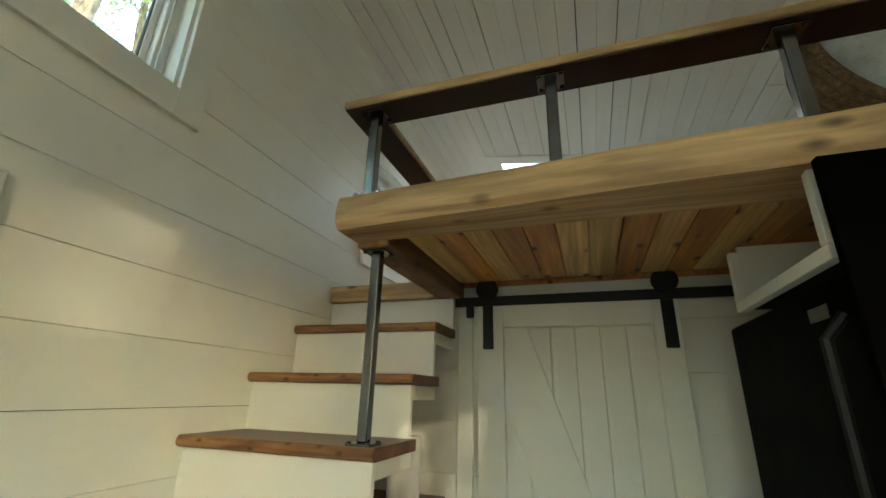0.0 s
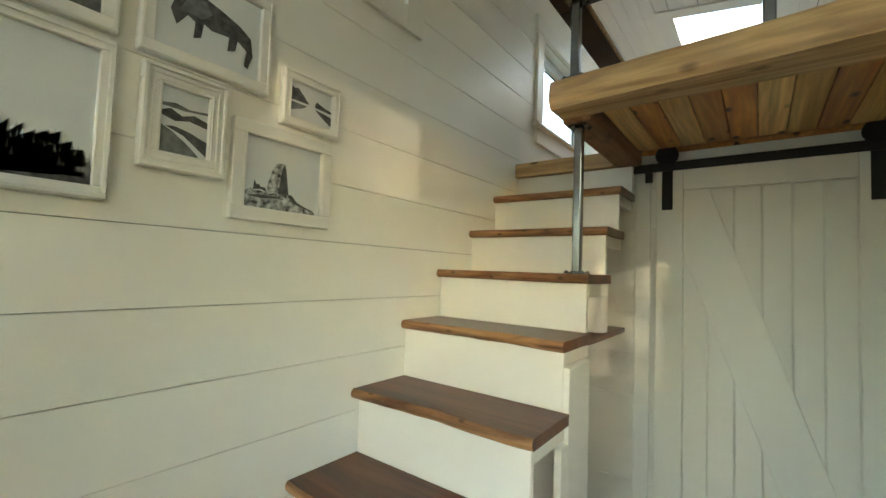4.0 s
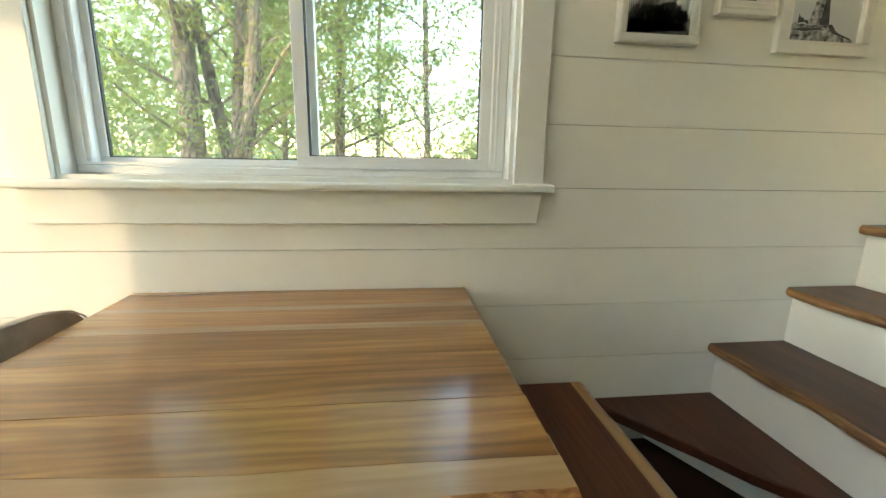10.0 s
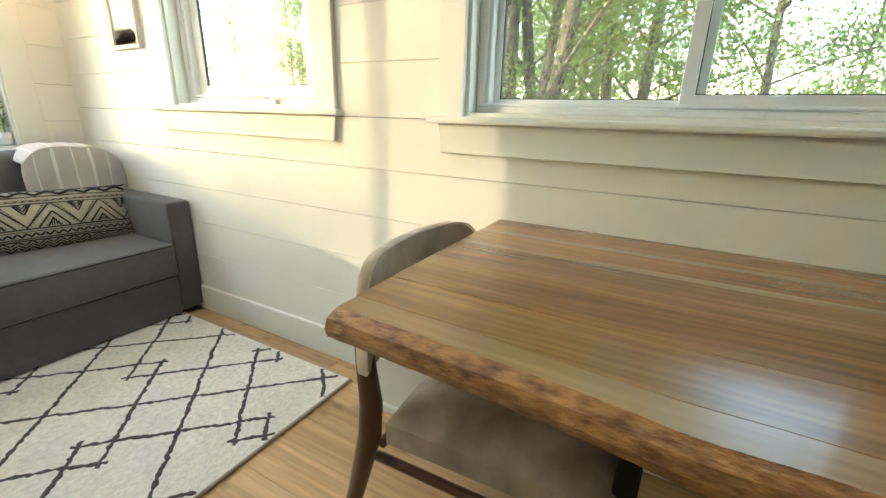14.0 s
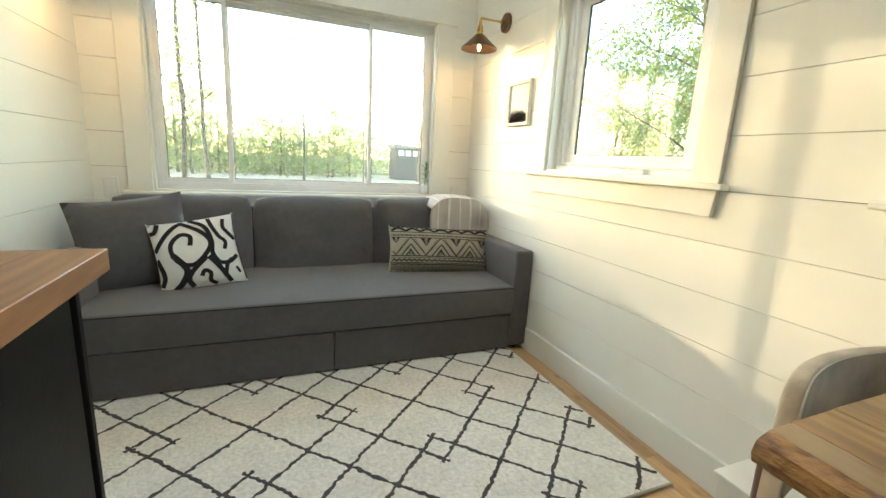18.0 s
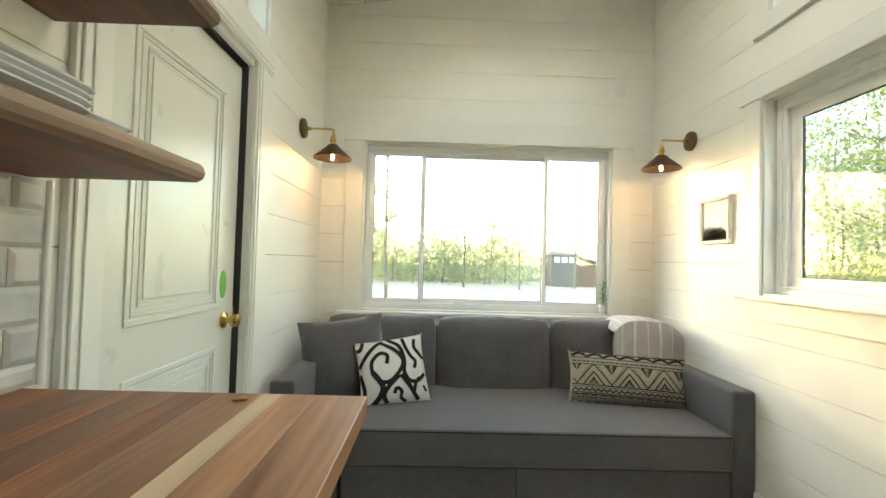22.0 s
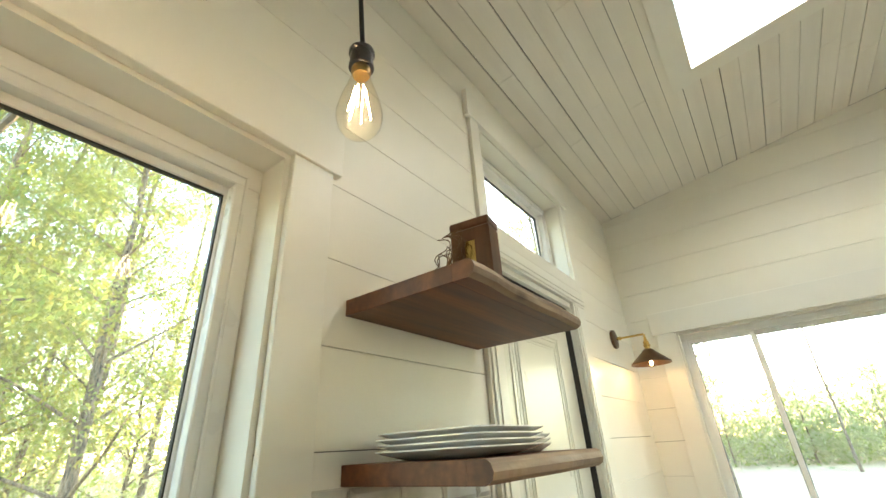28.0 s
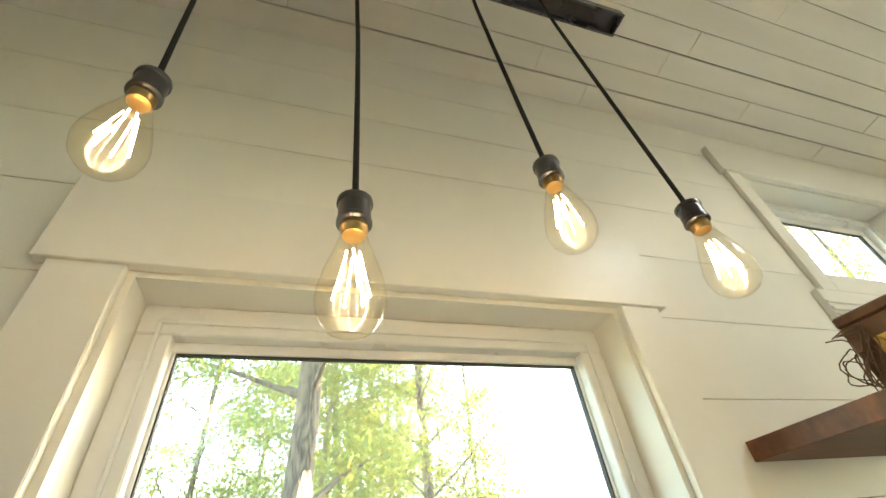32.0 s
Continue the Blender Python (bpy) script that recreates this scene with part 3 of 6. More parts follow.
# openings (along, along, low, high)
OPEN_RIGHT = [(-3.797, -2.587, 1.068, 2.03), (-1.952, -1.037, 1.081, 2.035), (-5.17, -0.86, 2.30, 2.68), (-7.30, -6.42, 2.24, 2.80)]
OPEN_RIGHT[2] = (-5.175, -3.95, 2.34, 2.86)
OPEN_RIGHT.append((-2.33, -1.08, 2.44, 2.86))
OPEN_LEFT = [(-3.864, -2.862, 1.08, 2.041), (-1.98, -1.10, 0.0, 2.055), (-1.97, -1.04, 2.235, 2.74)]
OPEN_END = [(0.303, 2.10, 0.839, 2.054)]


def plank_wall(name, label, face, out, u0, u1, openings, pitch, phase, axis, top, joints=()):
    """A framed wall with shiplap boards on it: 'face' is the boards' surface, 'out' the way to the weather."""
    wall = tagged(new(name), label, "wall", kind="structure")
    ORIGIN[wall] = Vector()
    core = bmesh.new()
    a, b = face + out * BOARD_T, face + out * WALL_T
    v_top = max(top(u0), top(u1))
    for r in around(u0, u1, -0.25, v_top, openings):
        poly = cut_by([(r[0], r[2]), (r[1], r[2]), (r[1], r[3]), (r[0], r[3])], top)
        if len(poly) > 2:
            prism(poly, axis, min(a, b), max(a, b), bm=core)
    part("wall_core", core, BUILDING_PAPER, wall)
    k = math.floor((0 - phase) / pitch)
    z = phase + k * pitch
    while z < v_top:
        lo, hi = max(z + GAP / 2, 0.0), z + pitch - GAP / 2
        cuts = sorted({u0, u1, *(j for j, zj in joints if abs(zj - z) < pitch / 2)})
        for c0, c1 in zip(cuts, cuts[1:]):
            for r in around(c0 + (0.0008 if c0 > u0 else 0), c1 - (0.0008 if c1 < u1 else 0), lo, hi, openings):
                poly = cut_by([(r[0], r[2]), (r[1], r[2]), (r[1], r[3]), (r[0], r[3])], top)
                if len(poly) > 2 and r[3] - r[2] > 0.004:
                    part("shiplap_board", prism(poly, axis, min(face, face + out * BOARD_T), max(face, face + out * BOARD_T)), WHITE, wall)
        z += pitch
    return wall


plank_wall("wall_right", "cream-white painted shiplap wall with thin dark joints", W, 1, Y_END, 0.0, OPEN_RIGHT, 0.1832, 1.240, "x", lambda u: roof(W) - 0.002)
plank_wall("wall_left", "cream-white painted shiplap wall with thin dark joints", 0.0, -1, Y_END, 0.0, OPEN_LEFT, 0.2035, 1.621, "x", lambda u: roof(0) - 0.002)
plank_wall("wall_sofa_end", "cream-white painted shiplap end wall under the sloping ceiling", 0.0, 1, -WALL_T, W + WALL_T, OPEN_END, 0.200, 2.580, "y", roof)
plank_wall("wall_loft_end", "cream-white painted shiplap end wall of the loft", Y_END, -1, -WALL_T, W + WALL_T, [], 0.197, 2.595, "y", roof)

# floor of oak boards, the nearest ones as parts
floor = tagged(new("floor"), "light oak plank floor with a satin finish", "floor", kind="structure")
ORIGIN[floor] = Vector()
part("subfloor", bx(-0.13, W + 0.13, Y_END - 0.13, 0.13, -0.22, -0.014), SHED_WOOD, floor)
rng = random.Random(4)
x = 0.0
while x < W:
    x1 = min(x + 0.127, W)
    y = Y_END - rng.random() * 1.0
    while y < 0:
        y1 = min(y + 0.9 + rng.random() * 1.1, 0.0)
        if y1 > Y_END:
            part("floor_plank", bx(x + 0.0006, x1 - 0.0006, max(y, Y_END) + 0.0006, y1 - 0.0006, -0.014, 0.0), OAK_FLOOR, floor)
        y = y1
    x = x1

# ceiling: boards along the house, one mesh, with two skylight openings
SKY_1, SKY_2 = (0.88, 1.70, -1.85, -1.163), (1.25, 1.85, -8.2, -7.48)


def ceiling_boards():
    bm = bmesh.new()
    rng = random.Random(9)
    x = -0.01
    while x < W:
        x1 = x + 0.093
        slit = rng.choice((0.0014, 0.0022, 0.0032, 0.0048))
        ys = [Y_END]
        while ys[-1] < 0:
            ys.append(ys[-1] + 0.8 + rng.random() * 1.6)
        ys[-1] = 0.0
        for y0, y1 in zip(ys, ys[1:]):
            for r in around(x + slit, min(x1, W + 0.01) - 0.0008, y0 + 0.001, y1 - 0.001, [SKY_1, SKY_2]):
                lift = rng.uniform(-0.0008, 0.0012)
                prism([(r[0], roof(r[0]) + lift), (r[1], roof(r[1]) + lift), (r[1], roof(r[1]) + 0.014), (r[0], roof(r[0]) + 0.014)], "y", r[2], r[3], bm=bm)
        x = x1
    return bm


ceiling = tagged(part("ceiling", ceiling_boards(), CEIL_WHITE), "white-washed narrow wooden boards on the sloping ceiling", "ceiling", kind="structure")


def roof_deck():
    bm = bmesh.new()
    for r in around(-0.35, W + 0.35, Y_END - 0.3, 0.3, [SKY_1, SKY_2]):
        prism([(r[0], roof(r[0]) + 0.016), (r[1], roof(r[1]) + 0.016), (r[1], roof(r[1]) + 0.17), (r[0], roof(r[0]) + 0.17)], "y", r[2], r[3], bm=bm)
    return bm


tagged(part("roof", roof_deck(), BUILDING_PAPER), "plain metal roof over the sloping ceiling", "roof", kind="structure")


def skylight(name, r, trim=0.1):
    """A shaft through the roof with a flat casing under it and a pane on top."""
    sk = thing(name, "bright skylight with flat white casing in the ceiling", "skylight", ((r[0] + r[1]) / 2, (r[2] + r[3]) / 2, roof((r[0] + r[1]) / 2)), kind="structure")
    tilt = lambda x, d: roof(x) + d  # noqa: E731
    for x0, x1, y0, y1 in ((r[0] - trim, r[0], r[2] - trim, r[3] + trim), (r[1], r[1] + trim, r[2] - trim, r[3] + trim), (r[0], r[1], r[2] - trim, r[2]), (r[0], r[1], r[3], r[3] + trim)):
        part("casing_board", prism([(x0, tilt(x0, -0.012)), (x1, tilt(x1, -0.012)), (x1, tilt(x1, -0.001)), (x0, tilt(x0, -0.001))], "y", y0, y1), WHITE_TRIM, sk)
    for x0, x1, y0, y1 in ((r[0], r[0] + 0.012, r[2], r[3]), (r[1] - 0.012, r[1], r[2], r[3]), (r[0], r[1], r[2], r[2] + 0.012), (r[0], r[1], r[3] - 0.012, r[3])):
        part("shaft_board", prism([(x0, tilt(x0, -0.011)), (x1, tilt(x1, -0.011)), (x1, tilt(x1, 0.20)), (x0, tilt(x0, 0.20))], "y", y0, y1), WHITE_TRIM, sk)
    pane = part("pane", prism([(r[0] - 0.02, tilt(r[0] - 0.02, 0.205)), (r[1] + 0.02, tilt(r[1] + 0.02, 0.205)), (r[1] + 0.02, tilt(r[1] + 0.02, 0.211)), (r[0] - 0.02, tilt(r[0] - 0.02, 0.211))], "y", r[2] - 0.02, r[3] + 0.02), GLASS, sk)
    pane.visible_shadow = False
    return sk


skylight("skylight_1", SKY_1)
sky_lamp("skylight_daylight", SKY_1, SKYLIGHT_W)
sky_lamp("loft_skylight_daylight", SKY_2, SKYLIGHT_W * 0.30)
skylight("skylight_2", SKY_2)

# base boards
for name, box in (("baseboard_right", (W - 0.016, W, -2.86, 0.0, 0.0, 0.14)), ("baseboard_end", (0.0, W - 0.016, -0.016, 0.0, 0.0, 0.14)), ("baseboard_left", (0.0, 0.016, -0.95, -0.016, 0.0, 0.14))):
    tagged(part(name, bx(*box, bevel=0.003), WHITE_TRIM), "white painted baseboard along the shiplap wall", "baseboard", kind="structure")

# ---- windows and doors ----
def frame_bars(u0, u1, v0, v1, w, axis, a, b, bevel=0.003, low=None):
    """Four bars round a rectangle, as separate bmeshes: low, high, first side, last side."""
    low = low or w
    return [prism([(u0, v0), (u1, v0), (u1, v0 + low), (u0, v0 + low)], axis, a, b, bevel), prism([(u0, v1 - w), (u1, v1 - w), (u1, v1), (u0, v1)], axis, a, b, bevel),
            prism([(u0, v0 + low), (u0 + w, v0 + low), (u0 + w, v1 - w), (u0, v1 - w)], axis, a, b, bevel), prism([(u1 - w, v0 + low), (u1, v0 + low), (u1, v1 - w), (u1 - w, v1 - w)], axis, a, b, bevel)]


def window(name, label, opening, axis, face, out, sashes, sill=True, head_tall=0.10, side=0.088, frame_w=0.045, deep=0.085, low_w=None):
    """A window in an opening (u0, u1, v0, v1): casing on the room's side, lined reveal, vinyl frame, sashes as (u0, u1, depth, rail) and panes."""
    u0, u1, v0, v1 = opening
    at = [0, 0, 0]
    i, j, k = AXIS[axis]
    at[i], at[j], at[k] = (u0 + u1) / 2, v0, face
    win = thing(name, label, "window", at, kind="structure")
    inn = lambda d: face + out * d  # noqa: E731
    span = lambda d0, d1: (min(inn(d0), inn(d1)), max(inn(d0), inn(d1)))  # noqa: E731
    c0, c1 = span(-0.019, -0.0006)
    low = v0 if sill else v0 - side
    part("side_casing", prism([(u0 - side, low), (u0, low), (u0, v1), (u0 - side, v1)], axis, c0, c1, 0.002), WHITE_TRIM, win)
    part("side_casing", prism([(u1, low), (u1 + side, low), (u1 + side, v1), (u1, v1)], axis, c0, c1, 0.002), WHITE_TRIM, win)
    h0, h1 = span(-0.026, -0.0006)
    part("head_casing", prism([(u0 - side - 0.022, v1), (u1 + side + 0.022, v1), (u1 + side + 0.022, v1 + head_tall), (u0 - side - 0.022, v1 + head_tall)], axis, h0, h1, 0.002), WHITE_TRIM, win)
    if sill:
        s0, s1 = span(-0.045, 0.085)
        part("sill", prism([(u0 - side - 0.03, v0 - 0.022), (u1 + side + 0.03, v0 - 0.022), (u1 + side + 0.03, v0), (u0 - side - 0.03, v0)], axis, *span(-0.045, -0.0006), 0.006, seg=2), WHITE_TRIM, win)
        part("apron", prism([(u0 - side + 0.012, v0 - 0.115), (u1 + side - 0.012, v0 - 0.115), (u1 + side, v0 - 0.0225), (u0 - side, v0 - 0.0225)], axis, c0, c1, 0.002), WHITE_TRIM, win)
    else:
        part("low_casing", prism([(u0, v0 - side), (u1, v0 - side), (u1, v0), (u0, v0)], axis, c0, c1, 0.002), WHITE_TRIM, win)
    r0, r1 = span(-0.0005, WALL_T)
    lin = 0.012
    for q in ((u0, u1, v0, v0 + lin), (u0, u1, v1 - lin, v1), (u0, u0 + lin, v0 + lin, v1 - lin), (u1 - lin, u1, v0 + lin, v1 - lin)):
        part("reveal_board", prism([(q[0], q[2]), (q[1], q[2]), (q[1], q[3]), (q[0], q[3])], axis, r0, r1), WHITE_TRIM, win)
    for bm in frame_bars(u0 + lin, u1 - lin, v0 + lin, v1 - lin, frame_w, axis, *span(deep - 0.03, deep + 0.035), low=low_w):
        part("vinyl_frame", bm, VINYL, win)
    for bm in frame_bars(u0 + lin + frame_w * 0.55, u1 - lin - frame_w * 0.55, v0 + lin + frame_w * 0.55, v1 - lin - frame_w * 0.55, 0.007, axis, *span(deep - 0.036, deep - 0.0305), bevel=0.001):
        part("glazing_bead", bm, VINYL, win)
    for s_u0, s_u1, d, rail in sashes:
        a, b = v0 + lin + (low_w or frame_w), v1 - lin - frame_w
        for bm in frame_bars(s_u0, s_u1, a, b, rail, axis, *span(d - 0.011, d + 0.011), bevel=0.002):
            part("sash_bar", bm, VINYL, win)
        for bm in frame_bars(s_u0 + rail, s_u1 - rail, a + rail, b - rail, 0.0028, axis, *span(d - 0.006, d + 0.006), bevel=0.0):
            part("gasket", bm, GREY_VINYL, win)
        pane = part("pane", prism([(s_u0 + rail, a + rail), (s_u1 - rail, a + rail), (s_u1 - rail, b - rail), (s_u0 + rail, b - rail)], axis, *span(d - 0.003, d + 0.003)), GLASS, win)
        pane.visible_shadow = False
    return win


# big sliding window by the table, the smaller one by the sofa, the high ones, the loft's
o = OPEN_RIGHT[0]
wb = window("window_1", "white vinyl sliding window by the table, with deep sill", o, "x", W, 1, [(o[0] + 0.055, -3.177, 0.075, 0.035), (-3.237, o[1] - 0.055, 0.100, 0.022)], low_w=0.022)
part("latch", bx(W + 0.045, W + 0.062, -3.222, -3.204, 1.62, 1.70, 0.006, 2), VINYL, wb)
o = OPEN_RIGHT[1]
wm = window("window_2", "white awning window near the sofa, with crank on the sill", o, "x", W, 1, [(o[0] + 0.07, o[1] - 0.07, 0.09, 0.055)], low_w=0.026, frame_w=0.06, side=0.108)
crank = part("crank_base", bx(W + 0.028, W + 0.052, -1.69, -1.57, 1.0935, 1.116, 0.006, 2), VINYL, wm)
part("crank_handle", tube([(W + 0.035, -1.64, 1.117), (W + 0.02, -1.61, 1.123), (W + 0.015, -1.56, 1.121)], 0.006), VINYL, wm)
window("window_3", "high white clerestory window over the pictures", OPEN_RIGHT[2], "x", W, 1, [(OPEN_RIGHT[2][0] + 0.058, OPEN_RIGHT[2][1] - 0.058, 0.09, 0.02)], sill=False, side=0.095)
window("window_4", "high white clerestory window near the sofa", OPEN_RIGHT[4], "x", W, 1, [(OPEN_RIGHT[4][0] + 0.058, OPEN_RIGHT[4][1] - 0.058, 0.09, 0.02)], sill=False, side=0.095)
window("window_5", "small white loft window with sill beside the bed", OPEN_RIGHT[3], "x", W, 1, [(OPEN_RIGHT[3][0] + 0.058, OPEN_RIGHT[3][1] - 0.058, 0.09, 0.02)])
o = OPEN_LEFT[0]
window("window_6", "white fixed kitchen window over the worktop", o, "x", 0.0, -1, [(o[0] + 0.058, o[1] - 0.058, 0.125, 0.02)], deep=0.115, side=0.112, head_tall=0.19, frame_w=0.06)
o = OPEN_LEFT[2]
window("window_7", "small white transom window above the front door", o, "x", 0.0, -1, [(o[0] + 0.058, o[1] - 0.058, 0.125, 0.03)], sill=False, side=0.07, deep=0.115, head_tall=0.15)
o = OPEN_END[0]
window("window_8", "wide three-part white sliding window behind the sofa", o, "y", 0.0, 1, [(o[0] + 0.045, 0.739, 0.07, 0.024), (0.719, 1.648, 0.098, 0.026), (1.623, o[1] - 0.045, 0.07, 0.024)], head_tall=0.155, side=0.125)

# front door in the left wall
door = thing("door_1", "white two-panel front door, closed, with brass knob", "door", (0.0, -1.54, 0.0), kind="structure")
dx = -0.045
part("slab", bx(dx - 0.04, dx, -1.972, -1.1695, 0.01, 2.032, 0.002), DOOR_WHITE, door)
part("dark_gap", bx(dx - 0.035, dx - 0.012, -1.169, -1.155, 0.0, 2.05), GREY_VINYL, door, "black weather strip")
part("dark_gap", bx(dx - 0.035, dx - 0.012, -1.972, -1.1695, 2.034, 2.05), GREY_VINYL, door)


def door_panel(y0, y1, z0, z1):
    """Raised mouldings round a sunk panel."""
    for w, d, ins in ((0.022, 0.0055, 0.0), (0.012, 0.0035, 0.026), (0.010, 0.003, 0.054)):
        for bm in frame_bars(y0 + ins, y1 - ins, z0 + ins, z1 - ins, w, "x", dx, dx + d, bevel=0.0028):
            part("moulding", bm, DOOR_WHITE, door)
    part("raised_panel", bx(dx, dx + 0.0035, y0 + 0.075, y1 - 0.075, z0 + 0.075, z1 - 0.075, 0.003), DOOR_WHITE, door)


door_panel(-1.82, -1.302, 0.99, 1.88)
door_panel(-1.82, -1.302, 0.20, 0.84)
part("weather_strip", bx(dx - 0.03, -0.022, -1.163, -1.1565, 0.0, 2.043), GREY_VINYL, door, "black weather strip on the jamb")
part("weather_strip", bx(dx - 0.03, -0.022, -1.9725, -1.1635, 2.0435, 2.0495), GREY_VINYL, door, "black weather strip on the jamb")
knob = part("knob", lathe([(0, 0.0), (0.031, 0.0), (0.033, 0.006), (0.02, 0.011), (0.012, 0.016), (0.012, 0.03), (0.026, 0.038), (0.029, 0.05), (0.024, 0.061), (0, 0.064)], (dx, -1.248, 0.935), Matrix.Rotation(radians(90), 4, "Y")), BRASS, door, "polished brass knob", smooth=40)
part("latch_plate", bx(dx - 0.02, dx + 0.003, -1.1685, -1.1655, 0.885, 0.985), BRASS, door)
part("tape", lathe([(0, 0), (0.034, 0.001), (0.03, 0.003), (0, 0.003)], (dx, -1.262, 1.085), Matrix.Rotation(radians(90), 4, "Y") @ Matrix.Diagonal((1.75, 0.8, 1, 1)), n=14), GREEN_TAPE, door, "bright green tape over the deadbolt")
# its frame and casing, with a stepped moulding
for q in ((-1.156, -1.10, 0.0, 2.055), (-1.98, -1.973, 0.0, 2.055), (-1.98, -1.10, 2.05, 2.055)):
    part("jamb", bx(-0.13, -0.0005, q[0], q[1], q[2], q[3]), WHITE_TRIM, door)
for y0, y1 in ((-1.155, -0.99), (-2.085, -1.975)):
    part("side_casing", bx(0.0006, 0.019, y0, y1, 0.0, 2.075, 0.002), WHITE_TRIM, door)
    part("casing_step", bx(0.019, 0.026, y0 + 0.012, y0 + 0.03, 0.0, 2.075, 0.003), WHITE_TRIM, door)
    part("casing_step", bx(0.019, 0.024, y0 + 0.045, y0 + 0.055, 0.0, 2.075, 0.002), WHITE_TRIM, door)
part("head_casing", bx(0.0006, 0.021, -2.085, -0.99, 2.075, 2.165, 0.002), WHITE_TRIM, door)
part("head_step", bx(0.021, 0.028, -2.085, -0.99, 2.085, 2.10, 0.003), WHITE_TRIM, door)
part("head_step", bx(0.021, 0.026, -2.085, -0.99, 2.112, 2.122, 0.002), WHITE_TRIM, door)

# ---- staircase, loft, barn door, fridge ----
STAIR_X = 1.752
NOSES = [(-4.516, 0.540), (-4.767, 0.735), (-5.002, 0.947), (-5.222, 1.155), (-5.432, 1.350), (-5.664, 1.534), (-5.872, 1.727)]
stair = thing("staircase", "white staircase with dark walnut live-edge treads and open cubbies", "staircase", (2.08, -5.2, 0.0))
TREAD_T = 0.032
for i, (y, z) in enumerate(NOSES):
    y_back = NOSES[i + 1][0] - 0.045 if i + 1 < len(NOSES) else -6.125
    right = STAIR_X + 0.006 * i
    part("tread", live_slab("x", right, W - 0.001, y_back, y - 0.008, z - TREAD_T, z, 3.7 + i * 5.1, amp=0.021 if i < 4 else 0.006), (WALNUT, LIVE_EDGE), stair, "dark walnut tread with a live front edge" if i == 0 else "")
    low = NOSES[i - 1][1] if i else 0.356
    part("riser", bx(right + 0.012, W - 0.001, y - 0.05, y - 0.032, low - (0.02 if i == 0 else 0.0), z - TREAD_T, 0.0015), STAIR_WHITE, stair)
    # cheek under the tread's open end
    part("cheek", bx(right + 0.012, right + 0.034, y_back + 0.002, y - 0.051, z - TREAD_T - 0.045, z - TREAD_T - 0.0005, 0.0015), STAIR_WHITE, stair)
part("riser", bx(1.80, W - 0.001, -6.155, -6.13, 1.727, 1.864, 0.0015), STAIR_WHITE, stair)
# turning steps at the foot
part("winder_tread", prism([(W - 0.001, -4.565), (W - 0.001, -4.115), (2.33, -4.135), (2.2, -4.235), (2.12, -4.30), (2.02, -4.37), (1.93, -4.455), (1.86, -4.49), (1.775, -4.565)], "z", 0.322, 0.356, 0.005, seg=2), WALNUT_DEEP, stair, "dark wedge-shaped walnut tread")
part("winder_riser", prism([(W - 0.001, -4.345), (W - 0.001, -4.32), (1.86, -4.587), (1.905, -4.589)], "z", 0.19, 0.321), STAIR_WHITE, stair)
# the deep shade at the stair foot is put into this tread's colour
part("low_tread", prism([(W - 0.001, -4.585), (W - 0.001, -4.085), (2.15, -4.09), (1.9, -4.13), (1.77, -4.25), (1.765, -4.585)], "z", 0.156, 0.19, 0.005, seg=2), WALNUT_SHADE, stair, "walnut tread with deep shade painted in, almost black")
part("low_riser", prism([(W - 0.001, -4.15), (W - 0.001, -4.125), (1.93, -4.165), (1.80, -4.29), (1.80, -4.58), (1.825, -4.58), (1.825, -4.30), (1.94, -4.19)], "z", 0.0, 0.155), STAIR_WHITE, stair)
# panels and posts of the open side
for y0, y1, z1 in ((-4.75, -4.592, 0.46), (-4.885, -4.835, 0.655), (-5.255, -5.205, 0.862), (-5.436, -5.256, 1.075)):
    part("post", bx(STAIR_X + 0.012, STAIR_X + 0.034, y0, y1, 0.0, z1, 0.0015), STAIR_WHITE, stair)
part("inner_panel", bx(STAIR_X + 0.03, W - 0.001, -5.274, -5.256, 0.0, 0.86), STAIR_WHITE, stair)
part("inner_panel", bx(STAIR_X + 0.036, W - 0.001, -4.858, -4.84, 0.0, 0.655), STAIR_WHITE, stair)
for z, y0, y1 in ((0.566, -5.204, -4.836), (0.345, -5.204, -4.836)):
    part("cubby_shelf", bx(STAIR_X + 0.008, W - 0.02, y0, y1, z - 0.02, z, 0.002), PINE, stair, "reddish pine cubby shelf")
part("cubby_shelf", bx(1.838, W - 0.02, -6.19, -5.44, 1.082, 1.105, 0.003), WALNUT, stair, "dark wooden cubby shelf")
part("back_panel", bx(STAIR_X + 0.42, STAIR_X + 0.438, -6.19, -5.45, 0.33, 1.08), STAIR_WHITE, stair)
part("back_panel", bx(STAIR_X + 0.42, STAIR_X + 0.438, -6.19, -5.48, 1.107, 1.30), STAIR_WHITE, stair)
# ledge at the top of the flight
ledge = thing("stair_ledge", "rough sawn timber ledge at the top of the stairs", "beam", (2.14, -6.13, 1.865))
part("ledge_beam", bx(1.882, W - 0.001, -6.20, -6.105, 1.865, 1.942, 0.006, 2), BEAM_WOOD, ledge)
# storage box
box = thing("storage_box", "white painted storage box under the stairs", "box", (2.0, -5.68, 0.0))
part("body", bx(1.725, W - 0.02, -5.91, -5.445, 0.0, 0.298, 0.003), STAIR_WHITE, box)
part("lid", bx(1.71, W - 0.02, -5.918, -5.44, 0.2985, 0.322, 0.004), STAIR_WHITE, box)
part("drawer_front", bx(1.715, 1.7245, -5.89, -5.465, 0.03, 0.27, 0.003), STAIR_WHITE, box)
roll = thing("paper_roll", "white paper towel roll in the stair cubby", "paper towel", (1.905, -5.93, 1.105))
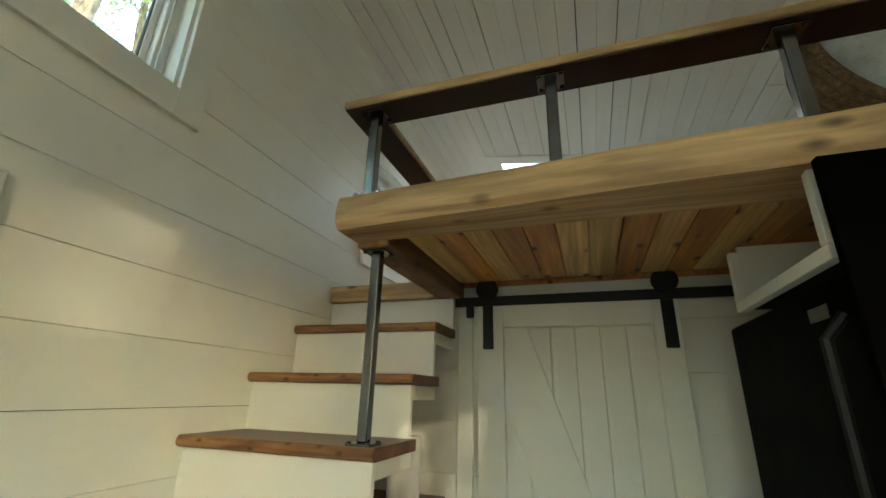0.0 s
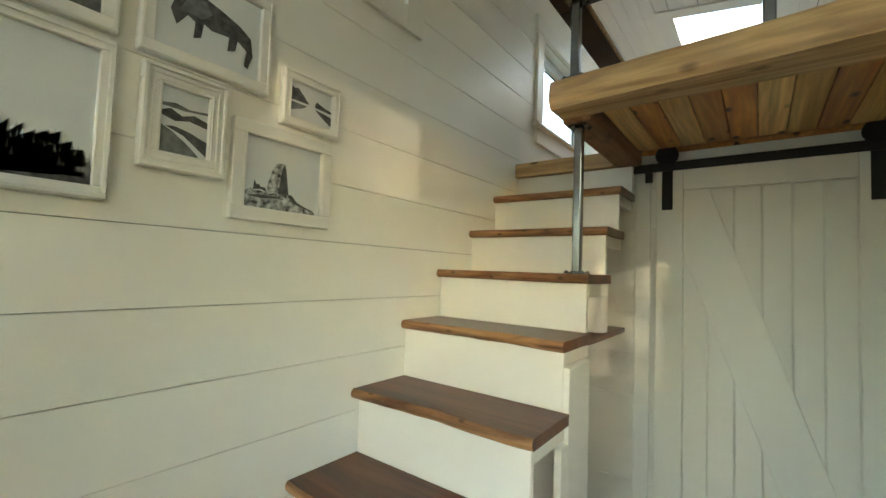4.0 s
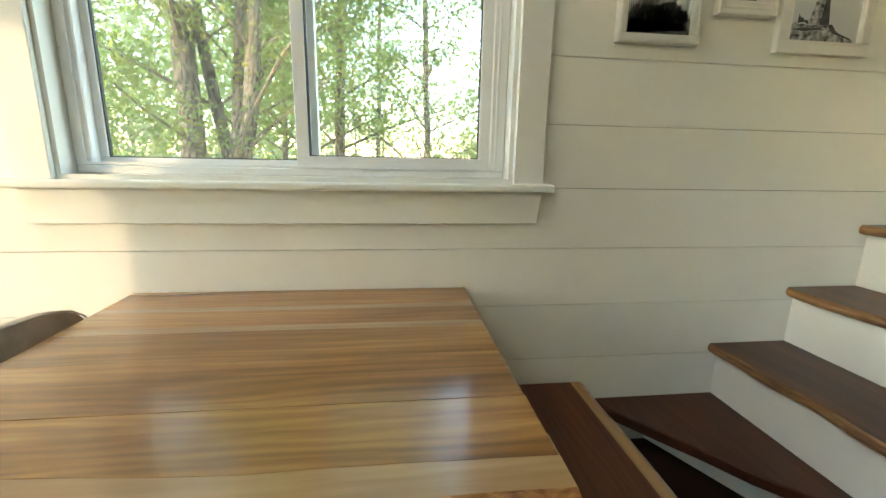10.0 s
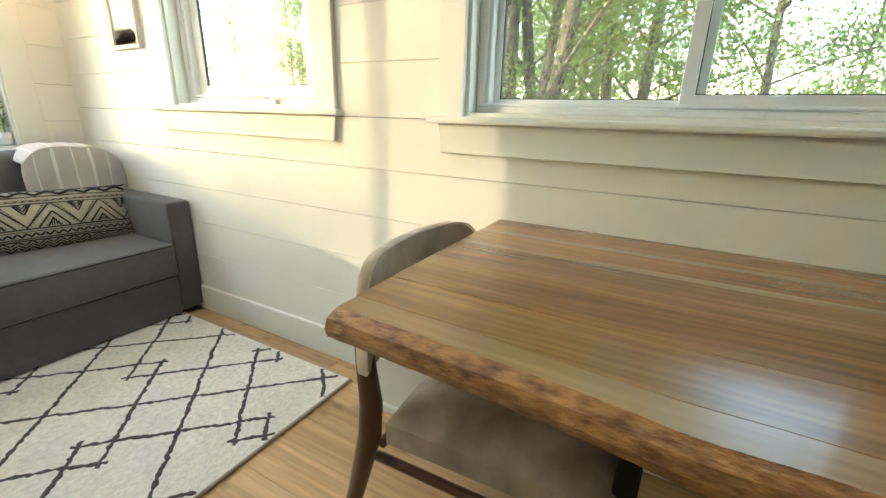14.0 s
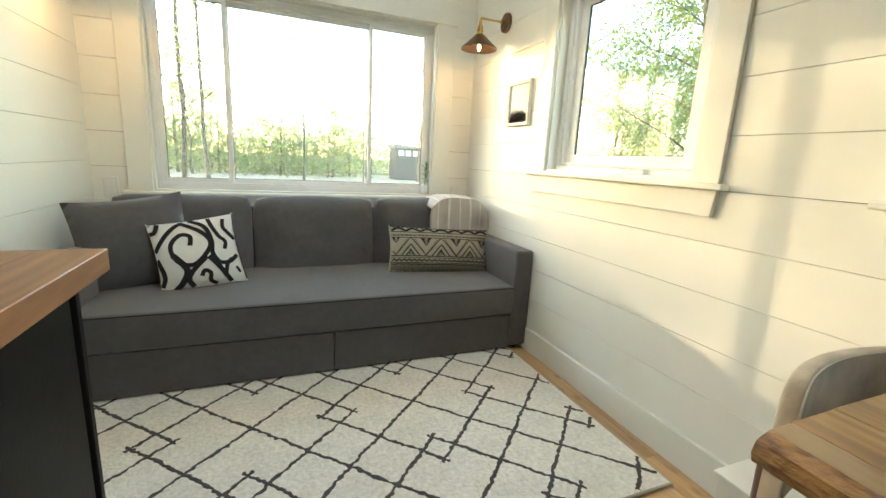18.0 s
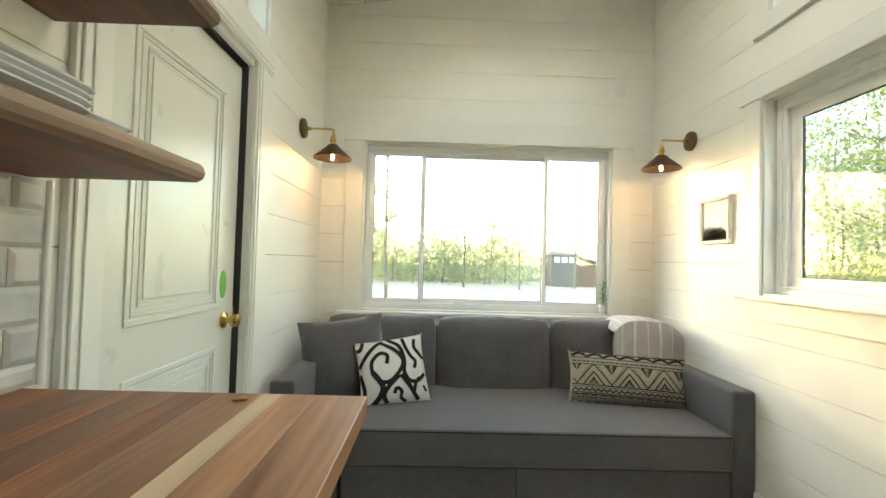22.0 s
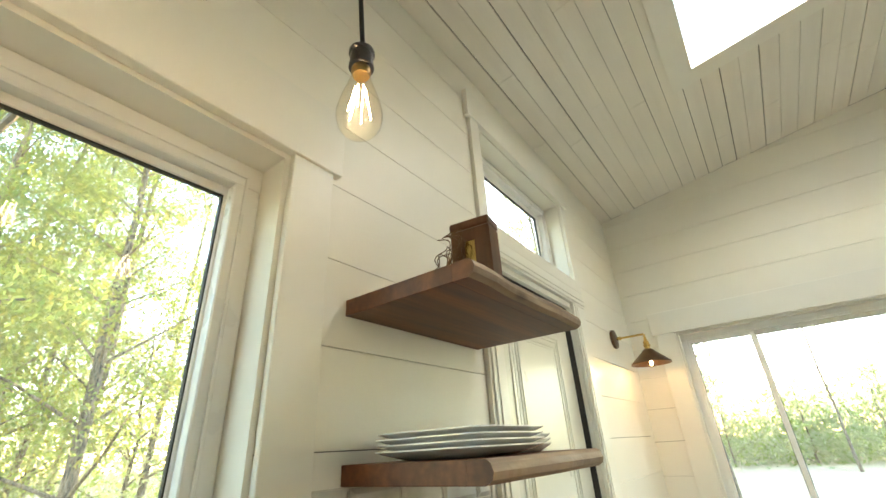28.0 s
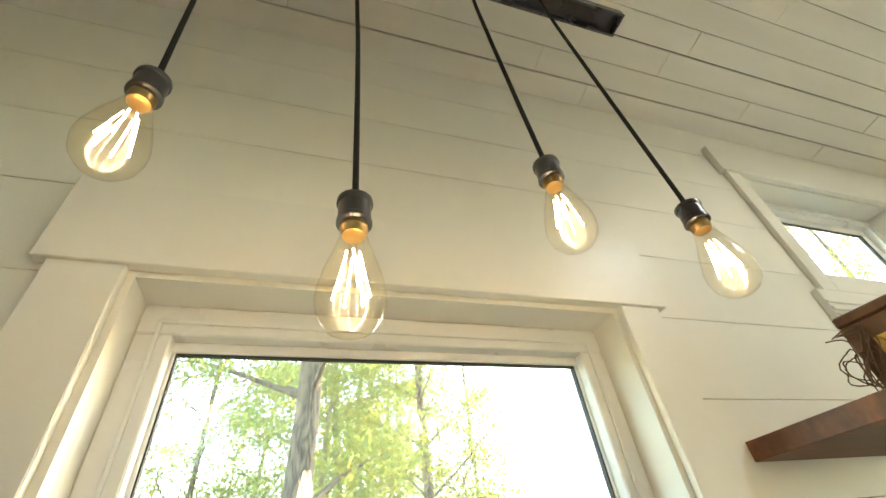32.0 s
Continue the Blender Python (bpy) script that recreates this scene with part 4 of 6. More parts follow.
part("roll", lathe([(0.02, 0), (0.055, 0), (0.056, 0.002), (0.056, 0.228), (0.055, 0.23), (0.02, 0.23), (0.02, 0)], (1.905, -5.93, 1.1055)), MAT_BOARD, roll, smooth=40)
cloth = thing("folded_cloth", "crumpled pale cloth in the stair cubby", "cloth", (1.93, -5.66, 1.105))
part("fold", cushion(0.12, 0.05, 0.12, (1.93, -5.66, 1.131), Matrix.Rotation(0.3, 4, "Z")), CREAM_CLOTH, cloth, smooth=60)
crate = thing("wooden_crate", "small pine crate standing in the cubby", "crate", (2.1, -5.62, 1.1055))
part("crate_front", bx(2.05, 2.065, -5.70, -5.53, 1.1058, 1.277, 0.002), PINE, crate)
part("crate_side", bx(2.0655, 2.14, -5.545, -5.53, 1.1058, 1.277, 0.002), PINE, crate)
part("crate_side", bx(2.0655, 2.14, -5.70, -5.685, 1.1058, 1.277, 0.002), PINE, crate)

# bench by the table
bench = thing("bench", "walnut slab bench with a pale live edge", "bench", (2.0, -3.9, 0.0))
part("seat", bx(1.66, W - 0.004, -4.03, -3.745, 0.378, 0.42, 0.0012), WALNUT_RED, bench, "reddish walnut seat board")
part("live_edge", live_slab("x", 1.66, W - 0.004, -4.0305, -4.080, 0.378, 0.42, 41.0, amp=0.006, edge=0.022), (TABLE_SAP_X, SHELF_RAW), bench, "pale sapwood live edge")
for x in (1.75, 2.32):
    part("leg", bx(x - 0.02, x + 0.02, -4.02, -3.79, 0.0, 0.3775, 0.003), WALNUT, bench)

# loft: platform with boards underneath
loft = thing("loft_platform", "loft floor of knotty pine boards framed by rough timber", "loft", (0.94, -6.7, 1.9))
LX = 1.876
part("front_beam", live_slab("x", 0.003, LX, -5.44, -5.318, 1.884, 1.976, 77.0, amp=0.005, edge=0.012, n=40, front_of=lambda u: 0.065 * (LX - u) / 1.05), (BEAM_WOOD, BEAM_WOOD), loft, "rough sawn honey-coloured beam with knots")
part("side_beam", bx(LX - 0.10, LX, -6.215, -5.4405, 1.868, 1.974, 0.008, 2), BEAM_WOOD_Y, loft, "darker brown side beam")
x, k = LX - 0.101, 0
while x > 0.01:
    x1 = max(x - 0.089, 0.003)
    part("pine_board", bx(x1 + 0.0015, x - 0.0015, -6.14, -5.4405, 1.932, 1.95, 0.0015), (PINE_PALE, PINE_RED, PINE_PALE, PINE, PINE_RED, PINE_PALE, PINE_PALE, PINE_RED)[k % 8], loft)
    k += 1
    x = x1
part("top_floor", bx(0.003, W - 0.003, Y_END + 0.003, -6.22, 1.93, 1.972), PINE, loft)
part("top_floor", bx(0.003, LX - 0.1005, -6.2195, -5.4405, 1.9505, 1.972), PINE, loft)

railing = thing("loft_railing", "low loft railing of weathered board on steel posts", "railing", (0.95, -5.37, 1.976))
part("top_rail", bx(0.004, 1.888, -5.422, -5.317, 2.258, 2.283, 0.005, 2), [RAIL_WOOD], railing, "weathered pale-edged rail board")
# thin near-black sheet that carries the shade beneath the rail in its colour
part("rail_underside", bx(0.006, 1.884, -5.418, -5.321, 2.252, 2.2575, 0.001), RAIL_SHADE, railing)
part("side_rail", bx(1.79, 1.888, -6.20, -5.4225, 2.258, 2.283, 0.005, 2), RAIL_WOOD, railing)
part("rail_underside", bx(1.795, 1.884, -6.198, -5.4225, 2.252, 2.2575, 0.001), RAIL_SHADE, railing)


def steel_post(x, y, z0, z1, parent, half=0.0145):
    post = part("steel_post", bx(x - half, x + half, y - half, y + half, z0 + 0.006, z1 - 0.006, 0.004, 2), STEEL, parent)
    for z in (z0, z1 - 0.006):
        part("flange", bx(x - 0.034, x + 0.034, y - 0.034, y + 0.034, z, z + 0.006, 0.001), STEEL, post)
        for dx_, dy_ in ((-1, -1), (1, 1), (1, -1), (-1, 1)):
            part("bolt", lathe([(0, 0), (0.006, 0), (0.006, 0.004), (0, 0.005)], (x + dx_ * 0.027, y + dy_ * 0.027, z + 0.006 if z == z0 else z - 0.005), n=8), STEEL, post)
    return post


for x in (1.805, 1.305, 0.80, 0.30):
    steel_post(x, -5.368, 1.977, 2.252, railing)
steel_post(1.845, -6.12, 1.975, 2.252, railing)
prop = thing("stair_post", "square raw steel post from tread to loft beam", "post", (1.83, -5.487, 1.350))
steel_post(1.83, -5.487, 1.3505, 1.868, prop)

# partition with the barn door
part_wall = tagged(new("wall_partition"), "cream painted shiplap partition behind the barn door", "wall", kind="structure")
ORIGIN[part_wall] = Vector()
DOOR_GAP = [(0.98, 1.62, 0.0, 1.80)]
core = bmesh.new()
for r in around(0.004, W - 0.003, 0.0, 1.929, DOOR_GAP):
    prism([(r[0], r[2]), (r[1], r[2]), (r[1], r[3]), (r[0], r[3])], "y", -6.32, -6.236, bm=core)
part("wall_core", core, WHITE, part_wall)
z = 0.0
while z < 1.929:
    for r in around(0.004, W - 0.003, z + GAP / 2, min(z + 0.1965, 1.929) - GAP / 2, DOOR_GAP):
        part("shiplap_board", bx(r[0], r[1], -6.2355, -6.22, r[2], r[3]), WHITE, part_wall)
    z += 0.1965
part("corner_board", bx(1.735, 1.80, -6.2195, -6.205, 0.323, 1.86, 0.002), WHITE_TRIM, part_wall)
part("bath_wall", bx(0.9, 1.7, -7.0, -6.98, 0.0, 1.9), WHITE, part_wall)

barn = thing("barn_door", "white boarded sliding barn door with diagonal brace", "door", (1.31, -6.18, 0.02))
BY = -6.172
part("backing", bx(0.945, 1.705, -6.20, -6.186, 0.02, 1.835, 0.002), BARN_WHITE, barn)
x = 1.035
while x < 1.58:
    part("board", bx(x + 0.0015, x + 0.0925, -6.1855, -6.178, 0.14, 1.74, 0.0035), BARN_WHITE, barn)
    x += 0.0935
for q in ((0.945, 1.033, 0.02, 1.835), (1.597, 1.705, 0.02, 1.835), (1.0335, 1.5965, 1.743, 1.835), (1.0335, 1.5965, 0.02, 0.135)):
    part("rail_board", bx(q[0], q[1], -6.1855, BY, q[2], q[3], 0.002), BARN_WHITE, barn)
part("brace", prism([(1.595, 1.741), (1.595, 1.45), (1.13, 0.16), (1.035, 0.16), (1.035, 0.38), (1.50, 1.741)], "y", -6.1775, BY + 0.0035, 0.002), BARN_WHITE, barn, "diagonal brace board")
track = thing("door_track", "black iron sliding door track with round rollers", "door track", (1.3, -6.16, 1.85))
part("rail_bar", bx(0.60, 1.925, -6.166, -6.16, 1.832, 1.872, 0.001), BLACK_IRON, track)
for x in (0.981, 1.66):
    hanger = part("hanger_strap", bx(x - 0.022, x + 0.022, -6.1715, -6.1665, 1.655, 1.92, 0.002), BLACK_IRON, track)
    part("roller", lathe([(0, 0), (0.045, 0), (0.047, 0.004), (0.043, 0.010), (0.047, 0.016), (0.045, 0.020), (0, 0.020)], (x, -6.145, 1.902), Matrix.Rotation(radians(90), 4, "X"), n=28), BLACK_IRON, hanger, smooth=40)
    for z in (1.69, 1.74):
        part("bolt", lathe([(0, 0), (0.009, 0), (0.008, 0.006), (0, 0.008)], (x, -6.166, z), Matrix.Rotation(radians(90), 4, "X"), n=6), BLACK_IRON, hanger)
part("end_stop", bx(1.72, 1.75, -6.172, -6.15, 1.785, 1.832, 0.003), BLACK_IRON, track)

# fridge and the cubby over it
fridge = thing("fridge", "tall black fridge with a slim black handle", "fridge", (0.43, -5.6, 0.0))
part("cabinet", bx(0.03, 0.795, -5.93, -5.268, 0.02, 1.685, 0.008, 2), BLACK_FRIDGE_AND_SHADE, fridge)
fd = part("door", bx(0.7955, 0.862, -5.928, -5.27, 0.55, 1.685, 0.012, 3), BLACK_FRIDGE_AND_SHADE, fridge)
part("handle", tube([(0.8625, -5.31, 0.75), (0.895, -5.31, 0.79), (0.895, -5.31, 1.58), (0.8625, -5.31, 1.62)], 0.010), BLACK_IRON, fd, "slim black metal handle")
part("badge", bx(0.8625, 0.865, -5.425, -5.35, 1.622, 1.648, 0.001), STEEL, fd, "small silver badge")
part("door", bx(0.7955, 0.862, -5.928, -5.27, 0.05, 0.54, 0.012, 3), BLACK_FRIDGE_AND_SHADE, fridge)
part("hinge_cover", bx(0.70, 0.80, -5.92, -5.86, 1.6855, 1.70, 0.004), BLACK_FRIDGE_AND_SHADE, fridge)
cub = thing("fridge_cabinet", "open white-framed pine cabinet hung over the fridge", "cabinet", (0.45, -5.58, 1.745))
for y0, y1, z0, z1 in ((-5.815, -5.293, 1.712, 1.740), (-5.815, -5.792, 1.7405, 1.883), (-5.316, -5.293, 1.7405, 1.883)):
    part("face_frame", bx(0.842, 0.866, y0, y1, z0, z1, 0.0015), WHITE_TRIM, cub, "cream painted face frame")
# bottom board coloured black to imitate the shadow above the fridge
part("bottom", bx(0.03, 0.8415, -5.81, -5.298, 1.72, 1.735), BLACK_CAB_AND_SHADE, cub)
part("near_side", bx(0.03, 0.8415, -5.313, -5.298, 1.7355, 1.88), PINE, cub)
part("far_side", bx(0.03, 0.8415, -5.81, -5.795, 1.7355, 1.90), WHITE_TRIM, cub)
dark = thing("kitchen_cabinet", "black cabinet with a tall end panel beside the fridge", "cabinet", (0.43, -4.95, 0.0))
# end panel takes the fridge's blacker colour to stand in for its shade
part("side_panel", bx(0.004, 0.872, -5.262, -5.242, 0.0, 1.882, 0.002), BLACK_FRIDGE_AND_SHADE, dark)
part("low_body", bx(0.004, 0.60, -5.2415, -4.64, 0.0, 0.88, 0.002), BLACK_CAB_AND_SHADE, dark)

# basket and bedding in the loft
basket = thing("woven_basket", "round brown woven grass basket lying in the loft", "basket", (0.35, -5.85, 1.972))
turn = Matrix.Rotation(radians(-72), 4, "X") @ Matrix.Rotation(radians(-14), 4, "Y")
for ring in range(12):
    r = 0.16 + 0.15 * math.sin(ring / 11 * math.pi * 0.62)
    bm = tube([(r * math.cos(a * math.pi / 20), r * math.sin(a * math.pi / 20), -0.12 + ring * 0.021) for a in range(40)], 0.0145, n=8, closed=True)
    bm.transform(Matrix.Translation((0.36, -5.78, 2.32)) @ turn)
    part("coil", bm, WICKER, basket, smooth=50)
bm = lathe([(0, -0.10), (0.19, -0.09), (0.26, 0.0), (0.28, 0.1), (0.25, 0.17), (0.16, 0.20), (0, 0.21)])
bm.transform(Matrix.Translation((0.36, -5.78, 2.32)) @ turn)
part("lining", bm, BEDDING, basket, "grey-white cloth filling", smooth=60)
bed = thing("mattress", "low grey-white mattress in the loft", "mattress", (1.1, -7.4, 1.972))
part("mattress_body", bx(0.3, 1.75, -8.5, -6.5, 1.9725, 2.12, 0.05, 4), BEDDING, bed, smooth=50)

# ---- pictures ----
def picture(name, label, y0, y1, z0, z1, bar, steps, art, x=W):
    """A framed print on the right wall; y0 is its edge towards the sofa. art draws on the paper through (u, v)."""
    ob = thing(name, label, "picture", (x, (y0 + y1) / 2, z0), group="framed prints on the shiplap wall")
    lo, hi = min(y0, y1), max(y0, y1)
    for bm in frame_bars(lo, hi, z0, z1, bar, "x", x - 0.022, x - 0.0008, bevel=0.002):
        part("frame_bar", bm, FRAME_WHITE, ob)
    for ins, w, d in steps:
        for bm in frame_bars(lo + ins, hi - ins, z0 + ins, z1 - ins, w, "x", x - d, x - 0.0225, bevel=0.0015):
            part("moulding", bm, FRAME_WHITE, ob)
    part("paper", bx(x - 0.010, x - 0.002, lo + bar, hi - bar, z0 + bar, z1 - bar), PAPER, ob)
    pw, ph = hi - lo - 2 * bar, z1 - z0 - 2 * bar

    def skin(u, v):
        return Vector((x - 0.0112, hi - bar - u * pw, z0 + bar + v * ph))
    art(ob, skin)
    return ob


def ink_shape(ob, skin, pts, mat=None, name="ink_shape", n=0.0006):
    bm = bmesh.new()
    f = bm.faces.new([bm.verts.new(skin(min(max(u, 0), 1), min(max(v, 0), 1)) - Vector((n, 0, 0))) for u, v in pts])
    bmesh.ops.triangulate(bm, faces=[f])
    part(name, bm, mat or INK, ob)


def tree_line(rng, base, tall, u0=0.0, u1=1.0, n=22):
    """An outline of pointed firs."""
    pts = [(u0, 0.0)]
    for i in range(n):
        u = u0 + (u1 - u0) * (i + 0.5) / n
        h = base + tall * rng.random()
        w = (u1 - u0) / n
        pts += [(u - w * 0.5, h * 0.62), (u - w * 0.2, h * 0.8), (u, h), (u + w * 0.2, h * 0.78), (u + w * 0.45, h * 0.6)]
    pts.append((u1, 0.0))
    return pts


def art_forest(ob, skin):
    rng = random.Random(2)
    for base, tall, drop, mat, name, n, lift in ((0.30, 0.10, 0.35, INK_MIST, "mist_shape", 22, 0.0004), (0.24, 0.10, 0.5, INK_MID, "fir_haze", 26, 0.0009), (0.11, 0.14, 0.6, INK, "fir_shape", 30, 0.0014)):
        ink_shape(ob, skin, [(u, v * (1.15 - drop * u)) if v > 0 else (u, v) for u, v in tree_line(rng, base, tall, n=n)], mat, name, lift)


def art_valley(ob, skin):
    ink_shape(ob, skin, [(0, 0.62), (0.2, 0.68), (0.45, 0.6), (0.7, 0.66), (1, 0.6), (1, 0.5), (0.6, 0.55), (0.3, 0.5), (0, 0.56)], INK)
    ink_shape(ob, skin, [(0, 0.0), (0, 0.42), (0.25, 0.34), (0.55, 0.2), (0.8, 0.05), (0.85, 0)], INK_MID)
    ink_shape(ob, skin, [(0.1, 0.40), (0.5, 0.30), (1, 0.05), (1, 0.28), (0.6, 0.38), (0.3, 0.42)], INK, n=0.0012)
    ink_shape(ob, skin, [(0, 0.74), (0.3, 0.78), (0.6, 0.73), (1, 0.76), (1, 0.72), (0.5, 0.69), (0, 0.70)], INK_MID)


def art_rock(ob, skin):
    ink_shape(ob, skin, [(0, 0.0), (0, 0.20), (0.08, 0.27), (0.13, 0.24), (0.2, 0.25), (0.33, 0.23), (0.45, 0.26), (0.58, 0.23), (0.66, 0.15), (0.8, 0.10), (0.93, 0.05), (0.95, 0.0)], INK_ROCK, "hill")
    ink_shape(ob, skin, [(0.27, 0.24), (0.29, 0.40), (0.32, 0.46), (0.33, 0.56), (0.36, 0.60), (0.39, 0.68), (0.45, 0.70), (0.50, 0.69), (0.515, 0.6), (0.54, 0.4), (0.56, 0.24)], INK_ROCK, "rock", 0.0012)
    ink_shape(ob, skin, [(0.42, 0.24), (0.46, 0.34), (0.44, 0.46), (0.475, 0.52), (0.46, 0.62), (0.50, 0.68), (0.515, 0.6), (0.54, 0.4), (0.56, 0.24)], INK, "rock_shade", 0.0018)
    ink_shape(ob, skin, [(0.11, 0.25), (0.12, 0.39), (0.15, 0.33), (0.18, 0.335), (0.2, 0.3), (0.26, 0.30), (0.27, 0.24), (0.2, 0.27)], INK, "crag", 0.0012)
    ink_shape(ob, skin, [(0.54, 0.25), (0.60, 0.26), (0.65, 0.20), (0.68, 0.15), (0.90, 0.07), (0.94, 0.035), (0.80, 0.08), (0.62, 0.14)], INK, "slope", 0.0012)
    ink_shape(ob, skin, [(0.03, 0.16), (0.2, 0.19), (0.4, 0.2), (0.52, 0.17), (0.4, 0.17), (0.2, 0.14)], INK, "ridge", 0.0018)


def art_lake(ob, skin):
    ink_shape(ob, skin, [(0, 0.5), (0, 0.9), (0.08, 0.82), (0.18, 0.85), (0.3, 0.66), (0.42, 0.55), (0.45, 0.5)], INK)
    ink_shape(ob, skin, [(0, 0.44), (0.4, 0.44), (0.3, 0.34), (0.1, 0.24), (0, 0.2)], INK_MID)
    ink_shape(ob, skin, [(0.58, 0.52), (0.62, 0.66), (0.75, 0.6), (1, 0.52), (1, 0.46), (0.6, 0.48)], INK)
    ink_shape(ob, skin, [(0.58, 0.44), (1, 0.36), (1, 0.1), (0.85, 0.2), (0.7, 0.32)], INK)


def art_shape(ob, skin):
    ink_shape(ob, skin, [(0.18, 0.30), (0.12, 0.46), (0.16, 0.62), (0.28, 0.72), (0.42, 0.76), (0.6, 0.70), (0.78, 0.62), (0.9, 0.52), (0.93, 0.3), (0.88, 0.12), (0.84, 0.14), (0.86, 0.34), (0.76, 0.42), (0.74, 0.28), (0.66, 0.24), (0.67, 0.42), (0.5, 0.40), (0.42, 0.44), (0.4, 0.26), (0.33, 0.22), (0.34, 0.42), (0.27, 0.46)], INK, "dark_shape")
    ink_shape(ob, skin, [(0.2, 0.5), (0.26, 0.66), (0.42, 0.72), (0.5, 0.6), (0.4, 0.48)], INK_MID, "pale_patch", 0.0012)


def art_pines(ob, skin):
    ink_shape(ob, skin, tree_line(random.Random(8), 0.3, 0.3, n=12), INK, "fir_shape")


picture("picture_frame", "large white frame with a misty fir forest print", -4.068, -4.312, 1.463, 1.790, 0.026, [(0.002, 0.010, 0.026)], art_forest)
picture("picture_frame", "white moulded frame with a river valley print", -4.358, -4.538, 1.548, 1.778, 0.040, [(0.001, 0.010, 0.030), (0.017, 0.006, 0.026), (0.030, 0.006, 0.025)], art_valley)
picture("picture_frame", "wide white wooden frame with a desert rock print", -4.558, -4.862, 1.458, 1.719, 0.036, [(0.028, 0.006, 0.024)], art_rock)
picture("picture_frame", "small white frame with a lake reflection print", -4.686, -4.883, 1.738, 1.899, 0.027, [(0.002, 0.008, 0.027), (0.019, 0.005, 0.024)], art_lake)
picture("picture_frame", "white frame with a dark rounded shape print", -4.345, -4.645, 1.795, 2.055, 0.030, [(0.002, 0.008, 0.025)], art_shape)
picture("picture_frame", "white frame with a dark fir print", -4.085, -4.312, 1.805, 2.06, 0.03, [(0.002, 0.008, 0.025)], art_pines)
picture("picture_frame", "small white frame with a dim landscape print by the sofa", -0.585, -0.835, 1.342, 1.605, 0.02, [(0.002, 0.006, 0.026)], art_forest)

# ---- table and chair ----
table = thing("dining_table", "glossy live-edge plank table fixed to the wall", "table", (2.0, -3.19, 0.71))
TZ = 0.755
edges = [2.397, 2.262, 2.238, 2.135, 2.105, 1.965, 1.80]
mats = [TABLE_WOOD, TABLE_SAP, TABLE_WOOD, TABLE_SAP, TABLE_WOOD, TABLE_WOOD]
for a, b, m in zip(edges, edges[1:], mats):
    part("plank", prism([(b + 0.00008, -3.664), (a - 0.00008, -3.664), (a - 0.00008, -2.731), (b + 0.00008, -2.731)], "z", TZ - 0.042, TZ, 0.00025), m, table)
FRONT = lambda u: 0.04 * max(0.0, (u + 3.25) / 0.53)  # noqa: E731
part("plank", live_slab("y", -3.666, -2.733, 1.7998, 1.655, TZ - 0.042, TZ, 19.0, amp=0.010, n=44, edge=0.0005, front_of=FRONT), (TABLE_WOOD, TABLE_WOOD), table)
front = live_slab("y", -3.668, -2.735, 1.70, 1.567, TZ - 0.056, TZ - 0.0005, 12.0, amp=0.010, n=130, edge=0.020, taper=0.012, front_of=FRONT)
part("front_plank", front, (TABLE_SAP, LIVE_EDGE_Y), table, "pale sapwood front with a rough reddish live edge")
part("table_cleat", bx(2.34, 2.398, -3.6, -2.8, TZ - 0.11, TZ - 0.0425, 0.003), WALNUT_Y, table)
part("table_leg", prism([(1.80, 0.0), (1.84, 0.0), (1.86, TZ - 0.0425), (1.78, TZ - 0.0425)], "y", -3.24, -3.20, 0.003), BLACK_IRON, table)

chair = thing("dining_chair", "mid-century dining chair with grey suede seat and back", "chair", (2.0, -2.85, 0.0))


bm = bmesh.new()
# the back pad: bowed outward, round at the top corners
rings = []
N = 18
for i in range(N + 1):
    u = 2 * i / N - 1
    x = 2.0 + u * 0.262
    y = -2.555 - 0.06 * u * u
    top = 0.79 - 0.07 * abs(u) ** 9
    low = 0.555 - 0.02 * (1 - u * u)
    t = 0.019 - 0.003 * abs(u) ** 8
    ring = []
    for k in range(20):
        a = 2 * math.pi * (k + 0.5) / 20
        ca, sa = math.cos(a), math.sin(a)
        ring.append(bm.verts.new((x, y + t * math.copysign(abs(ca) ** 0.42, ca), (top + low) / 2 + (top - low) / 2 * math.copysign(abs(sa) ** 0.22, sa))))
    rings.append(ring)
for a, b in zip(rings, rings[1:]):
    for k in range(20):
        bm.faces.new((a[k], a[(k + 1) % 20], b[(k + 1) % 20], b[k]))
bm.faces.new(rings[0])
bm.faces.new(rings[-1])
bmesh.ops.recalc_face_normals(bm, faces=bm.faces[:])
back = part("backrest", bm, CHAIR_CLOTH, chair, "curved suede backrest", smooth=60)
rim = [(2.0 + u / 12 * 0.262, -2.555 - 0.06 * (u / 12) ** 2 - 0.0175 + 0.003 * abs(u / 12) ** 8, 0.789 - 0.07 * abs(u / 12) ** 9) for u in range(-12, 13)]
rim = [(rim[0][0], rim[0][1], 0.57)] + rim + [(rim[-1][0], rim[-1][1], 0.57)]
part("piping", tube(rim, 0.0022, n=6), CHAIR_PIPING, back, "pale piping")
bm = bmesh.new()
n = 14
grid = {}
for i in range(n + 1):
    for j in range(n + 1):
        a, b = 2 * i / n - 1, 2 * j / n - 1
        wdt = 0.25 - 0.02 * (b + 1) / 2
        edge = max(abs(a), abs(b)) ** 6
        grid[i, j] = bm.verts.new((2.0 + a * wdt, -2.89 - b * 0.242 * (1 - 0.06 * a * a), 0.482 - 0.035 * edge + 0.006 * (1 - a * a) * (1 - b * b)))
for i in range(n):
    for j in range(n):
        bm.faces.new((grid[i, j], grid[i + 1, j], grid[i + 1, j + 1], grid[i, j + 1]))
ext = bmesh.ops.extrude_face_region(bm, geom=bm.faces[:])
for v in [g for g in ext["geom"] if isinstance(g, bmesh.types.BMVert)]:
    v.co.z = 0.395
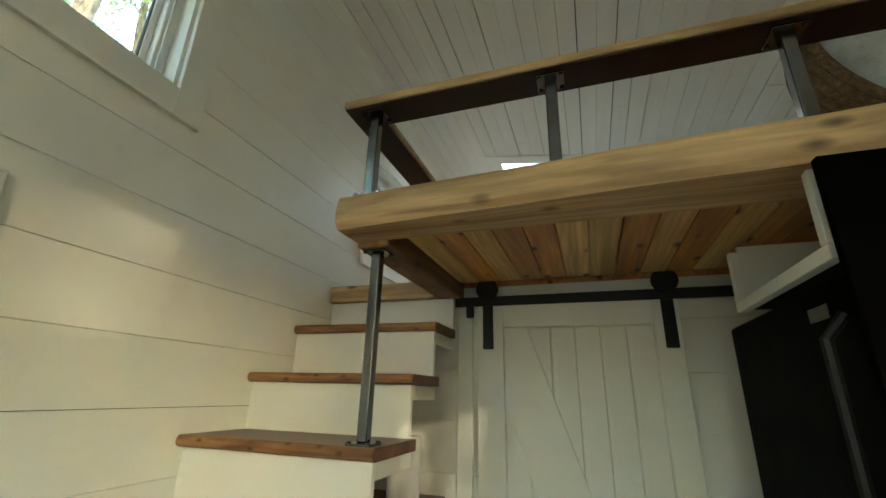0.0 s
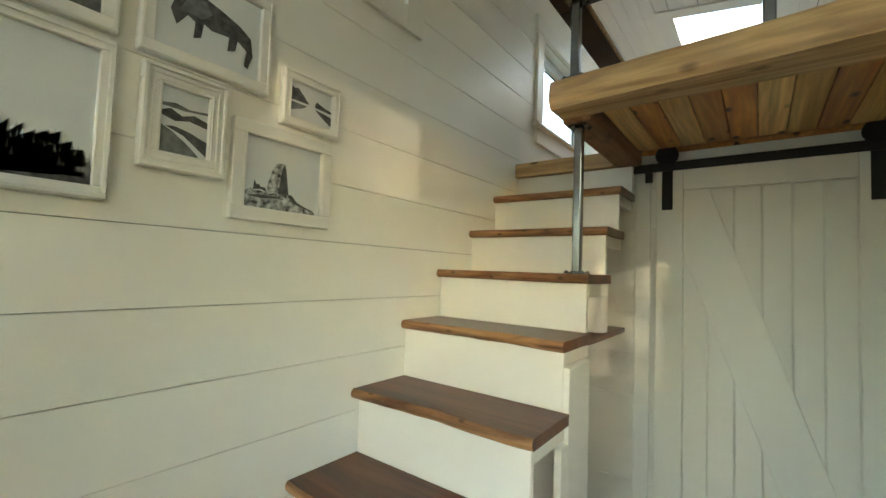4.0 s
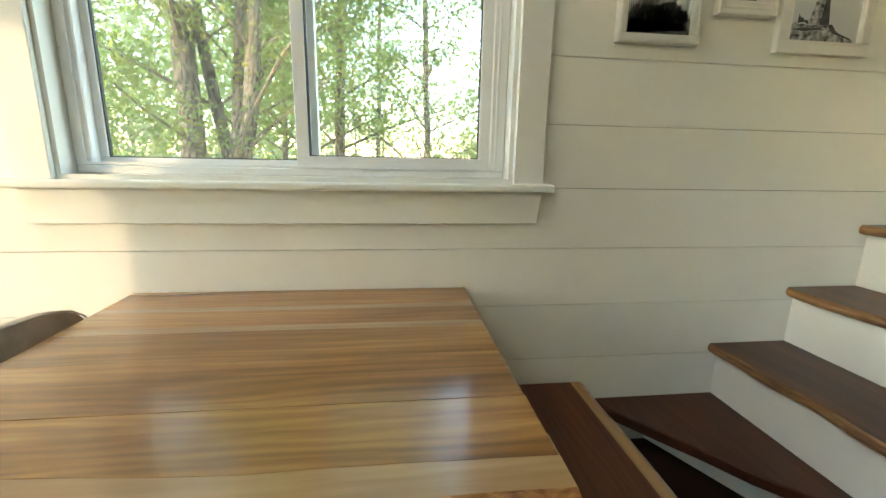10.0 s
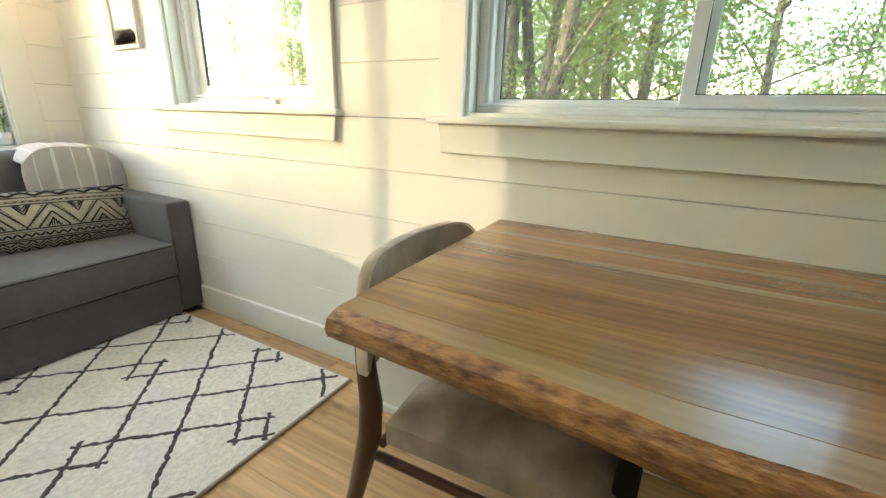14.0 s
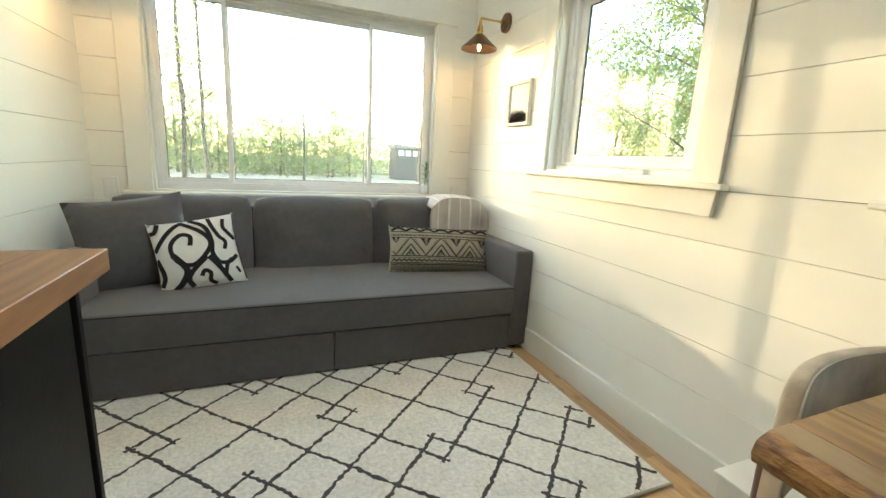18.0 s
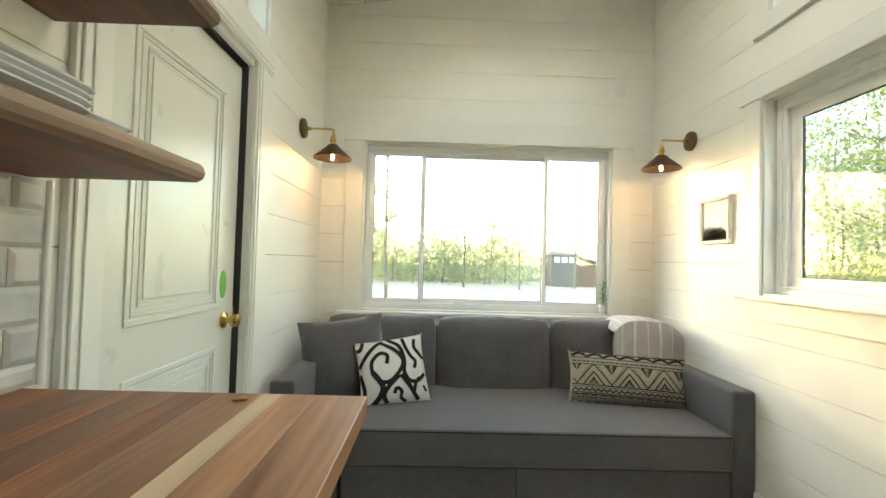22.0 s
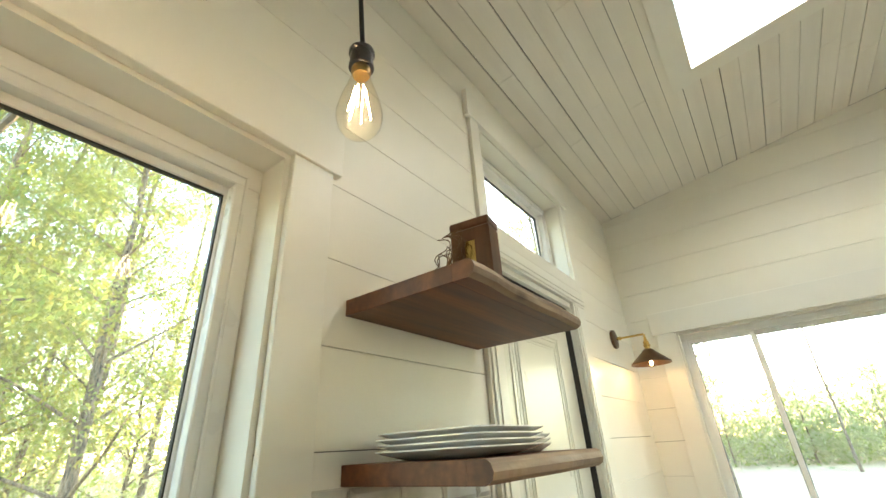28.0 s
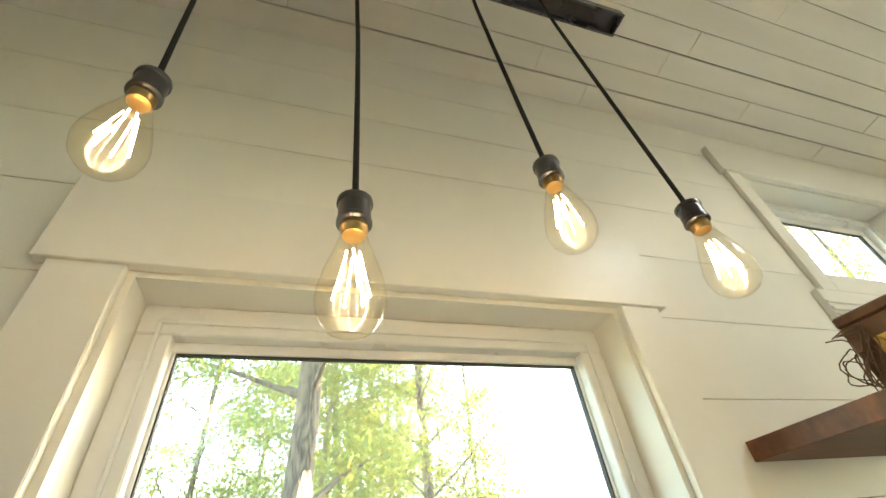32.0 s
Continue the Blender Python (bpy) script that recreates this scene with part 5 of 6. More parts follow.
bmesh.ops.recalc_face_normals(bm, faces=bm.faces[:])
part("seat", bm, CHAIR_CLOTH, chair, "thick suede seat pad", smooth=50)
for sx in (-1, 1):
    part("back_leg", tube([(2.0 + sx * 0.240, -2.505, 0.0), (2.0 + sx * 0.236, -2.56, 0.20), (2.0 + sx * 0.234, -2.605, 0.38), (2.0 + sx * 0.235, -2.612, 0.47), (2.0 + sx * 0.237, -2.602, 0.57), (2.0 + sx * 0.237, -2.592, 0.68)], [0.016, 0.021, 0.027, 0.026, 0.022, 0.015], n=10), CHAIR_WOOD, chair, smooth=60)
    part("front_leg", tube([(2.0 + sx * 0.225, -3.12, 0.0), (2.0 + sx * 0.208, -3.07, 0.395)], [0.012, 0.021], n=10), CHAIR_WOOD, chair, smooth=60)
    part("side_rail", tube([(2.0 + sx * 0.228, -2.62, 0.325), (2.0 + sx * 0.214, -3.08, 0.325)], 0.012, n=8), CHAIR_WOOD, chair, smooth=60)
part("cross_rail", tube([(1.775, -2.63, 0.36), (2.225, -2.63, 0.36)], 0.012, n=8), CHAIR_WOOD, chair, smooth=60)

chair.location = (1.985, -2.945, 0.0)

wheel = thing("wheel_cover", "low white painted wheel box against the wall", "box", (2.3, -2.6, 0.0))
part("body", bx(2.22, W - 0.001, -2.855, -2.345, 0.03, 0.205, 0.002), WHITE_TRIM, wheel)
part("cap", bx(2.205, W - 0.001, -2.865, -2.335, 0.2055, 0.228, 0.003), WHITE_TRIM, wheel)
part("skirt", bx(2.205, W - 0.001, -2.865, -2.33, 0.0, 0.0295, 0.003), WHITE_TRIM, wheel)

# ---- rug ----
rug = thing("rug", "cream shaggy rug with a thin charcoal lattice", "rug", (1.2, -1.55, 0.0))
RX0, RX1, RY0, RY1 = 0.12, 2.285, -2.158, -0.62
part("rug_field", bx(RX0, RX1, RY0, RY1, 0.0005, 0.014, 0.004, 2), RUG_CREAM, rug)
part("border", tube([(RX0, RY0, 0.008), (RX1, RY0, 0.008), (RX1, RY1, 0.008), (RX0, RY1, 0.008)], 0.007, n=6, closed=True), CHAIR_PIPING, rug, "bound edge")


def rug_line(x0, y0, x1, y1, wide=0.0085, seed=0.0):
    """A slightly ragged dark line of pile, kept on the rug."""
    own = bmesh.new()
    d = math.hypot(x1 - x0, y1 - y0)
    n = max(2, int(d / 0.006))
    prev = None
    for i in range(n + 1):
        t = i / n
        x, y = x0 + (x1 - x0) * t, y0 + (y1 - y0) * t
        w = 0.006 * noise.noise((x * 9, y * 9, seed)) + 0.006 * noise.noise((x * 48, y * 48, seed)) + 0.003 * noise.noise((x * 110, y * 110, seed))
        nx, ny = -(y1 - y0) / d, (x1 - x0) / d
        x, y = x + nx * w, y + ny * w
        k = wide * (0.92 + 0.8 * noise.noise((x * 75, y * 75, seed + 4)))
        if not (RX0 + 0.008 < x < RX1 - 0.008 and RY0 + 0.008 < y < RY1 - 0.008):
            prev = None
            continue
        now = [own.verts.new((x - nx * k, y - ny * k, 0.0143)), own.verts.new((x, y, 0.0172)), own.verts.new((x + nx * k, y + ny * k, 0.0143))]
        if prev:
            own.faces.new((prev[0], prev[1], now[1], now[0]))
            own.faces.new((prev[1], prev[2], now[2], now[1]))
        prev = now
    return own


def rug_pattern():
    """Two families of diagonals that step sideways at every other crossing, which leaves a small open square there."""
    lattice = bmesh.new()
    half, tail = 0.067, 0.034
    cs, ds = [-0.516 + 0.3405 * k for k in range(-6, 8)], [-3.61 + 0.339 * k for k in range(-5, 14)]
    for lines, others, first in ((cs, ds, True), (ds, cs, False)):
        for i, c in enumerate(lines):
            stepped = i % 2 == (1 if first else 0)
            stops = [d for k, d in enumerate(others) if stepped and k % 2 == (0 if first else 1)]
            # neighbouring stepped lines swing opposite ways
            shift = (half if i % 4 == (1 if first else 0) else -half) if stepped else 0.0
            at = others[0] - 0.5
            for stop in stops + [others[-1] + 0.5]:
                a, b = at, stop + (half + tail if stop in stops else 0)
                u0, v0, u1, v1 = (c + shift, a, c + shift, b) if first else (a, c + shift, b, c + shift)
                joined(lattice, rug_line((u0 - v0) / 2, (u0 + v0) / 2, (u1 - v1) / 2, (u1 + v1) / 2, 0.0075, seed=c))
                at, shift = stop - half - tail, -shift
    return lattice


part("lattice", rug_pattern(), RUG_DARK, rug, "charcoal lattice lines")

# ---- sofa ----
sofa = thing("sofa", "dark grey fabric sofa bed with three back cushions", "sofa", (1.22, -0.55, 0.0))
SX0, SX1 = 0.065, 2.396
for x0, x1, nm in ((SX0, SX0 + 0.118, "arm"), (SX1 - 0.118, SX1, "arm")):
    part(nm, bx(x0, x1, -1.012, -0.06, 0.03, 0.618, 0.016, 3), SOFA_GREY, sofa, smooth=50)
part("seat_mattress", bx(SX0 + 0.119, SX1 - 0.119, -1.029, -0.30, 0.240, 0.411, 0.018, 3), SOFA_GREY, sofa, "flat seat mattress", smooth=50)
part("seat_piping", tube([(SX0 + 0.125, -1.026, 0.401), (SX1 - 0.125, -1.026, 0.401)], 0.003, n=6), BLACK_CLOTH, sofa)
part("drawer_front", bx(SX0 + 0.12, 1.242, -1.006, -0.98, 0.02, 0.232, 0.006, 2), SOFA_GREY, sofa)
part("drawer_front", bx(1.248, SX1 - 0.12, -1.006, -0.98, 0.02, 0.232, 0.006, 2), SOFA_GREY, sofa)
part("base", bx(SX0 + 0.12, SX1 - 0.12, -0.979, -0.08, 0.03, 0.23), SOFA_GREY, sofa)
part("back_frame", bx(SX0 + 0.02, SX1 - 0.02, -0.13, -0.05, 0.2305, 0.76, 0.02, 3), SOFA_GREY, sofa, smooth=50)
for x in (SX0 + 0.06, SX1 - 0.05, 0.7, 1.7):
    for y in (-0.95, -0.12):
        part("foot", lathe([(0, 0), (0.02, 0), (0.026, 0.03), (0, 0.03)], (x, y, 0.0), n=12), BLACK_IRON, sofa)


def seat_cushion(x0, x1, z0, z1, y0, y1, lean):
    bm = bx(-(x1 - x0) / 2, (x1 - x0) / 2, -(y1 - y0) / 2, (y1 - y0) / 2, 0, z1 - z0)
    bmesh.ops.subdivide_edges(bm, edges=bm.edges[:], cuts=9, use_grid_fill=True)
    w, t, h = (x1 - x0) / 2, (y1 - y0) / 2, z1 - z0
    for v in bm.verts:
        a, b, c = v.co.x / w, v.co.y / t, 2 * v.co.z / h - 1
        v.co.x *= 1 - 0.05 * max(c, 0) ** 4 - 0.03 * abs(b) ** 3
        v.co.y *= (0.45 + 0.55 * ((1 - a ** 6) * (1 - max(c, 0) ** 6))) + 0.16 * (1 - a * a) * (1 - c * c)
        v.co.z = h / 2 + h / 2 * c * (1 - 0.09 * abs(a) ** 6 * (c > 0) - 0.05 * abs(b) ** 2 * (c > 0))
        v.co += Vector((0, 1, 0)) * 0.018 * noise.noise((a * 2.4 + x0 * 9, c * 2.4, b))
        v.co.z += 0.008 * noise.noise((a * 3 + x0 * 5, 3, b))
    bm.transform(Matrix.Translation(((x0 + x1) / 2, (y0 + y1) / 2, z0)) @ Matrix.Rotation(radians(lean), 4, "X"))
    return bm


for x0, x1 in ((0.135, 0.853), (0.857, 1.603), (1.607, 2.30)):
    part("back_cushion", seat_cushion(x0, x1, 0.40, 0.845, -0.36, -0.16, -7), SOFA_GREY, sofa, "plump back cushion", smooth=70)

# loose pillows and the throw
TURN1 = Matrix.Rotation(radians(18), 4, "Z") @ Matrix.Rotation(radians(-14), 4, "X") @ Matrix.Rotation(radians(-6), 4, "Y")
p1 = thing("throw_pillow", "square dark grey fabric pillow leaning on the sofa", "pillow", (0.30, -0.50, 0.40), group="pillows on the sofa")
part("pillow_cover", cushion(0.50, 0.49, 0.19, (0.315, -0.515, 0.612), TURN1, pinch=0.07), SOFA_GREY, p1, smooth=70)
TURN2 = Matrix.Rotation(radians(9), 4, "Z") @ Matrix.Rotation(radians(-22), 4, "X") @ Matrix.Rotation(radians(-8), 4, "Y")
p2 = thing("throw_pillow", "square pillow with bold black and white swirls", "pillow", (0.60, -0.60, 0.40), group="pillows on the sofa")
A2 = (0.40, 0.385, 0.12, (0.607, -0.60, 0.570), TURN2)
cover = part("pillow_cover", cushion(*A2, pinch=0.07), CREAM_CLOTH, p2, "white cotton cover", smooth=70)
skin = cushion_skin(*A2, pinch=0.07)
bm = bmesh.new()
for pts, w in (([(0.0, 0.85), (0.07, 0.86), (0.12, 0.97)], 0.055), ([(0.01, 0.59), (0.16, 0.77), (0.31, 0.91), (0.40, 0.95)], 0.055),
               ([(0.38, 0.93), (0.56, 0.78), (0.65, 0.63), (0.61, 0.50), (0.44, 0.35), (0.29, 0.38), (0.21, 0.51), (0.22, 0.66), (0.34, 0.76), (0.44, 0.72), (0.42, 0.60)], 0.055),
               ([(0.21, 0.51), (0.30, 0.37), (0.33, 0.26), (0.25, 0.12), (0.11, 0.01)], 0.075), ([(0.01, 0.50), (0.07, 0.26), (0.02, 0.13)], 0.06),
               ([(0.46, 0.98), (0.62, 0.84), (0.67, 0.62), (0.65, 0.46), (0.71, 0.32), (0.83, 0.30), (0.95, 0.38)], 0.055), ([(0.68, 0.97), (0.71, 0.82), (0.76, 0.68), (0.83, 0.58), (0.80, 0.48)], 0.05),
               ([(0.86, 0.92), (0.84, 0.79), (0.90, 0.69), (0.965, 0.60)], 0.05), ([(0.58, 0.42), (0.41, 0.28), (0.335, 0.16), (0.37, 0.04)], 0.06), ([(0.60, 0.42), (0.70, 0.25), (0.75, 0.13), (0.80, 0.02)], 0.06),
               ([(0.475, 0.17), (0.52, 0.24), (0.58, 0.19), (0.565, 0.09), (0.63, 0.02)], 0.05), ([(0.75, 0.14), (0.80, 0.28), (0.87, 0.34)], 0.05), ([(0.935, 0.13), (0.90, 0.22)], 0.035),
               ([(0.02, 0.99), (0.98, 0.99)], 0.02), ([(0.99, 0.02), (0.99, 0.98)], 0.02)):
    stroke(bm, skin, curve_through(pts), w)
part("swirl_print", bm, BLACK_CLOTH, cover, "black swirl print", smooth=70)
TURN3 = Matrix.Rotation(radians(-6), 4, "Z") @ Matrix.Rotation(radians(-20), 4, "X") @ Matrix.Rotation(radians(2.5), 4, "Y")
p3 = thing("lumbar_pillow", "long beige lumbar pillow with black tribal bands", "pillow", (1.98, -0.58, 0.40), group="pillows on the sofa")
A3 = (0.68, 0.30, 0.13, (1.975, -0.56, 0.535), TURN3)
cover = part("pillow_cover", cushion(*A3, pinch=0.05), BEIGE_CLOTH, p3, smooth=70)
skin = cushion_skin(*A3, pinch=0.05)
bm = bmesh.new()


def zigzag(v0, v1, n, w, shift=0.0):
    pts = [(0.02 + 0.96 * i / (2 * n), v1 if (i + int(shift * 2)) % 2 else v0) for i in range(2 * n + 1)]
    stroke(bm, skin, pts, w, 0.02)


for v, w in ((0.985, 0.022), (0.86, 0.016), (0.80, 0.008), (0.775, 0.008), (0.735, 0.016), (0.345, 0.02), (0.31, 0.01), (0.20, 0.016), (0.17, 0.02)):
    stroke(bm, skin, [(0.012, v), (0.988, v)], w)
zigzag(0.885, 0.965, 7, 0.034)
zigzag(0.925, 0.985, 7, 0.016, 0.5)
zigzag(0.225, 0.285, 20, 0.015)
for dv in (0.0, 0.045, 0.09):
    zigzag(0.015 + dv, 0.075 + dv, 13, 0.013)
for i in range(24):
    stroke(bm, skin, [(0.03 + 0.04 * i, 0.785), (0.05 + 0.04 * i, 0.79)], 0.012)
for i in range(-1, 4):
    u = 0.20 + i * 0.29
    inside = lambda *q: [p for p in q if 0.012 <= p[0] <= 0.988]  # noqa: E731
    for s_, w in ((0.150, 0.010), (0.085, 0.013), (0.035, 0.010)):
        for sgn in (-1, 1):
            line = inside(*[(u + sgn * s_ * k / 6, 0.36 + (0.05 + s_ * 2.2) * (1 - k / 6)) for k in range(7)])
            if len(line) > 1:
                stroke(bm, skin, line, w)
    for k in range(-3, 4):
        line = inside((u + 0.013 * k, 0.37), (u + 0.013 * k, 0.50 - 0.035 * abs(k)))
        if len(line) > 1:
            stroke(bm, skin, line, 0.007)
    for k in range(8):
        for sgn in (-1, 1):
            uu, vv = u + sgn * (0.118 - 0.013 * k), 0.385 + 0.042 * k
            line = inside((uu, vv), (uu + sgn * 0.014, vv + 0.022), (uu + sgn * 0.022, vv - 0.004))
            if len(line) > 2:
                stroke(bm, skin, line, 0.009)
    for k in range(3):
        line = inside((u + 0.10 + 0.012 * k, 0.725), (u + 0.145, 0.56 + 0.055 * k), (u + 0.19 - 0.012 * k, 0.725))
        if len(line) > 2:
            stroke(bm, skin, line, 0.011)
part("band_print", bm, BLACK_CLOTH, cover, "black geometric bands", smooth=70)
throw = thing("throw_blanket", "pale grey throw with white stripes over the sofa back", "blanket", (2.17, -0.3, 0.60))


def throw_skin(u, v):
    """u across, v from the front hem over the back cushion."""
    x = 1.965 + 0.40 * u + 0.02 * math.sin(v * 5) * (u - 0.5) + 0.03 * (1 - v) * u
    bend = 0.05 * (2 * u - 1) ** 4
    s = v * 0.46
    drop = 0.23
    if s < drop:
        y, z = -0.405 + 0.012 * math.sin(u * 9) * (1 - s / drop), 0.64 + s
    else:
        a = min((s - drop) / 0.16, 1.0) * math.pi / 2
        y, z = -0.405 + 0.19 * math.sin(a) * 1.05 + max(0, s - drop - 0.16), 0.87 + 0.012 * math.sin(a * 2)
    z -= bend * 1.6 + 0.02 * u * u
    return Vector((x, y - 0.012 + 0.008 * noise.noise((u * 5, v * 5, 2)), z + 0.006 * noise.noise((u * 6, v * 4, 8))))


bm = bmesh.new()
n = 22
grid = [[bm.verts.new(throw_skin(i / n, j / n)) for j in range(n + 1)] for i in range(n + 1)]
for i in range(n):
    for j in range(n):
        bm.faces.new((grid[i][j], grid[i + 1][j], grid[i + 1][j + 1], grid[i][j + 1]))
cloth = part("cloth", bm, BLANKET, throw, smooth=70)
md = cloth.modifiers.new("thick", "SOLIDIFY")
md.thickness, md.offset = 0.008, -1
bm = bmesh.new()
for u in (0.12, 0.30, 0.48, 0.66, 0.84):
    stroke(bm, lambda a, b: throw_skin(a, b) + Vector((0, -0.0035, 0.0035)), [(u, 0.01), (u, 0.99)], 0.035 if u in (0.30, 0.66) else 0.016, 0.05)
part("stripe", bm, CREAM_CLOTH, cloth, "white woven stripes", smooth=70)

# ---- sconces, plant, outlets ----
for x, s in ((0.0, 1), (W, -1)):
    sc = thing("wall_sconce", "bronze cone wall sconce with brass arm, lit", "wall lamp", (x, -0.466, 1.99), group="sconces beside the window")
    q = Matrix.Rotation(radians(90 * s), 4, "Y")
    part("backplate", lathe([(0, 0.0008), (0.058, 0.0008), (0.06, 0.004), (0.058, 0.018), (0.03, 0.024), (0, 0.025)], (x, -0.466, 1.99), q, n=28), BRONZE, sc, smooth=40)
    arm = part("arm", tube([(x + s * 0.024, -0.466, 1.99), (x + s * 0.185, -0.466, 1.99), (x + s * 0.19, -0.466, 1.985), (x + s * 0.19, -0.466, 1.96)], 0.0065, n=10), BRASS, sc, smooth=40)
    part("swivel", lathe([(0, 0), (0.011, 0), (0.012, 0.02), (0, 0.02)], (x + s * 0.03, -0.466, 1.99), q, n=14), BRASS, arm)
    part("socket", lathe([(0, 0.0), (0.016, 0.0), (0.017, 0.02), (0.021, 0.022), (0.021, 0.03), (0.016, 0.034), (0.016, 0.05), (0.010, 0.056), (0.008, 0.075), (0, 0.075)], (x + s * 0.19, -0.466, 1.893), n=18), BRASS, sc, "brass socket", smooth=40)
    part("shade", lathe([(0.024, 0.088), (0.030, 0.084), (0.036, 0.076), (0.112, 0.008), (0.114, 0.0), (0.110, 0.001), (0.034, 0.072), (0.026, 0.080), (0.020, 0.084), (0.024, 0.088)], (x + s * 0.19, -0.466, 1.808), n=32), BRONZE, sc, "dark bronze cone shade", smooth=30)
    bulb = part("bulb", lathe([(0.010, 0.075), (0.014, 0.06), (0.026, 0.035), (0.030, 0.015), (0.024, -0.005), (0.012, -0.014), (0, -0.016)], (x + s * 0.19, -0.466, 1.802), n=18), BULB_GLASS, sc, "glowing bulb", smooth=60)
    fil = part("filament", lathe([(0, 0.045), (0.006, 0.04), (0.009, 0.02), (0.007, 0.0), (0, -0.004)], (x + s * 0.19, -0.466, 1.802), n=10), FILAMENT, bulb)
    bulb_light("sconce_light", (x + s * 0.19, -0.466, 1.806), SCONCE_W, radius=0.012)

vase = thing("bud_vase", "small white vase with a green sprig on the sill", "vase", (2.06, 0.035, 0.857))
part("pot", lathe([(0, 0), (0.022, 0), (0.026, 0.01), (0.027, 0.05), (0.022, 0.062), (0.018, 0.062), (0.018, 0.01), (0, 0.01)], (2.06, 0.035, 0.8575), n=18), PORCELAIN, vase, smooth=40)
sprig = part("stem", tube([(2.06, 0.035, 0.87), (2.062, 0.033, 0.96), (2.058, 0.028, 1.03), (2.066, 0.026, 1.08)], 0.0035, n=6), LEAF_POT, vase)
bm = bmesh.new()
rng = random.Random(3)
for i in range(12):
    z = 0.94 + 0.012 * i
    a = i * 2.4
    r = 0.03 + 0.012 * rng.random()
    c = Vector((2.062, 0.03, z))
    tip = c + Vector((math.cos(a) * r, math.sin(a) * r * 0.6, 0.022))
    sd = Vector((-math.sin(a), math.cos(a), 0)) * 0.007
    mid = (c + tip) / 2 + Vector((0, 0, 0.006))
    bm.faces.new([bm.verts.new(p) for p in (c, mid - sd, tip, mid + sd)])
part("leaf_cluster", bm, LEAF_POT, sprig, "small green leaves")


def plate_on_end(x, z, w, h, label, slots):
    pl = thing("outlet_plate", label, "outlet", (x, 0.0, z))
    part("cover", bx(x - w / 2, x + w / 2, -0.006, -0.0006, z - h / 2, z + h / 2, 0.002), PLASTIC, pl)
    for dz in slots:
        part("socket_face", bx(x - 0.016, x + 0.016, -0.008, -0.0061, z + dz - 0.013, z + dz + 0.013, 0.002), PLASTIC, pl)


plate_on_end(0.09, 0.86, 0.075, 0.118, "white wall outlet behind the sofa", (-0.024, 0.024))
plate_on_end(2.30, 0.86, 0.075, 0.118, "white wall outlet behind the sofa", (-0.024, 0.024))
plate_on_end(2.155, 2.49, 0.075, 0.10, "small white blank plate high on the end wall", ())

# ---- kitchen ----
cab = thing("base_cabinet", "black kitchen base cabinet with brass drawer pulls", "cabinet", (0.36, -2.9, 0.0))
CY0, CY1 = -4.6, -2.197
part("carcass", bx(0.004, 0.635, CY0, CY1, 0.09, 0.883, 0.002), BLACK_CAB_AND_SHADE, cab)
part("toe_kick", bx(0.004, 0.575, CY0, CY1 - 0.01, 0.0, 0.0895), BLACK_CAB_AND_SHADE, cab)
part("end_panel", bx(0.004, 0.660, CY1 + 0.0005, CY1 + 0.018, 0.0, 0.883, 0.002), BLACK_CAB_AND_SHADE, cab)
for y0, y1 in ((-2.83, -2.207), (-3.44, -2.84), (-4.05, -3.45), (-4.59, -4.06)):
    # the unit at the free end has one tall front
    for z0, z1 in ((0.10, 0.871),) if y1 > -2.3 else ((0.685, 0.871), (0.40, 0.675), (0.10, 0.39)):
        dr = part("drawer_front" if z0 > 0.2 else "door_front", bx(0.6355, 0.656, y0, y1, z0, z1, 0.003), BLACK_CAB_AND_SHADE, cab)
        zc, yc = (z0 + z1) / 2 if z1 - z0 < 0.2 else z1 - (0.056 if z1 - z0 > 0.5 else 0.07), y0 + (y1 - y0) * 0.38
        part("pull", bx(0.680, 0.691, yc - 0.09, yc + 0.09, zc - 0.006, zc + 0.006, 0.002), BRASS, dr, "square brass pull")
        for k in (-0.084, 0.084):
            part("pull_foot", bx(0.6565, 0.6795, yc + k - 0.006, yc + k + 0.006, zc - 0.006, zc + 0.006, 0.001), BRASS, dr)

top = thing("worktop", "oiled mixed-wood stave worktop with one pale stave", "countertop", (0.37, -3.4, 0.886))
xs = [0.004, 0.10, 0.195, 0.24, 0.32, 0.395, 0.488, 0.527, 0.598, 0.70]
pick = [0, 1, 0, 1, 0, 1, 2, 1, 1]
rng = random.Random(12)
for a, b, m in zip(xs, xs[1:], pick):
    y = -2.153
    first = True
    while y > -4.62:
        y1 = max(y - (0.75 + rng.random() * 0.6), -4.62)
        if m == 2:
            y1 = -4.62
        last = b > 0.69
        part("stave", bx(a + 0.0002, b - 0.0002, y1 + 0.0003, y, 0.886, 0.926, 0.0016 if last else 0.0005), COUNTER_WOODS[m if first or m == 2 else rng.choice((0, 1))], top)
        y, first = y1, False
tag = thing("brass_tag", "small brass tag lying on the worktop", "tag", (0.462, -2.20, 0.926))
bm = bx(-0.013, 0.013, -0.006, 0.006, 0.0, 0.006, 0.001)
bm.transform(Matrix.Translation((0.462, -2.20, 0.9263)) @ Matrix.Rotation(radians(25), 4, "Z"))
part("tag_body", bm, BRASS, tag)

# backsplash of bevelled marble tiles
splash = thing("backsplash", "white marble-look bevelled subway tiles in running bond", "backsplash", (0.0, -2.9, 0.926), kind="structure")
part("grout_bed", bx(0.0008, 0.006, -2.744, -2.115, 0.9265, 1.353), GROUT, splash)
part("grout_bed", bx(0.0008, 0.006, -4.62, -2.7445, 0.9265, 0.984), GROUT, splash)


def tile(y0, y1, z0, z1):
    """A tile with a sloping rim."""
    bm = bmesh.new()
    b, t, d = 0.011, 0.0065, 0.0125
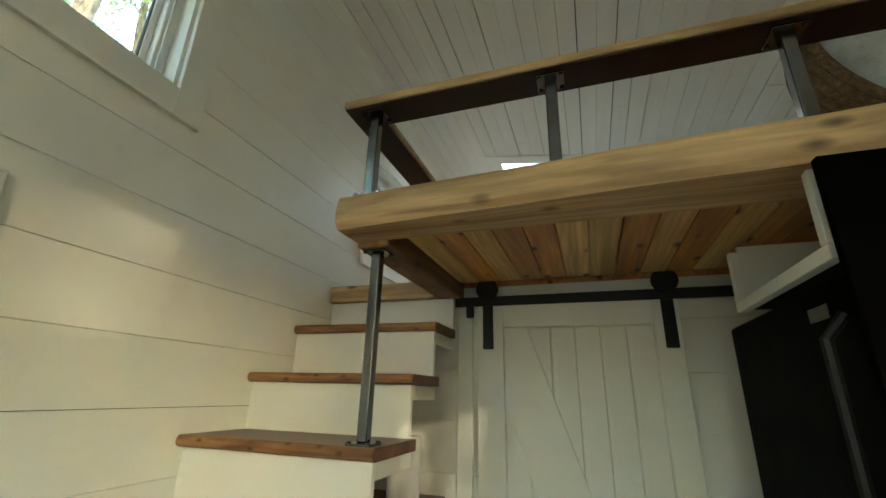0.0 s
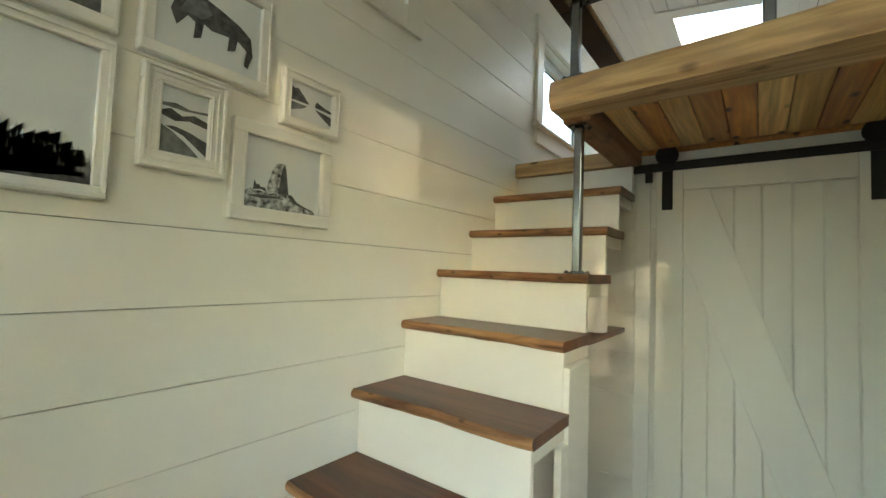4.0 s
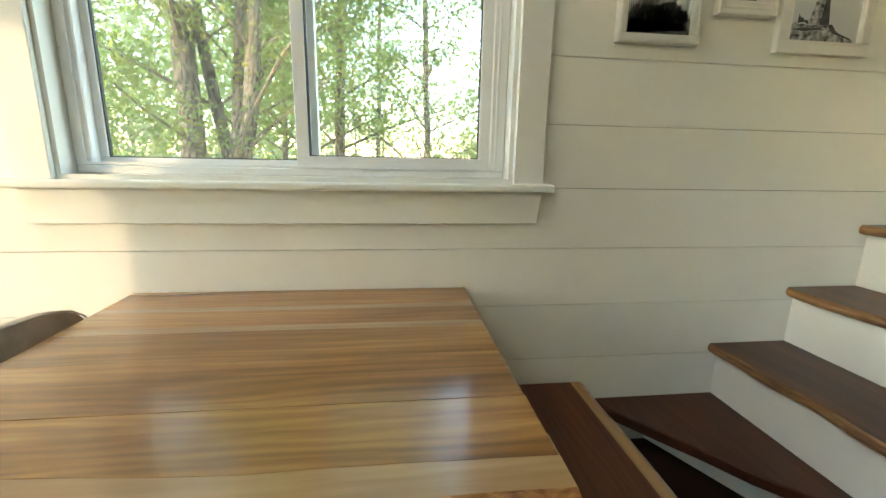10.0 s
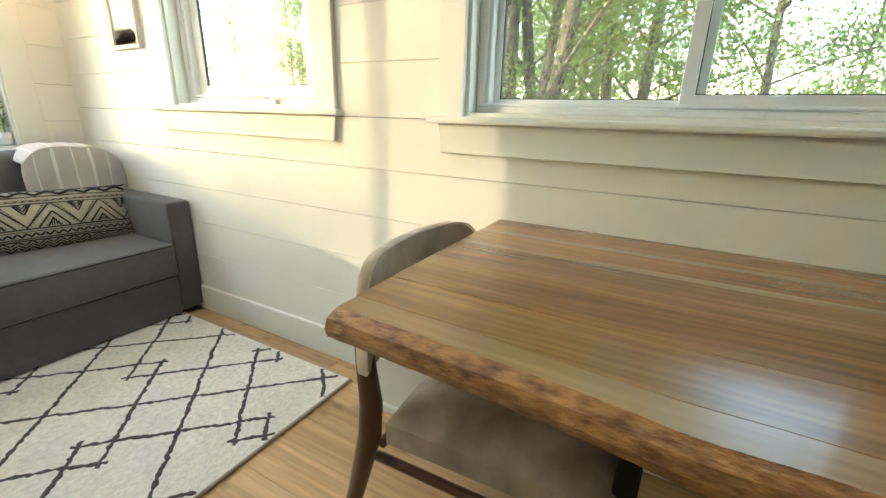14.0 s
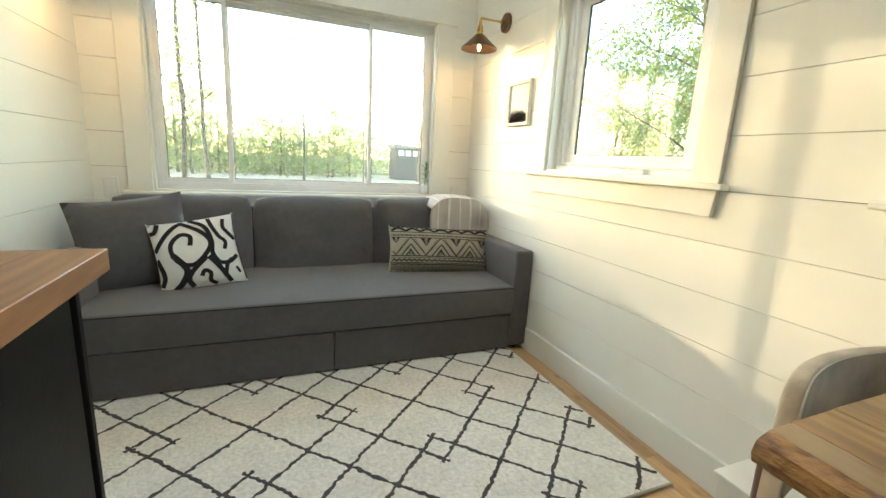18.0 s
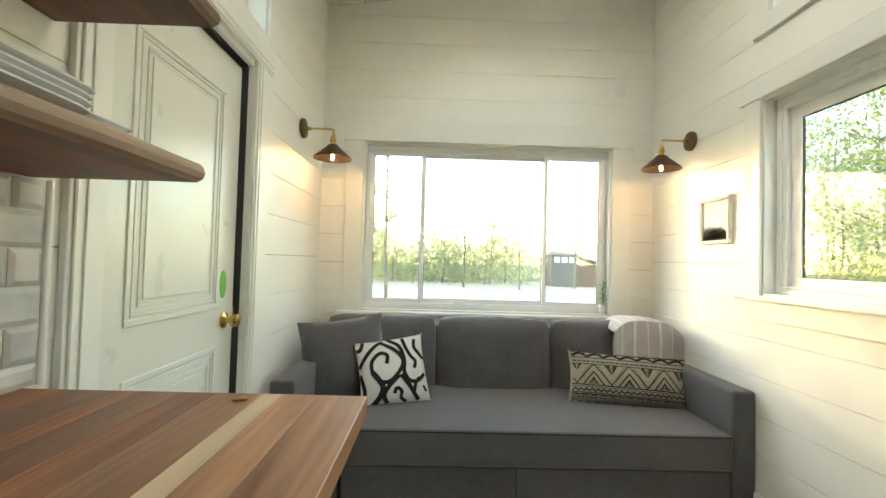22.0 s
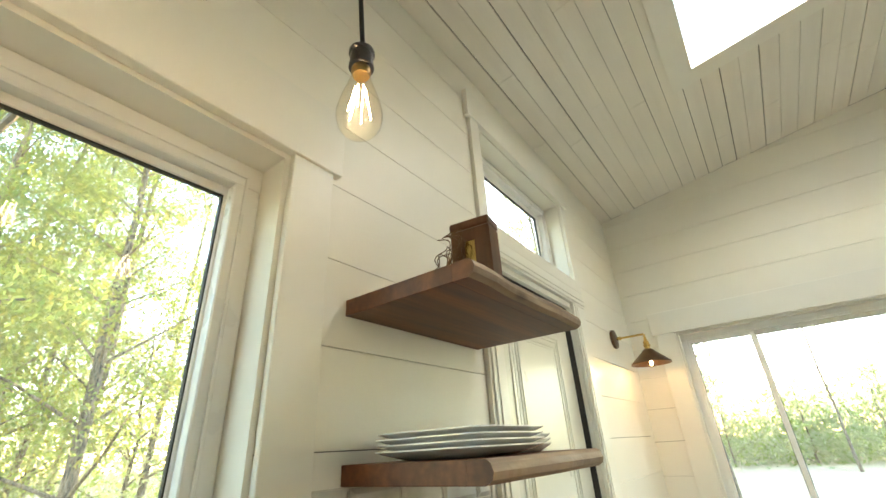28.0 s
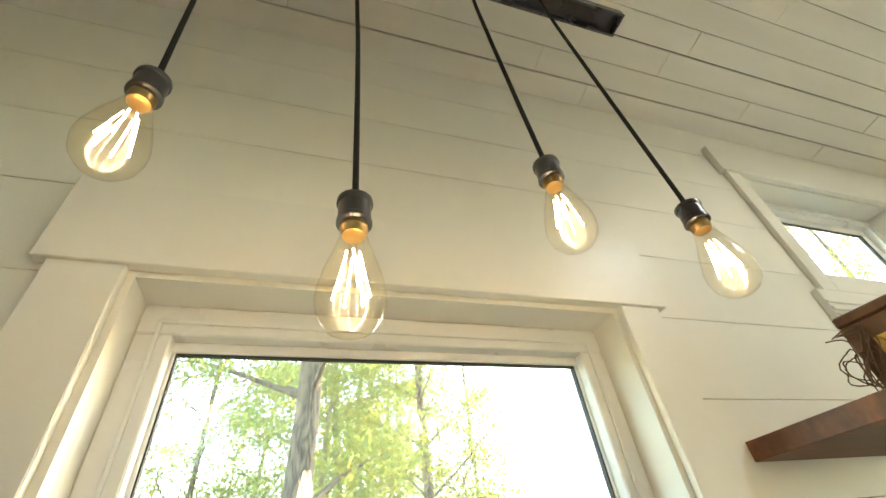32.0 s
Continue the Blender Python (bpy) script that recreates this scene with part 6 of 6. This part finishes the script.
    lo = [bm.verts.new((0.0062, y, z)) for y, z in ((y0, z0), (y1, z0), (y1, z1), (y0, z1))]
    ed = [bm.verts.new((t + 0.0015, y, z)) for y, z in ((y0, z0), (y1, z0), (y1, z1), (y0, z1))]
    hi = [bm.verts.new((d, y, z)) for y, z in ((y0 + b, z0 + b), (y1 - b, z0 + b), (y1 - b, z1 - b), (y0 + b, z1 - b))]
    for p, q in ((lo, ed), (ed, hi)):
        for k in range(4):
            bm.faces.new((p[k], p[(k + 1) % 4], q[(k + 1) % 4], q[k]))
    bm.faces.new(hi)
    bmesh.ops.recalc_face_normals(bm, faces=bm.faces[:])
    return bm


TY1 = -2.128
tile_rows = [(0.9275, 0.975)] + [(0.975 + 0.078 * k, min(1.053 + 0.078 * k, 1.3515)) for k in range(5)]
for row, (z, z1) in enumerate(tile_rows):
    ys = [TY1, -2.2765 + 0.0755 * (row % 2)]
    while ys[-1] > -3.86:
        ys.append(ys[-1] - 0.151)
    for a, b in zip(ys, ys[1:]):
        if not (a < -2.76 and row > 0):
            part("tile", tile(b + 0.0015, a - 0.0015, z + 0.0015, z1 - 0.0015), TILE, splash)
part("edge_trim", tube([(0.006, -2.119, 0.9265), (0.006, -2.119, 1.353)], 0.009, n=10), WHITE_TRIM, splash, "rounded white pencil trim", smooth=60)

sw = thing("switch_plate", "white double rocker switch plate on the tiles", "switch", (0.013, -2.302, 1.082))
part("cover", bx(0.0128, 0.020, -2.371, -2.233, 1.018, 1.146, 0.003, 2), PLASTIC, sw)
for y in (-2.333, -2.272):
    part("rocker", bx(0.0202, 0.0235, y - 0.018, y + 0.018, 1.045, 1.118, 0.002), PLASTIC, sw)
    part("rocker_ridge", bx(0.0237, 0.0255, y - 0.003, y + 0.003, 1.056, 1.109, 0.001), PLASTIC, sw)

# shelves
def shelf(z, label, x1, y0, y1, seed):
    sh = thing("wall_shelf", label, "shelf", (0.0, (y0 + y1) / 2, z), group="live-edge kitchen shelves")
    part("board", bx(0.0008, x1 - 0.0502, y0 + 0.0004, y1 - 0.0004, z, z + 0.038, 0.0012), WALNUT_Y, sh)
    part("live_edge", live_slab("y", y0, y1, x1 - 0.05, x1, z, z + 0.038, seed, amp=0.007, n=40, edge=0.012), (WALNUT_Y, SHELF_RAW), sh, "pale raw live edge")
    return sh


shelf(1.354, "dark walnut shelf with a pale live edge, holding plates", 0.352, -2.671, -2.155, 21.0)
shelf(1.696, "dark walnut shelf with a pale live edge, holding a box", 0.355, -2.678, -2.122, 33.0)


def square_plate(z, x, y, w, n=4):
    """A thin square dish with turned-up rims and round corners."""
    bm = bmesh.new()
    rings = []
    for s, h in ((0.30, 0.0), (0.62, 0.0), (0.92, 0.012), (1.0, 0.0165), (1.0, 0.019), (0.90, 0.0155), (0.60, 0.004), (0.30, 0.004)):
        ring = []
        for k in range(40):
            a = 2 * math.pi * k / 40
            ca, sa = math.cos(a), math.sin(a)
            m = (abs(ca) ** 7 + abs(sa) ** 7) ** (-1 / 7)
            ring.append(bm.verts.new((x + ca * m * s * w / 2, y + sa * m * s * w / 2, z + h)))
        rings.append(ring)
    for a, b in zip(rings, rings[1:]):
        for k in range(40):
            bm.faces.new((a[k], a[(k + 1) % 40], b[(k + 1) % 40], b[k]))
    bm.faces.new(rings[0])
    bm.faces.new(rings[-1])
    bmesh.ops.recalc_face_normals(bm, faces=bm.faces[:])
    return bm


for i in range(4):
    pl = thing("square_plate", "square white porcelain plate in a stack on the shelf", "plate", (0.195, -2.525, 1.392 + 0.0105 * i), group="stacked plates")
    part("dish", square_plate(1.3925 + 0.0105 * i, 0.195 + 0.002 * (i % 2), -2.525 + 0.0015 * i, 0.27), PORCELAIN, pl, smooth=35)
for i in range(3):
    pl = thing("small_plate", "small white porcelain plate in a stack on the shelf", "plate", (0.205, -2.30, 1.392 + 0.01 * i), group="small stacked plates")
    part("dish", square_plate(1.3925 + 0.0105 * i, 0.205, -2.30 + 0.001 * i, 0.125), PORCELAIN, pl, smooth=35)

gb = thing("wooden_box", "small dark wooden box with a brass plate on the shelf", "box", (0.265, -2.515, 1.734))
SET = Matrix.Translation((0.265, -2.515, 1.7345)) @ Matrix.Rotation(radians(8), 4, "Z")
for name, dims, mat in (("box_body", (-0.05, 0.05, -0.03, 0.03, 0.0, 0.145, 0.003), CHAIR_WOOD), ("lid", (-0.0515, 0.0515, -0.0315, 0.0315, 0.1455, 0.168, 0.004), CHAIR_WOOD), ("brass_plate", (-0.013, 0.013, -0.032, -0.0302, 0.045, 0.11, 0.001), BRASS)):
    bm = bx(*dims)
    bm.transform(SET)
    part(name, bm, mat, gb)
part("knob", lathe([(0, 0), (0.010, 0), (0.014, 0.008), (0.011, 0.016), (0, 0.018)], (0.255, -2.4825, 1.771), Matrix.Rotation(radians(-90), 4, "X"), n=14), BLACK_IRON, gb)
wire = thing("wire_ornament", "tangled bronze wire ornament leaning by the box", "ornament", (0.24, -2.57, 1.734))
rng = random.Random(6)
for k in range(5):
    r = 0.02 + 0.012 * rng.random()
    cx, cz = 0.205 + 0.04 * rng.random(), 1.738 + r + 0.05 * rng.random()
    part("wire_loop", tube([(cx + r * math.cos(a * math.pi / 8) * 0.8, -2.57 + 0.012 * math.sin(a + k), cz + r * math.sin(a * math.pi / 8)) for a in range(16)], 0.0013, n=5, closed=True), BRONZE, wire)
for k in range(7):
    x0 = 0.195 + 0.06 * rng.random()
    part("wire_strand", tube(curve_through([(x0, -2.57, 1.7355), (x0 - 0.02 + 0.04 * rng.random(), -2.575, 1.786), (x0 + 0.03 * rng.random(), -2.563, 1.82 + 0.05 * rng.random()), (x0 + 0.05 * rng.random() - 0.03, -2.565, 1.866)], 4), 0.0013, n=5), BRONZE, wire)

# pendant lamp
lamp = thing("pendant_lamp", "iron channel pendant with four filament bulbs on cords", "ceiling lamp", (0.365, -3.41, 3.07))
part("channel", bx(0.335, 0.40, -4.06, -2.765, 2.842, 2.848, 0.001), GUNMETAL, lamp, "dark iron channel")
for x0, x1 in ((0.335, 0.341), (0.394, 0.40)):
    part("channel_side", bx(x0, x1, -4.06, -2.765, 2.815, 2.8415, 0.001), GUNMETAL, lamp)
part("channel_end", bx(0.3412, 0.3938, -2.772, -2.766, 2.815, 2.8415, 0.001), GUNMETAL, lamp)
for y in (-3.85, -2.98):
    part("hanger_rod", tube([(0.367, y, 2.848), (0.367, y, roof(0.367) - 0.001)], 0.006, n=8), GUNMETAL, lamp)
for i, (x, y, z, tx, ty) in enumerate(((0.336, -3.787, 2.117, 0.36, -3.80), (0.338, -3.522, 1.938, 0.365, -3.53), (0.338, -3.216, 2.088, 0.365, -3.25), (0.345, -2.960, 2.031, 0.368, -3.03))):
    part("cord", tube(curve_through([(tx, ty, 2.842), (tx * 0.8 + x * 0.2 + 0.004, ty * 0.8 + y * 0.2 - 0.012, 2.65), (tx * 0.3 + x * 0.7, ty * 0.3 + y * 0.7 - 0.004, 2.3), (x, y, z + 0.02), (x, y, z)], 6), [0.0042] * 24 + [0.008], n=8), CORD, lamp, smooth=60)
    part("socket_cap", lathe([(0.0, 0.0036), (0.0089, 0.0027), (0.016, -0.0018), (0.0218, -0.0071), (0.0218, -0.0125), (0.0196, -0.0151), (0.0196, -0.0374), (0.0209, -0.0392), (0.0209, -0.0445), (0.0174, -0.0463), (0.0, -0.0463)], (x, y, z), n=24), GUNMETAL, lamp, "ribbed gunmetal socket", smooth=35)
    part("bulb_base", lathe([(0.0158, -0.0467), (0.0158, -0.051), (0.0165, -0.0522), (0.0158, -0.0534), (0.0158, -0.056), (0.0135, -0.0625), (0.0, -0.0625)], (x, y, z), n=20), DULL_GOLD, lamp, "dull gold bulb base", smooth=40)
    gb_ = part("bulb", lathe([(0.0138, -0.0560), (0.0165, -0.0680), (0.0226, -0.0905), (0.0303, -0.1145), (0.0356, -0.1385), (0.0361, -0.1512), (0.0325, -0.1675), (0.0235, -0.18), (0.0118, -0.1865), (0.0, -0.188)], (x, y, z), n=32), BULB_GLASS, lamp, "clear teardrop bulb, lit", smooth=60)
    part("glass_stem", lathe([(0.0, -0.0626), (0.0053, -0.0632), (0.0036, -0.09), (0.0, -0.092)], (x, y, z), n=10), BULB_GLASS, gb_)
    for k in range(6):
        a = 2 * math.pi * k / 6 + i
        part("filament", tube([(x + 0.008 * math.cos(a), y + 0.008 * math.sin(a), z - 0.088), (x + 0.019 * math.cos(a + 0.3), y + 0.019 * math.sin(a + 0.3), z - 0.146)], 0.0011, n=6), FILAMENT, gb_)
    bulb_light("pendant_light", (x, y, z - 0.125), PENDANT_W, colour=(1.0, 0.80, 0.58), radius=0.02)

# ---- outside ----
GZ = -0.90


def leafy(name, colour, glow):
    """Leaves that let light through."""
    m = material(name, colour, rough=0.55, spread=0.45, scale=0.8, bump=0.0, per_piece=0.25, stains=0.3)
    n, link = m.node_tree.nodes, m.node_tree.links.new
    b, out = n["Principled BSDF"], n["Material Output"]
    tr, mixer = n.new("ShaderNodeBsdfTranslucent"), n.new("ShaderNodeMixShader")
    tr.inputs["Color"].default_value = (*glow, 1)
    mixer.inputs[0].default_value = 0.55
    link(b.outputs[0], mixer.inputs[1])
    link(tr.outputs[0], mixer.inputs[2])
    link(mixer.outputs[0], out.inputs["Surface"])
    return m


LEAF_A = leafy("oak_leaves", (0.11, 0.15, 0.045), (0.40, 0.50, 0.14))
LEAF_B = leafy("yellowing_leaves", (0.12, 0.125, 0.035), (0.50, 0.48, 0.12))
# paler leaf colours with distance haze and sun glow put into them
LEAF_HAZE = leafy("haze_pale_leaves", (0.19, 0.21, 0.11), (0.58, 0.62, 0.34))

ground = tagged(part("ground", bx(-400, 400, -400, 400, GZ - 0.5, GZ), GRASS), "woodland floor of grass and fallen leaves", "ground", kind="structure")
lot = tagged(part("gravel_lot", prism([(-40, 5), (-12, 2.5), (9, 2.5), (14, 8), (18, 24), (30, 46), (-8, 45), (-40, 42)], "z", GZ, GZ + 0.012), GRAVEL), "pale sunlit gravel lot in front of the house", "gravel", kind="structure")
under = tagged(part("trailer_skirt", bx(0.0, W, Y_END, 0.0, GZ, -0.225), OUTSIDE_WALL), "plain skirt under the house", "skirt", kind="structure")


def leaf_mesh(name, centres, spread, per, size, seed, mats):
    """Many small leaf sprays scattered round centres, as one mesh."""
    r = np.random.RandomState(seed)
    c = np.repeat(np.asarray(centres), per, 0)
    pos = c + r.normal(0, 1, c.shape) * np.asarray(spread)
    a = r.normal(0, 1, c.shape)
    a /= np.linalg.norm(a, axis=1, keepdims=True)
    b = np.cross(a, r.normal(0, 1, c.shape))
    b /= np.linalg.norm(b, axis=1, keepdims=True) + 1e-9
    s = size * (0.55 + 0.9 * r.rand(len(c), 1))
    quad = np.stack([pos - a * s, pos - b * s * 0.42, pos + a * s, pos + b * s * 0.42], 1).reshape(-1, 3)
    me = bpy.data.meshes.new(name)
    faces = np.arange(len(quad)).reshape(-1, 4)
    me.from_pydata(quad.tolist(), [], faces.tolist())
    for m in mats:
        me.materials.append(m)
    me.polygons.foreach_set("material_index", (r.rand(len(faces)) < 0.35).astype(np.int32))
    return me


def tree(name, label, tall, girth, seed, crown_from, leaves=1700, leaf=0.10, lean=0.03, limbs=15, reach=2.6, mats=None):
    """A tapered, slightly bent trunk with limbs and a loose crown."""
    rng = random.Random(seed)
    ob = thing(name, label, "tree", (0, 0, 0), group="trees round the house")
    n = 12
    spine = [Vector((lean * tall * (i / n) ** 1.3 + 0.12 * noise.noise((i * 0.5, seed, 1)), 0.12 * noise.noise((i * 0.5, seed, 7)), tall * i / n)) for i in range(n + 1)]
    part("trunk", tube(spine, [girth * (1.25 if i == 0 else 1.0) * (1 - 0.85 * i / n) + 0.01 for i in range(n + 1)], n=10), BARK, ob, smooth=60)
    tips = []
    limb_bm = bmesh.new()
    for k in range(limbs):
        h = crown_from + (1 - crown_from) * (k + rng.random()) / limbs
        base = spine[min(n, int(h * n))]
        a = k * 2.4 + rng.random()
        span = reach * (1.15 - 0.75 * (h - crown_from) / (1 - crown_from)) * (0.6 + 0.6 * rng.random())
        d = Vector((math.cos(a), math.sin(a), 0.35 + 0.4 * rng.random()))
        pts = [base, base + d * span * 0.4 + Vector((0, 0, 0.1)), base + d * span * 0.75 + Vector((0.2 * rng.random(), 0.2 * rng.random(), 0.1)), base + d * span]
        r0 = girth * 0.22 * (1.1 - h)
        tube(pts, [r0 + 0.012, r0 * 0.7 + 0.008, r0 * 0.4 + 0.005, 0.004], n=6, bm=limb_bm)
        for t in (0.5, 0.75, 1.0):
            tips.append(tuple(base + d * span * t + Vector((0, 0, 0.1))))
            side = Vector((rng.uniform(-1, 1), rng.uniform(-1, 1), rng.uniform(-0.3, 0.5))) * span * 0.3
            end = base + d * span * t + side
            tube([base + d * span * (t - 0.12), end], [0.010, 0.003], n=4, bm=limb_bm)
            tips.append(tuple(end))
    part("limbs", limb_bm, BARK, ob)
    me = leaf_mesh("crown", tips, (0.30, 0.30, 0.20), max(1, leaves // len(tips)), leaf, seed, mats or (LEAF_A, LEAF_B))
    crown = new("crown", me)
    crown.parent = ob
    ORIGIN[crown] = ORIGIN[ob]
    return ob


KINDS = [tree("oak_tree", "tall oak with rough grey bark and green leaves", 15, 0.19, 11, 0.26, 16000, 0.05, 0.02, 20, 3.0),
         tree("oak_tree", "slender leaning oak with green and yellow leaves", 14, 0.13, 23, 0.18, 16000, 0.05, 0.07, 24, 2.6),
         tree("maple_tree", "thin straight forest tree with yellowing leaves", 13, 0.085, 37, 0.12, 15000, 0.05, -0.03, 26, 2.1),
         tree("sapling", "young leafy forest tree with thin trunk", 6.0, 0.045, 51, 0.10, 4800, 0.046, 0.05, 16, 1.4, (LEAF_HAZE, LEAF_A)),
         tree("sapling", "bushy young tree with bright green leaves", 4.2, 0.035, 67, 0.05, 4800, 0.046, -0.05, 14, 1.3, (LEAF_HAZE, LEAF_A)),
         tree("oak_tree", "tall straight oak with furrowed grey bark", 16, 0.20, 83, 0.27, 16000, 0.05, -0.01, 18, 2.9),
         tree("young_tree", "tall thin forest tree with few leaves", 11, 0.06, 95, 0.30, 1500, 0.06, 0.01, 16, 0.95, (LEAF_HAZE, LEAF_A))]
used = set()


def plant(kind, x, y, size=1.0, turn=0.0, tilt=0.0):
    m = Matrix.Translation((x, y, GZ - 0.05)) @ Matrix.Rotation(radians(tilt), 4, "X") @ Matrix.Rotation(turn, 4, "Z")
    if kind in used:
        ob = copy_thing(KINDS[kind], m)
    else:
        used.add(kind)
        ob = KINDS[kind]
        ob.matrix_basis = m
    ob.scale = (size, size, size)
    return ob


# the leaning trunks close to the windows; the last two trees are unseen, added to thin the sun
for kind, x, y, size, turn, tilt in ((0, 8.0, -0.43, 0.95, 0.0, 2.5), (1, 8.5, -1.14, 0.8, 3.1, -7.0), (1, 8.2, -0.80, 0.72, 0.0, 5.8), (0, 8.0, -0.85, 0.72, 3.1, 10.5), (1, 7.2, 1.15, 0.62, 1.57, -8.0), (6, -3.5, 3.35, 0.6, 0.5, 0.0), (6, -4.3, 4.5, 0.62, 2.0, 0.0)):
    plant(kind, x, y, size, turn, tilt)
# the trees that stand clear in the windows, and unseen saplings added as sun filters
for kind, x, y, size, turn in ((2, 14.0, -0.42, 1.0, 0.3), (1, 11.0, -1.71, 0.9, 2.0), (1, 11.2, -2.23, 0.95, 4.0), (2, 15.0, -3.0, 1.0, 1.2),
                               (2, 12.5, 5.5, 0.9, 5.0),
                               (5, -3.9, -3.44, 0.8, 1.57), (2, -4.2, 9.5, 0.95, 0.6), (6, -1.5, 12.0, 1.1, 0.8), (6, -0.95, 12.4, 0.95, 3.0), (0, 7.2, -7.0, 1.0, 2.0), (1, 8.6, -8.8, 1.0, 0.5), (3, 8.4, 4.9, 0.8, 0.4), (4, 9.4, 6.3, 1.2, 2.2), (3, 10.5, 6.0, 0.9, 4.0), (4, 7.6, 3.9, 0.8, 1.1), (1, -8.0, -0.93, 0.85, 3.4), (2, -11, -5.6, 1.0, 0.7), (1, -12.5, -2.2, 1.0, 1.9), (2, -9.5, -3.0, 0.9, 5.5), (2, -14, -0.5, 1.0, 2.8),
                               # the first seven here are out of view, put there to break the sun
                               (3, -6.3, 6.9, 0.6, 1.0), (4, -6.9, 7.6, 0.8, 2.5), (4, -2.9, 0.45, 0.9, 0.0), (3, -8.0, 9.4, 0.7, 3.1), (3, -8.9, 10.5, 1.1, 1.0), (3, -3.6, 1.3, 0.55, 2.0), (4, -3.9, 1.6, 0.95, 4.0), (6, 12.9, 33.0, 1.5, 0.2), (6, 3.2, 31.0, 1.2, 1.1), (1, -6.2, 22.0, 0.8, 2.2), (2, -7.4, 26.0, 0.85, 3.3), (6, 7.4, 29.5, 0.75, 4.0)):
    plant(kind, x, y, size, turn)
rng = random.Random(21)
for _ in range(9):
    x, y = rng.uniform(9, 30), rng.uniform(-16, 16)
    plant(rng.choice((0, 1, 2, 2)), x, y, rng.uniform(0.75, 1.15), rng.uniform(0, 6.28))
for _ in range(14):
    x, y = rng.uniform(-28, -10), rng.uniform(-15, 5)
    plant(rng.choice((0, 1, 2, 2)), x, y, rng.uniform(0.75, 1.1), rng.uniform(0, 6.28))
for _ in range(8):
    x, y = rng.uniform(10, 26), rng.uniform(-13, 13)
    plant(rng.choice((3, 4)), x, y, rng.uniform(0.7, 1.3), rng.uniform(0, 6.28))
for _ in range(12):
    x, y = rng.uniform(-24, -9), rng.uniform(-12, 3)
    plant(rng.choice((3, 4)), x, y, rng.uniform(0.7, 1.2), rng.uniform(0, 6.28))
for _ in range(34):
    x = rng.uniform(-24, 24)
    if 8.5 < x < 18:
        continue
    plant(rng.choice((3, 4)), x, rng.uniform(34, 46), rng.uniform(0.85, 1.75), rng.uniform(0, 6.28))


def woods(centre_list, seed):
    return leaf_mesh("far_woods", centre_list, (1.6, 1.6, 1.3), 170, 0.2, seed, (LEAF_HAZE, LEAF_A))


pts = []
for _ in range(110):
    a = rng.uniform(-1.2, 0.95)
    d = rng.uniform(27, 44)
    pts.append((d * math.cos(a), -3 + d * math.sin(a), GZ + rng.uniform(0.3, 7.0)))
for _ in range(80):
    a = rng.uniform(2.25, 4.2)
    d = rng.uniform(26, 42)
    pts.append((d * math.cos(a), -3 + d * math.sin(a), GZ + rng.uniform(0.3, 3.0 if a < 2.75 else 6.0)))
for _ in range(150):
    pts.append((rng.uniform(-40, 30), rng.uniform(46, 60), GZ + rng.uniform(0.2, 4.8)))
for _ in range(70):
    a = rng.uniform(0.16, 0.58)
    d = rng.uniform(19, 34)
    pts.append((d * math.cos(a), -3 + d * math.sin(a), GZ + rng.uniform(0.3, 8.5)))
for _ in range(130):
    x = rng.uniform(-26, 26)
    top = 2.0 + 2.0 * noise.noise((x * 0.25, 3.0, 0.5)) + 1.6 * noise.noise((x * 0.8, 1.0, 0.5))
    if not 9.5 < x < 17.5:
        pts.append((x, rng.uniform(38, 45), GZ + rng.uniform(0.2, 1.0) * top))
far = new("far_woods", woods(pts, 77))
tagged(far, "green woods beyond the clearing, leaves paled for haze", "woods", kind="stuff")

shed = thing("garden_shed", "small dark grey shed with three windows and blue roof", "shed", (13.6, 37.0, GZ))
part("shed_wall", bx(11.7, 14.1, 36.0, 38.4, GZ, 2.05), SIDING, shed, "dark grey boarded front")
part("lean_to", bx(14.1005, 16.2, 36.4, 38.4, GZ, 1.25), SHED_WOOD, shed, "brown lean-to")
part("shed_roof", prism([(11.5, 2.05), (14.2, 2.05), (14.2, 2.22), (11.5, 2.4)], "y", 35.8, 38.6), OUTSIDE_WALL, shed)
part("lean_roof", prism([(14.2005, 1.95), (16.6, 1.25), (16.6, 1.35), (14.2005, 2.05)], "y", 36.0, 38.6), BLUE_METAL, shed, "blue metal roof")
for x in (11.95, 12.65, 13.35):
    wdw = part("shed_window", bx(x, x + 0.5, 35.96, 35.9995, 1.35, 1.85), VINYL, shed)
    part("shed_pane", bx(x + 0.06, x + 0.44, 35.945, 35.9595, 1.41, 1.79), PORCELAIN, wdw)

hut = thing("low_outbuilding", "low outbuilding with a grey ribbed metal roof", "shed", (8.9, 3.0, GZ))
part("hut_wall", bx(8.2, 9.6, 2.4, 3.6, GZ, 0.98), SHED_WOOD, hut)
part("hut_roof", prism([(2.25, 1.0), (3.0, 1.27), (3.75, 1.0), (3.75, 1.03), (3.0, 1.31), (2.25, 1.03)], "x", 8.0, 9.8), OUTSIDE_WALL, hut, "grey metal roof")
for k in range(8):
    x = 8.05 + 0.23 * k
    part("roof_rib", prism([(2.25, 1.032), (3.0, 1.3005 + 0.0115), (3.75, 1.032), (3.75, 1.047), (3.0, 1.325), (2.25, 1.047)], "x", x, x + 0.025), OUTSIDE_WALL, hut)
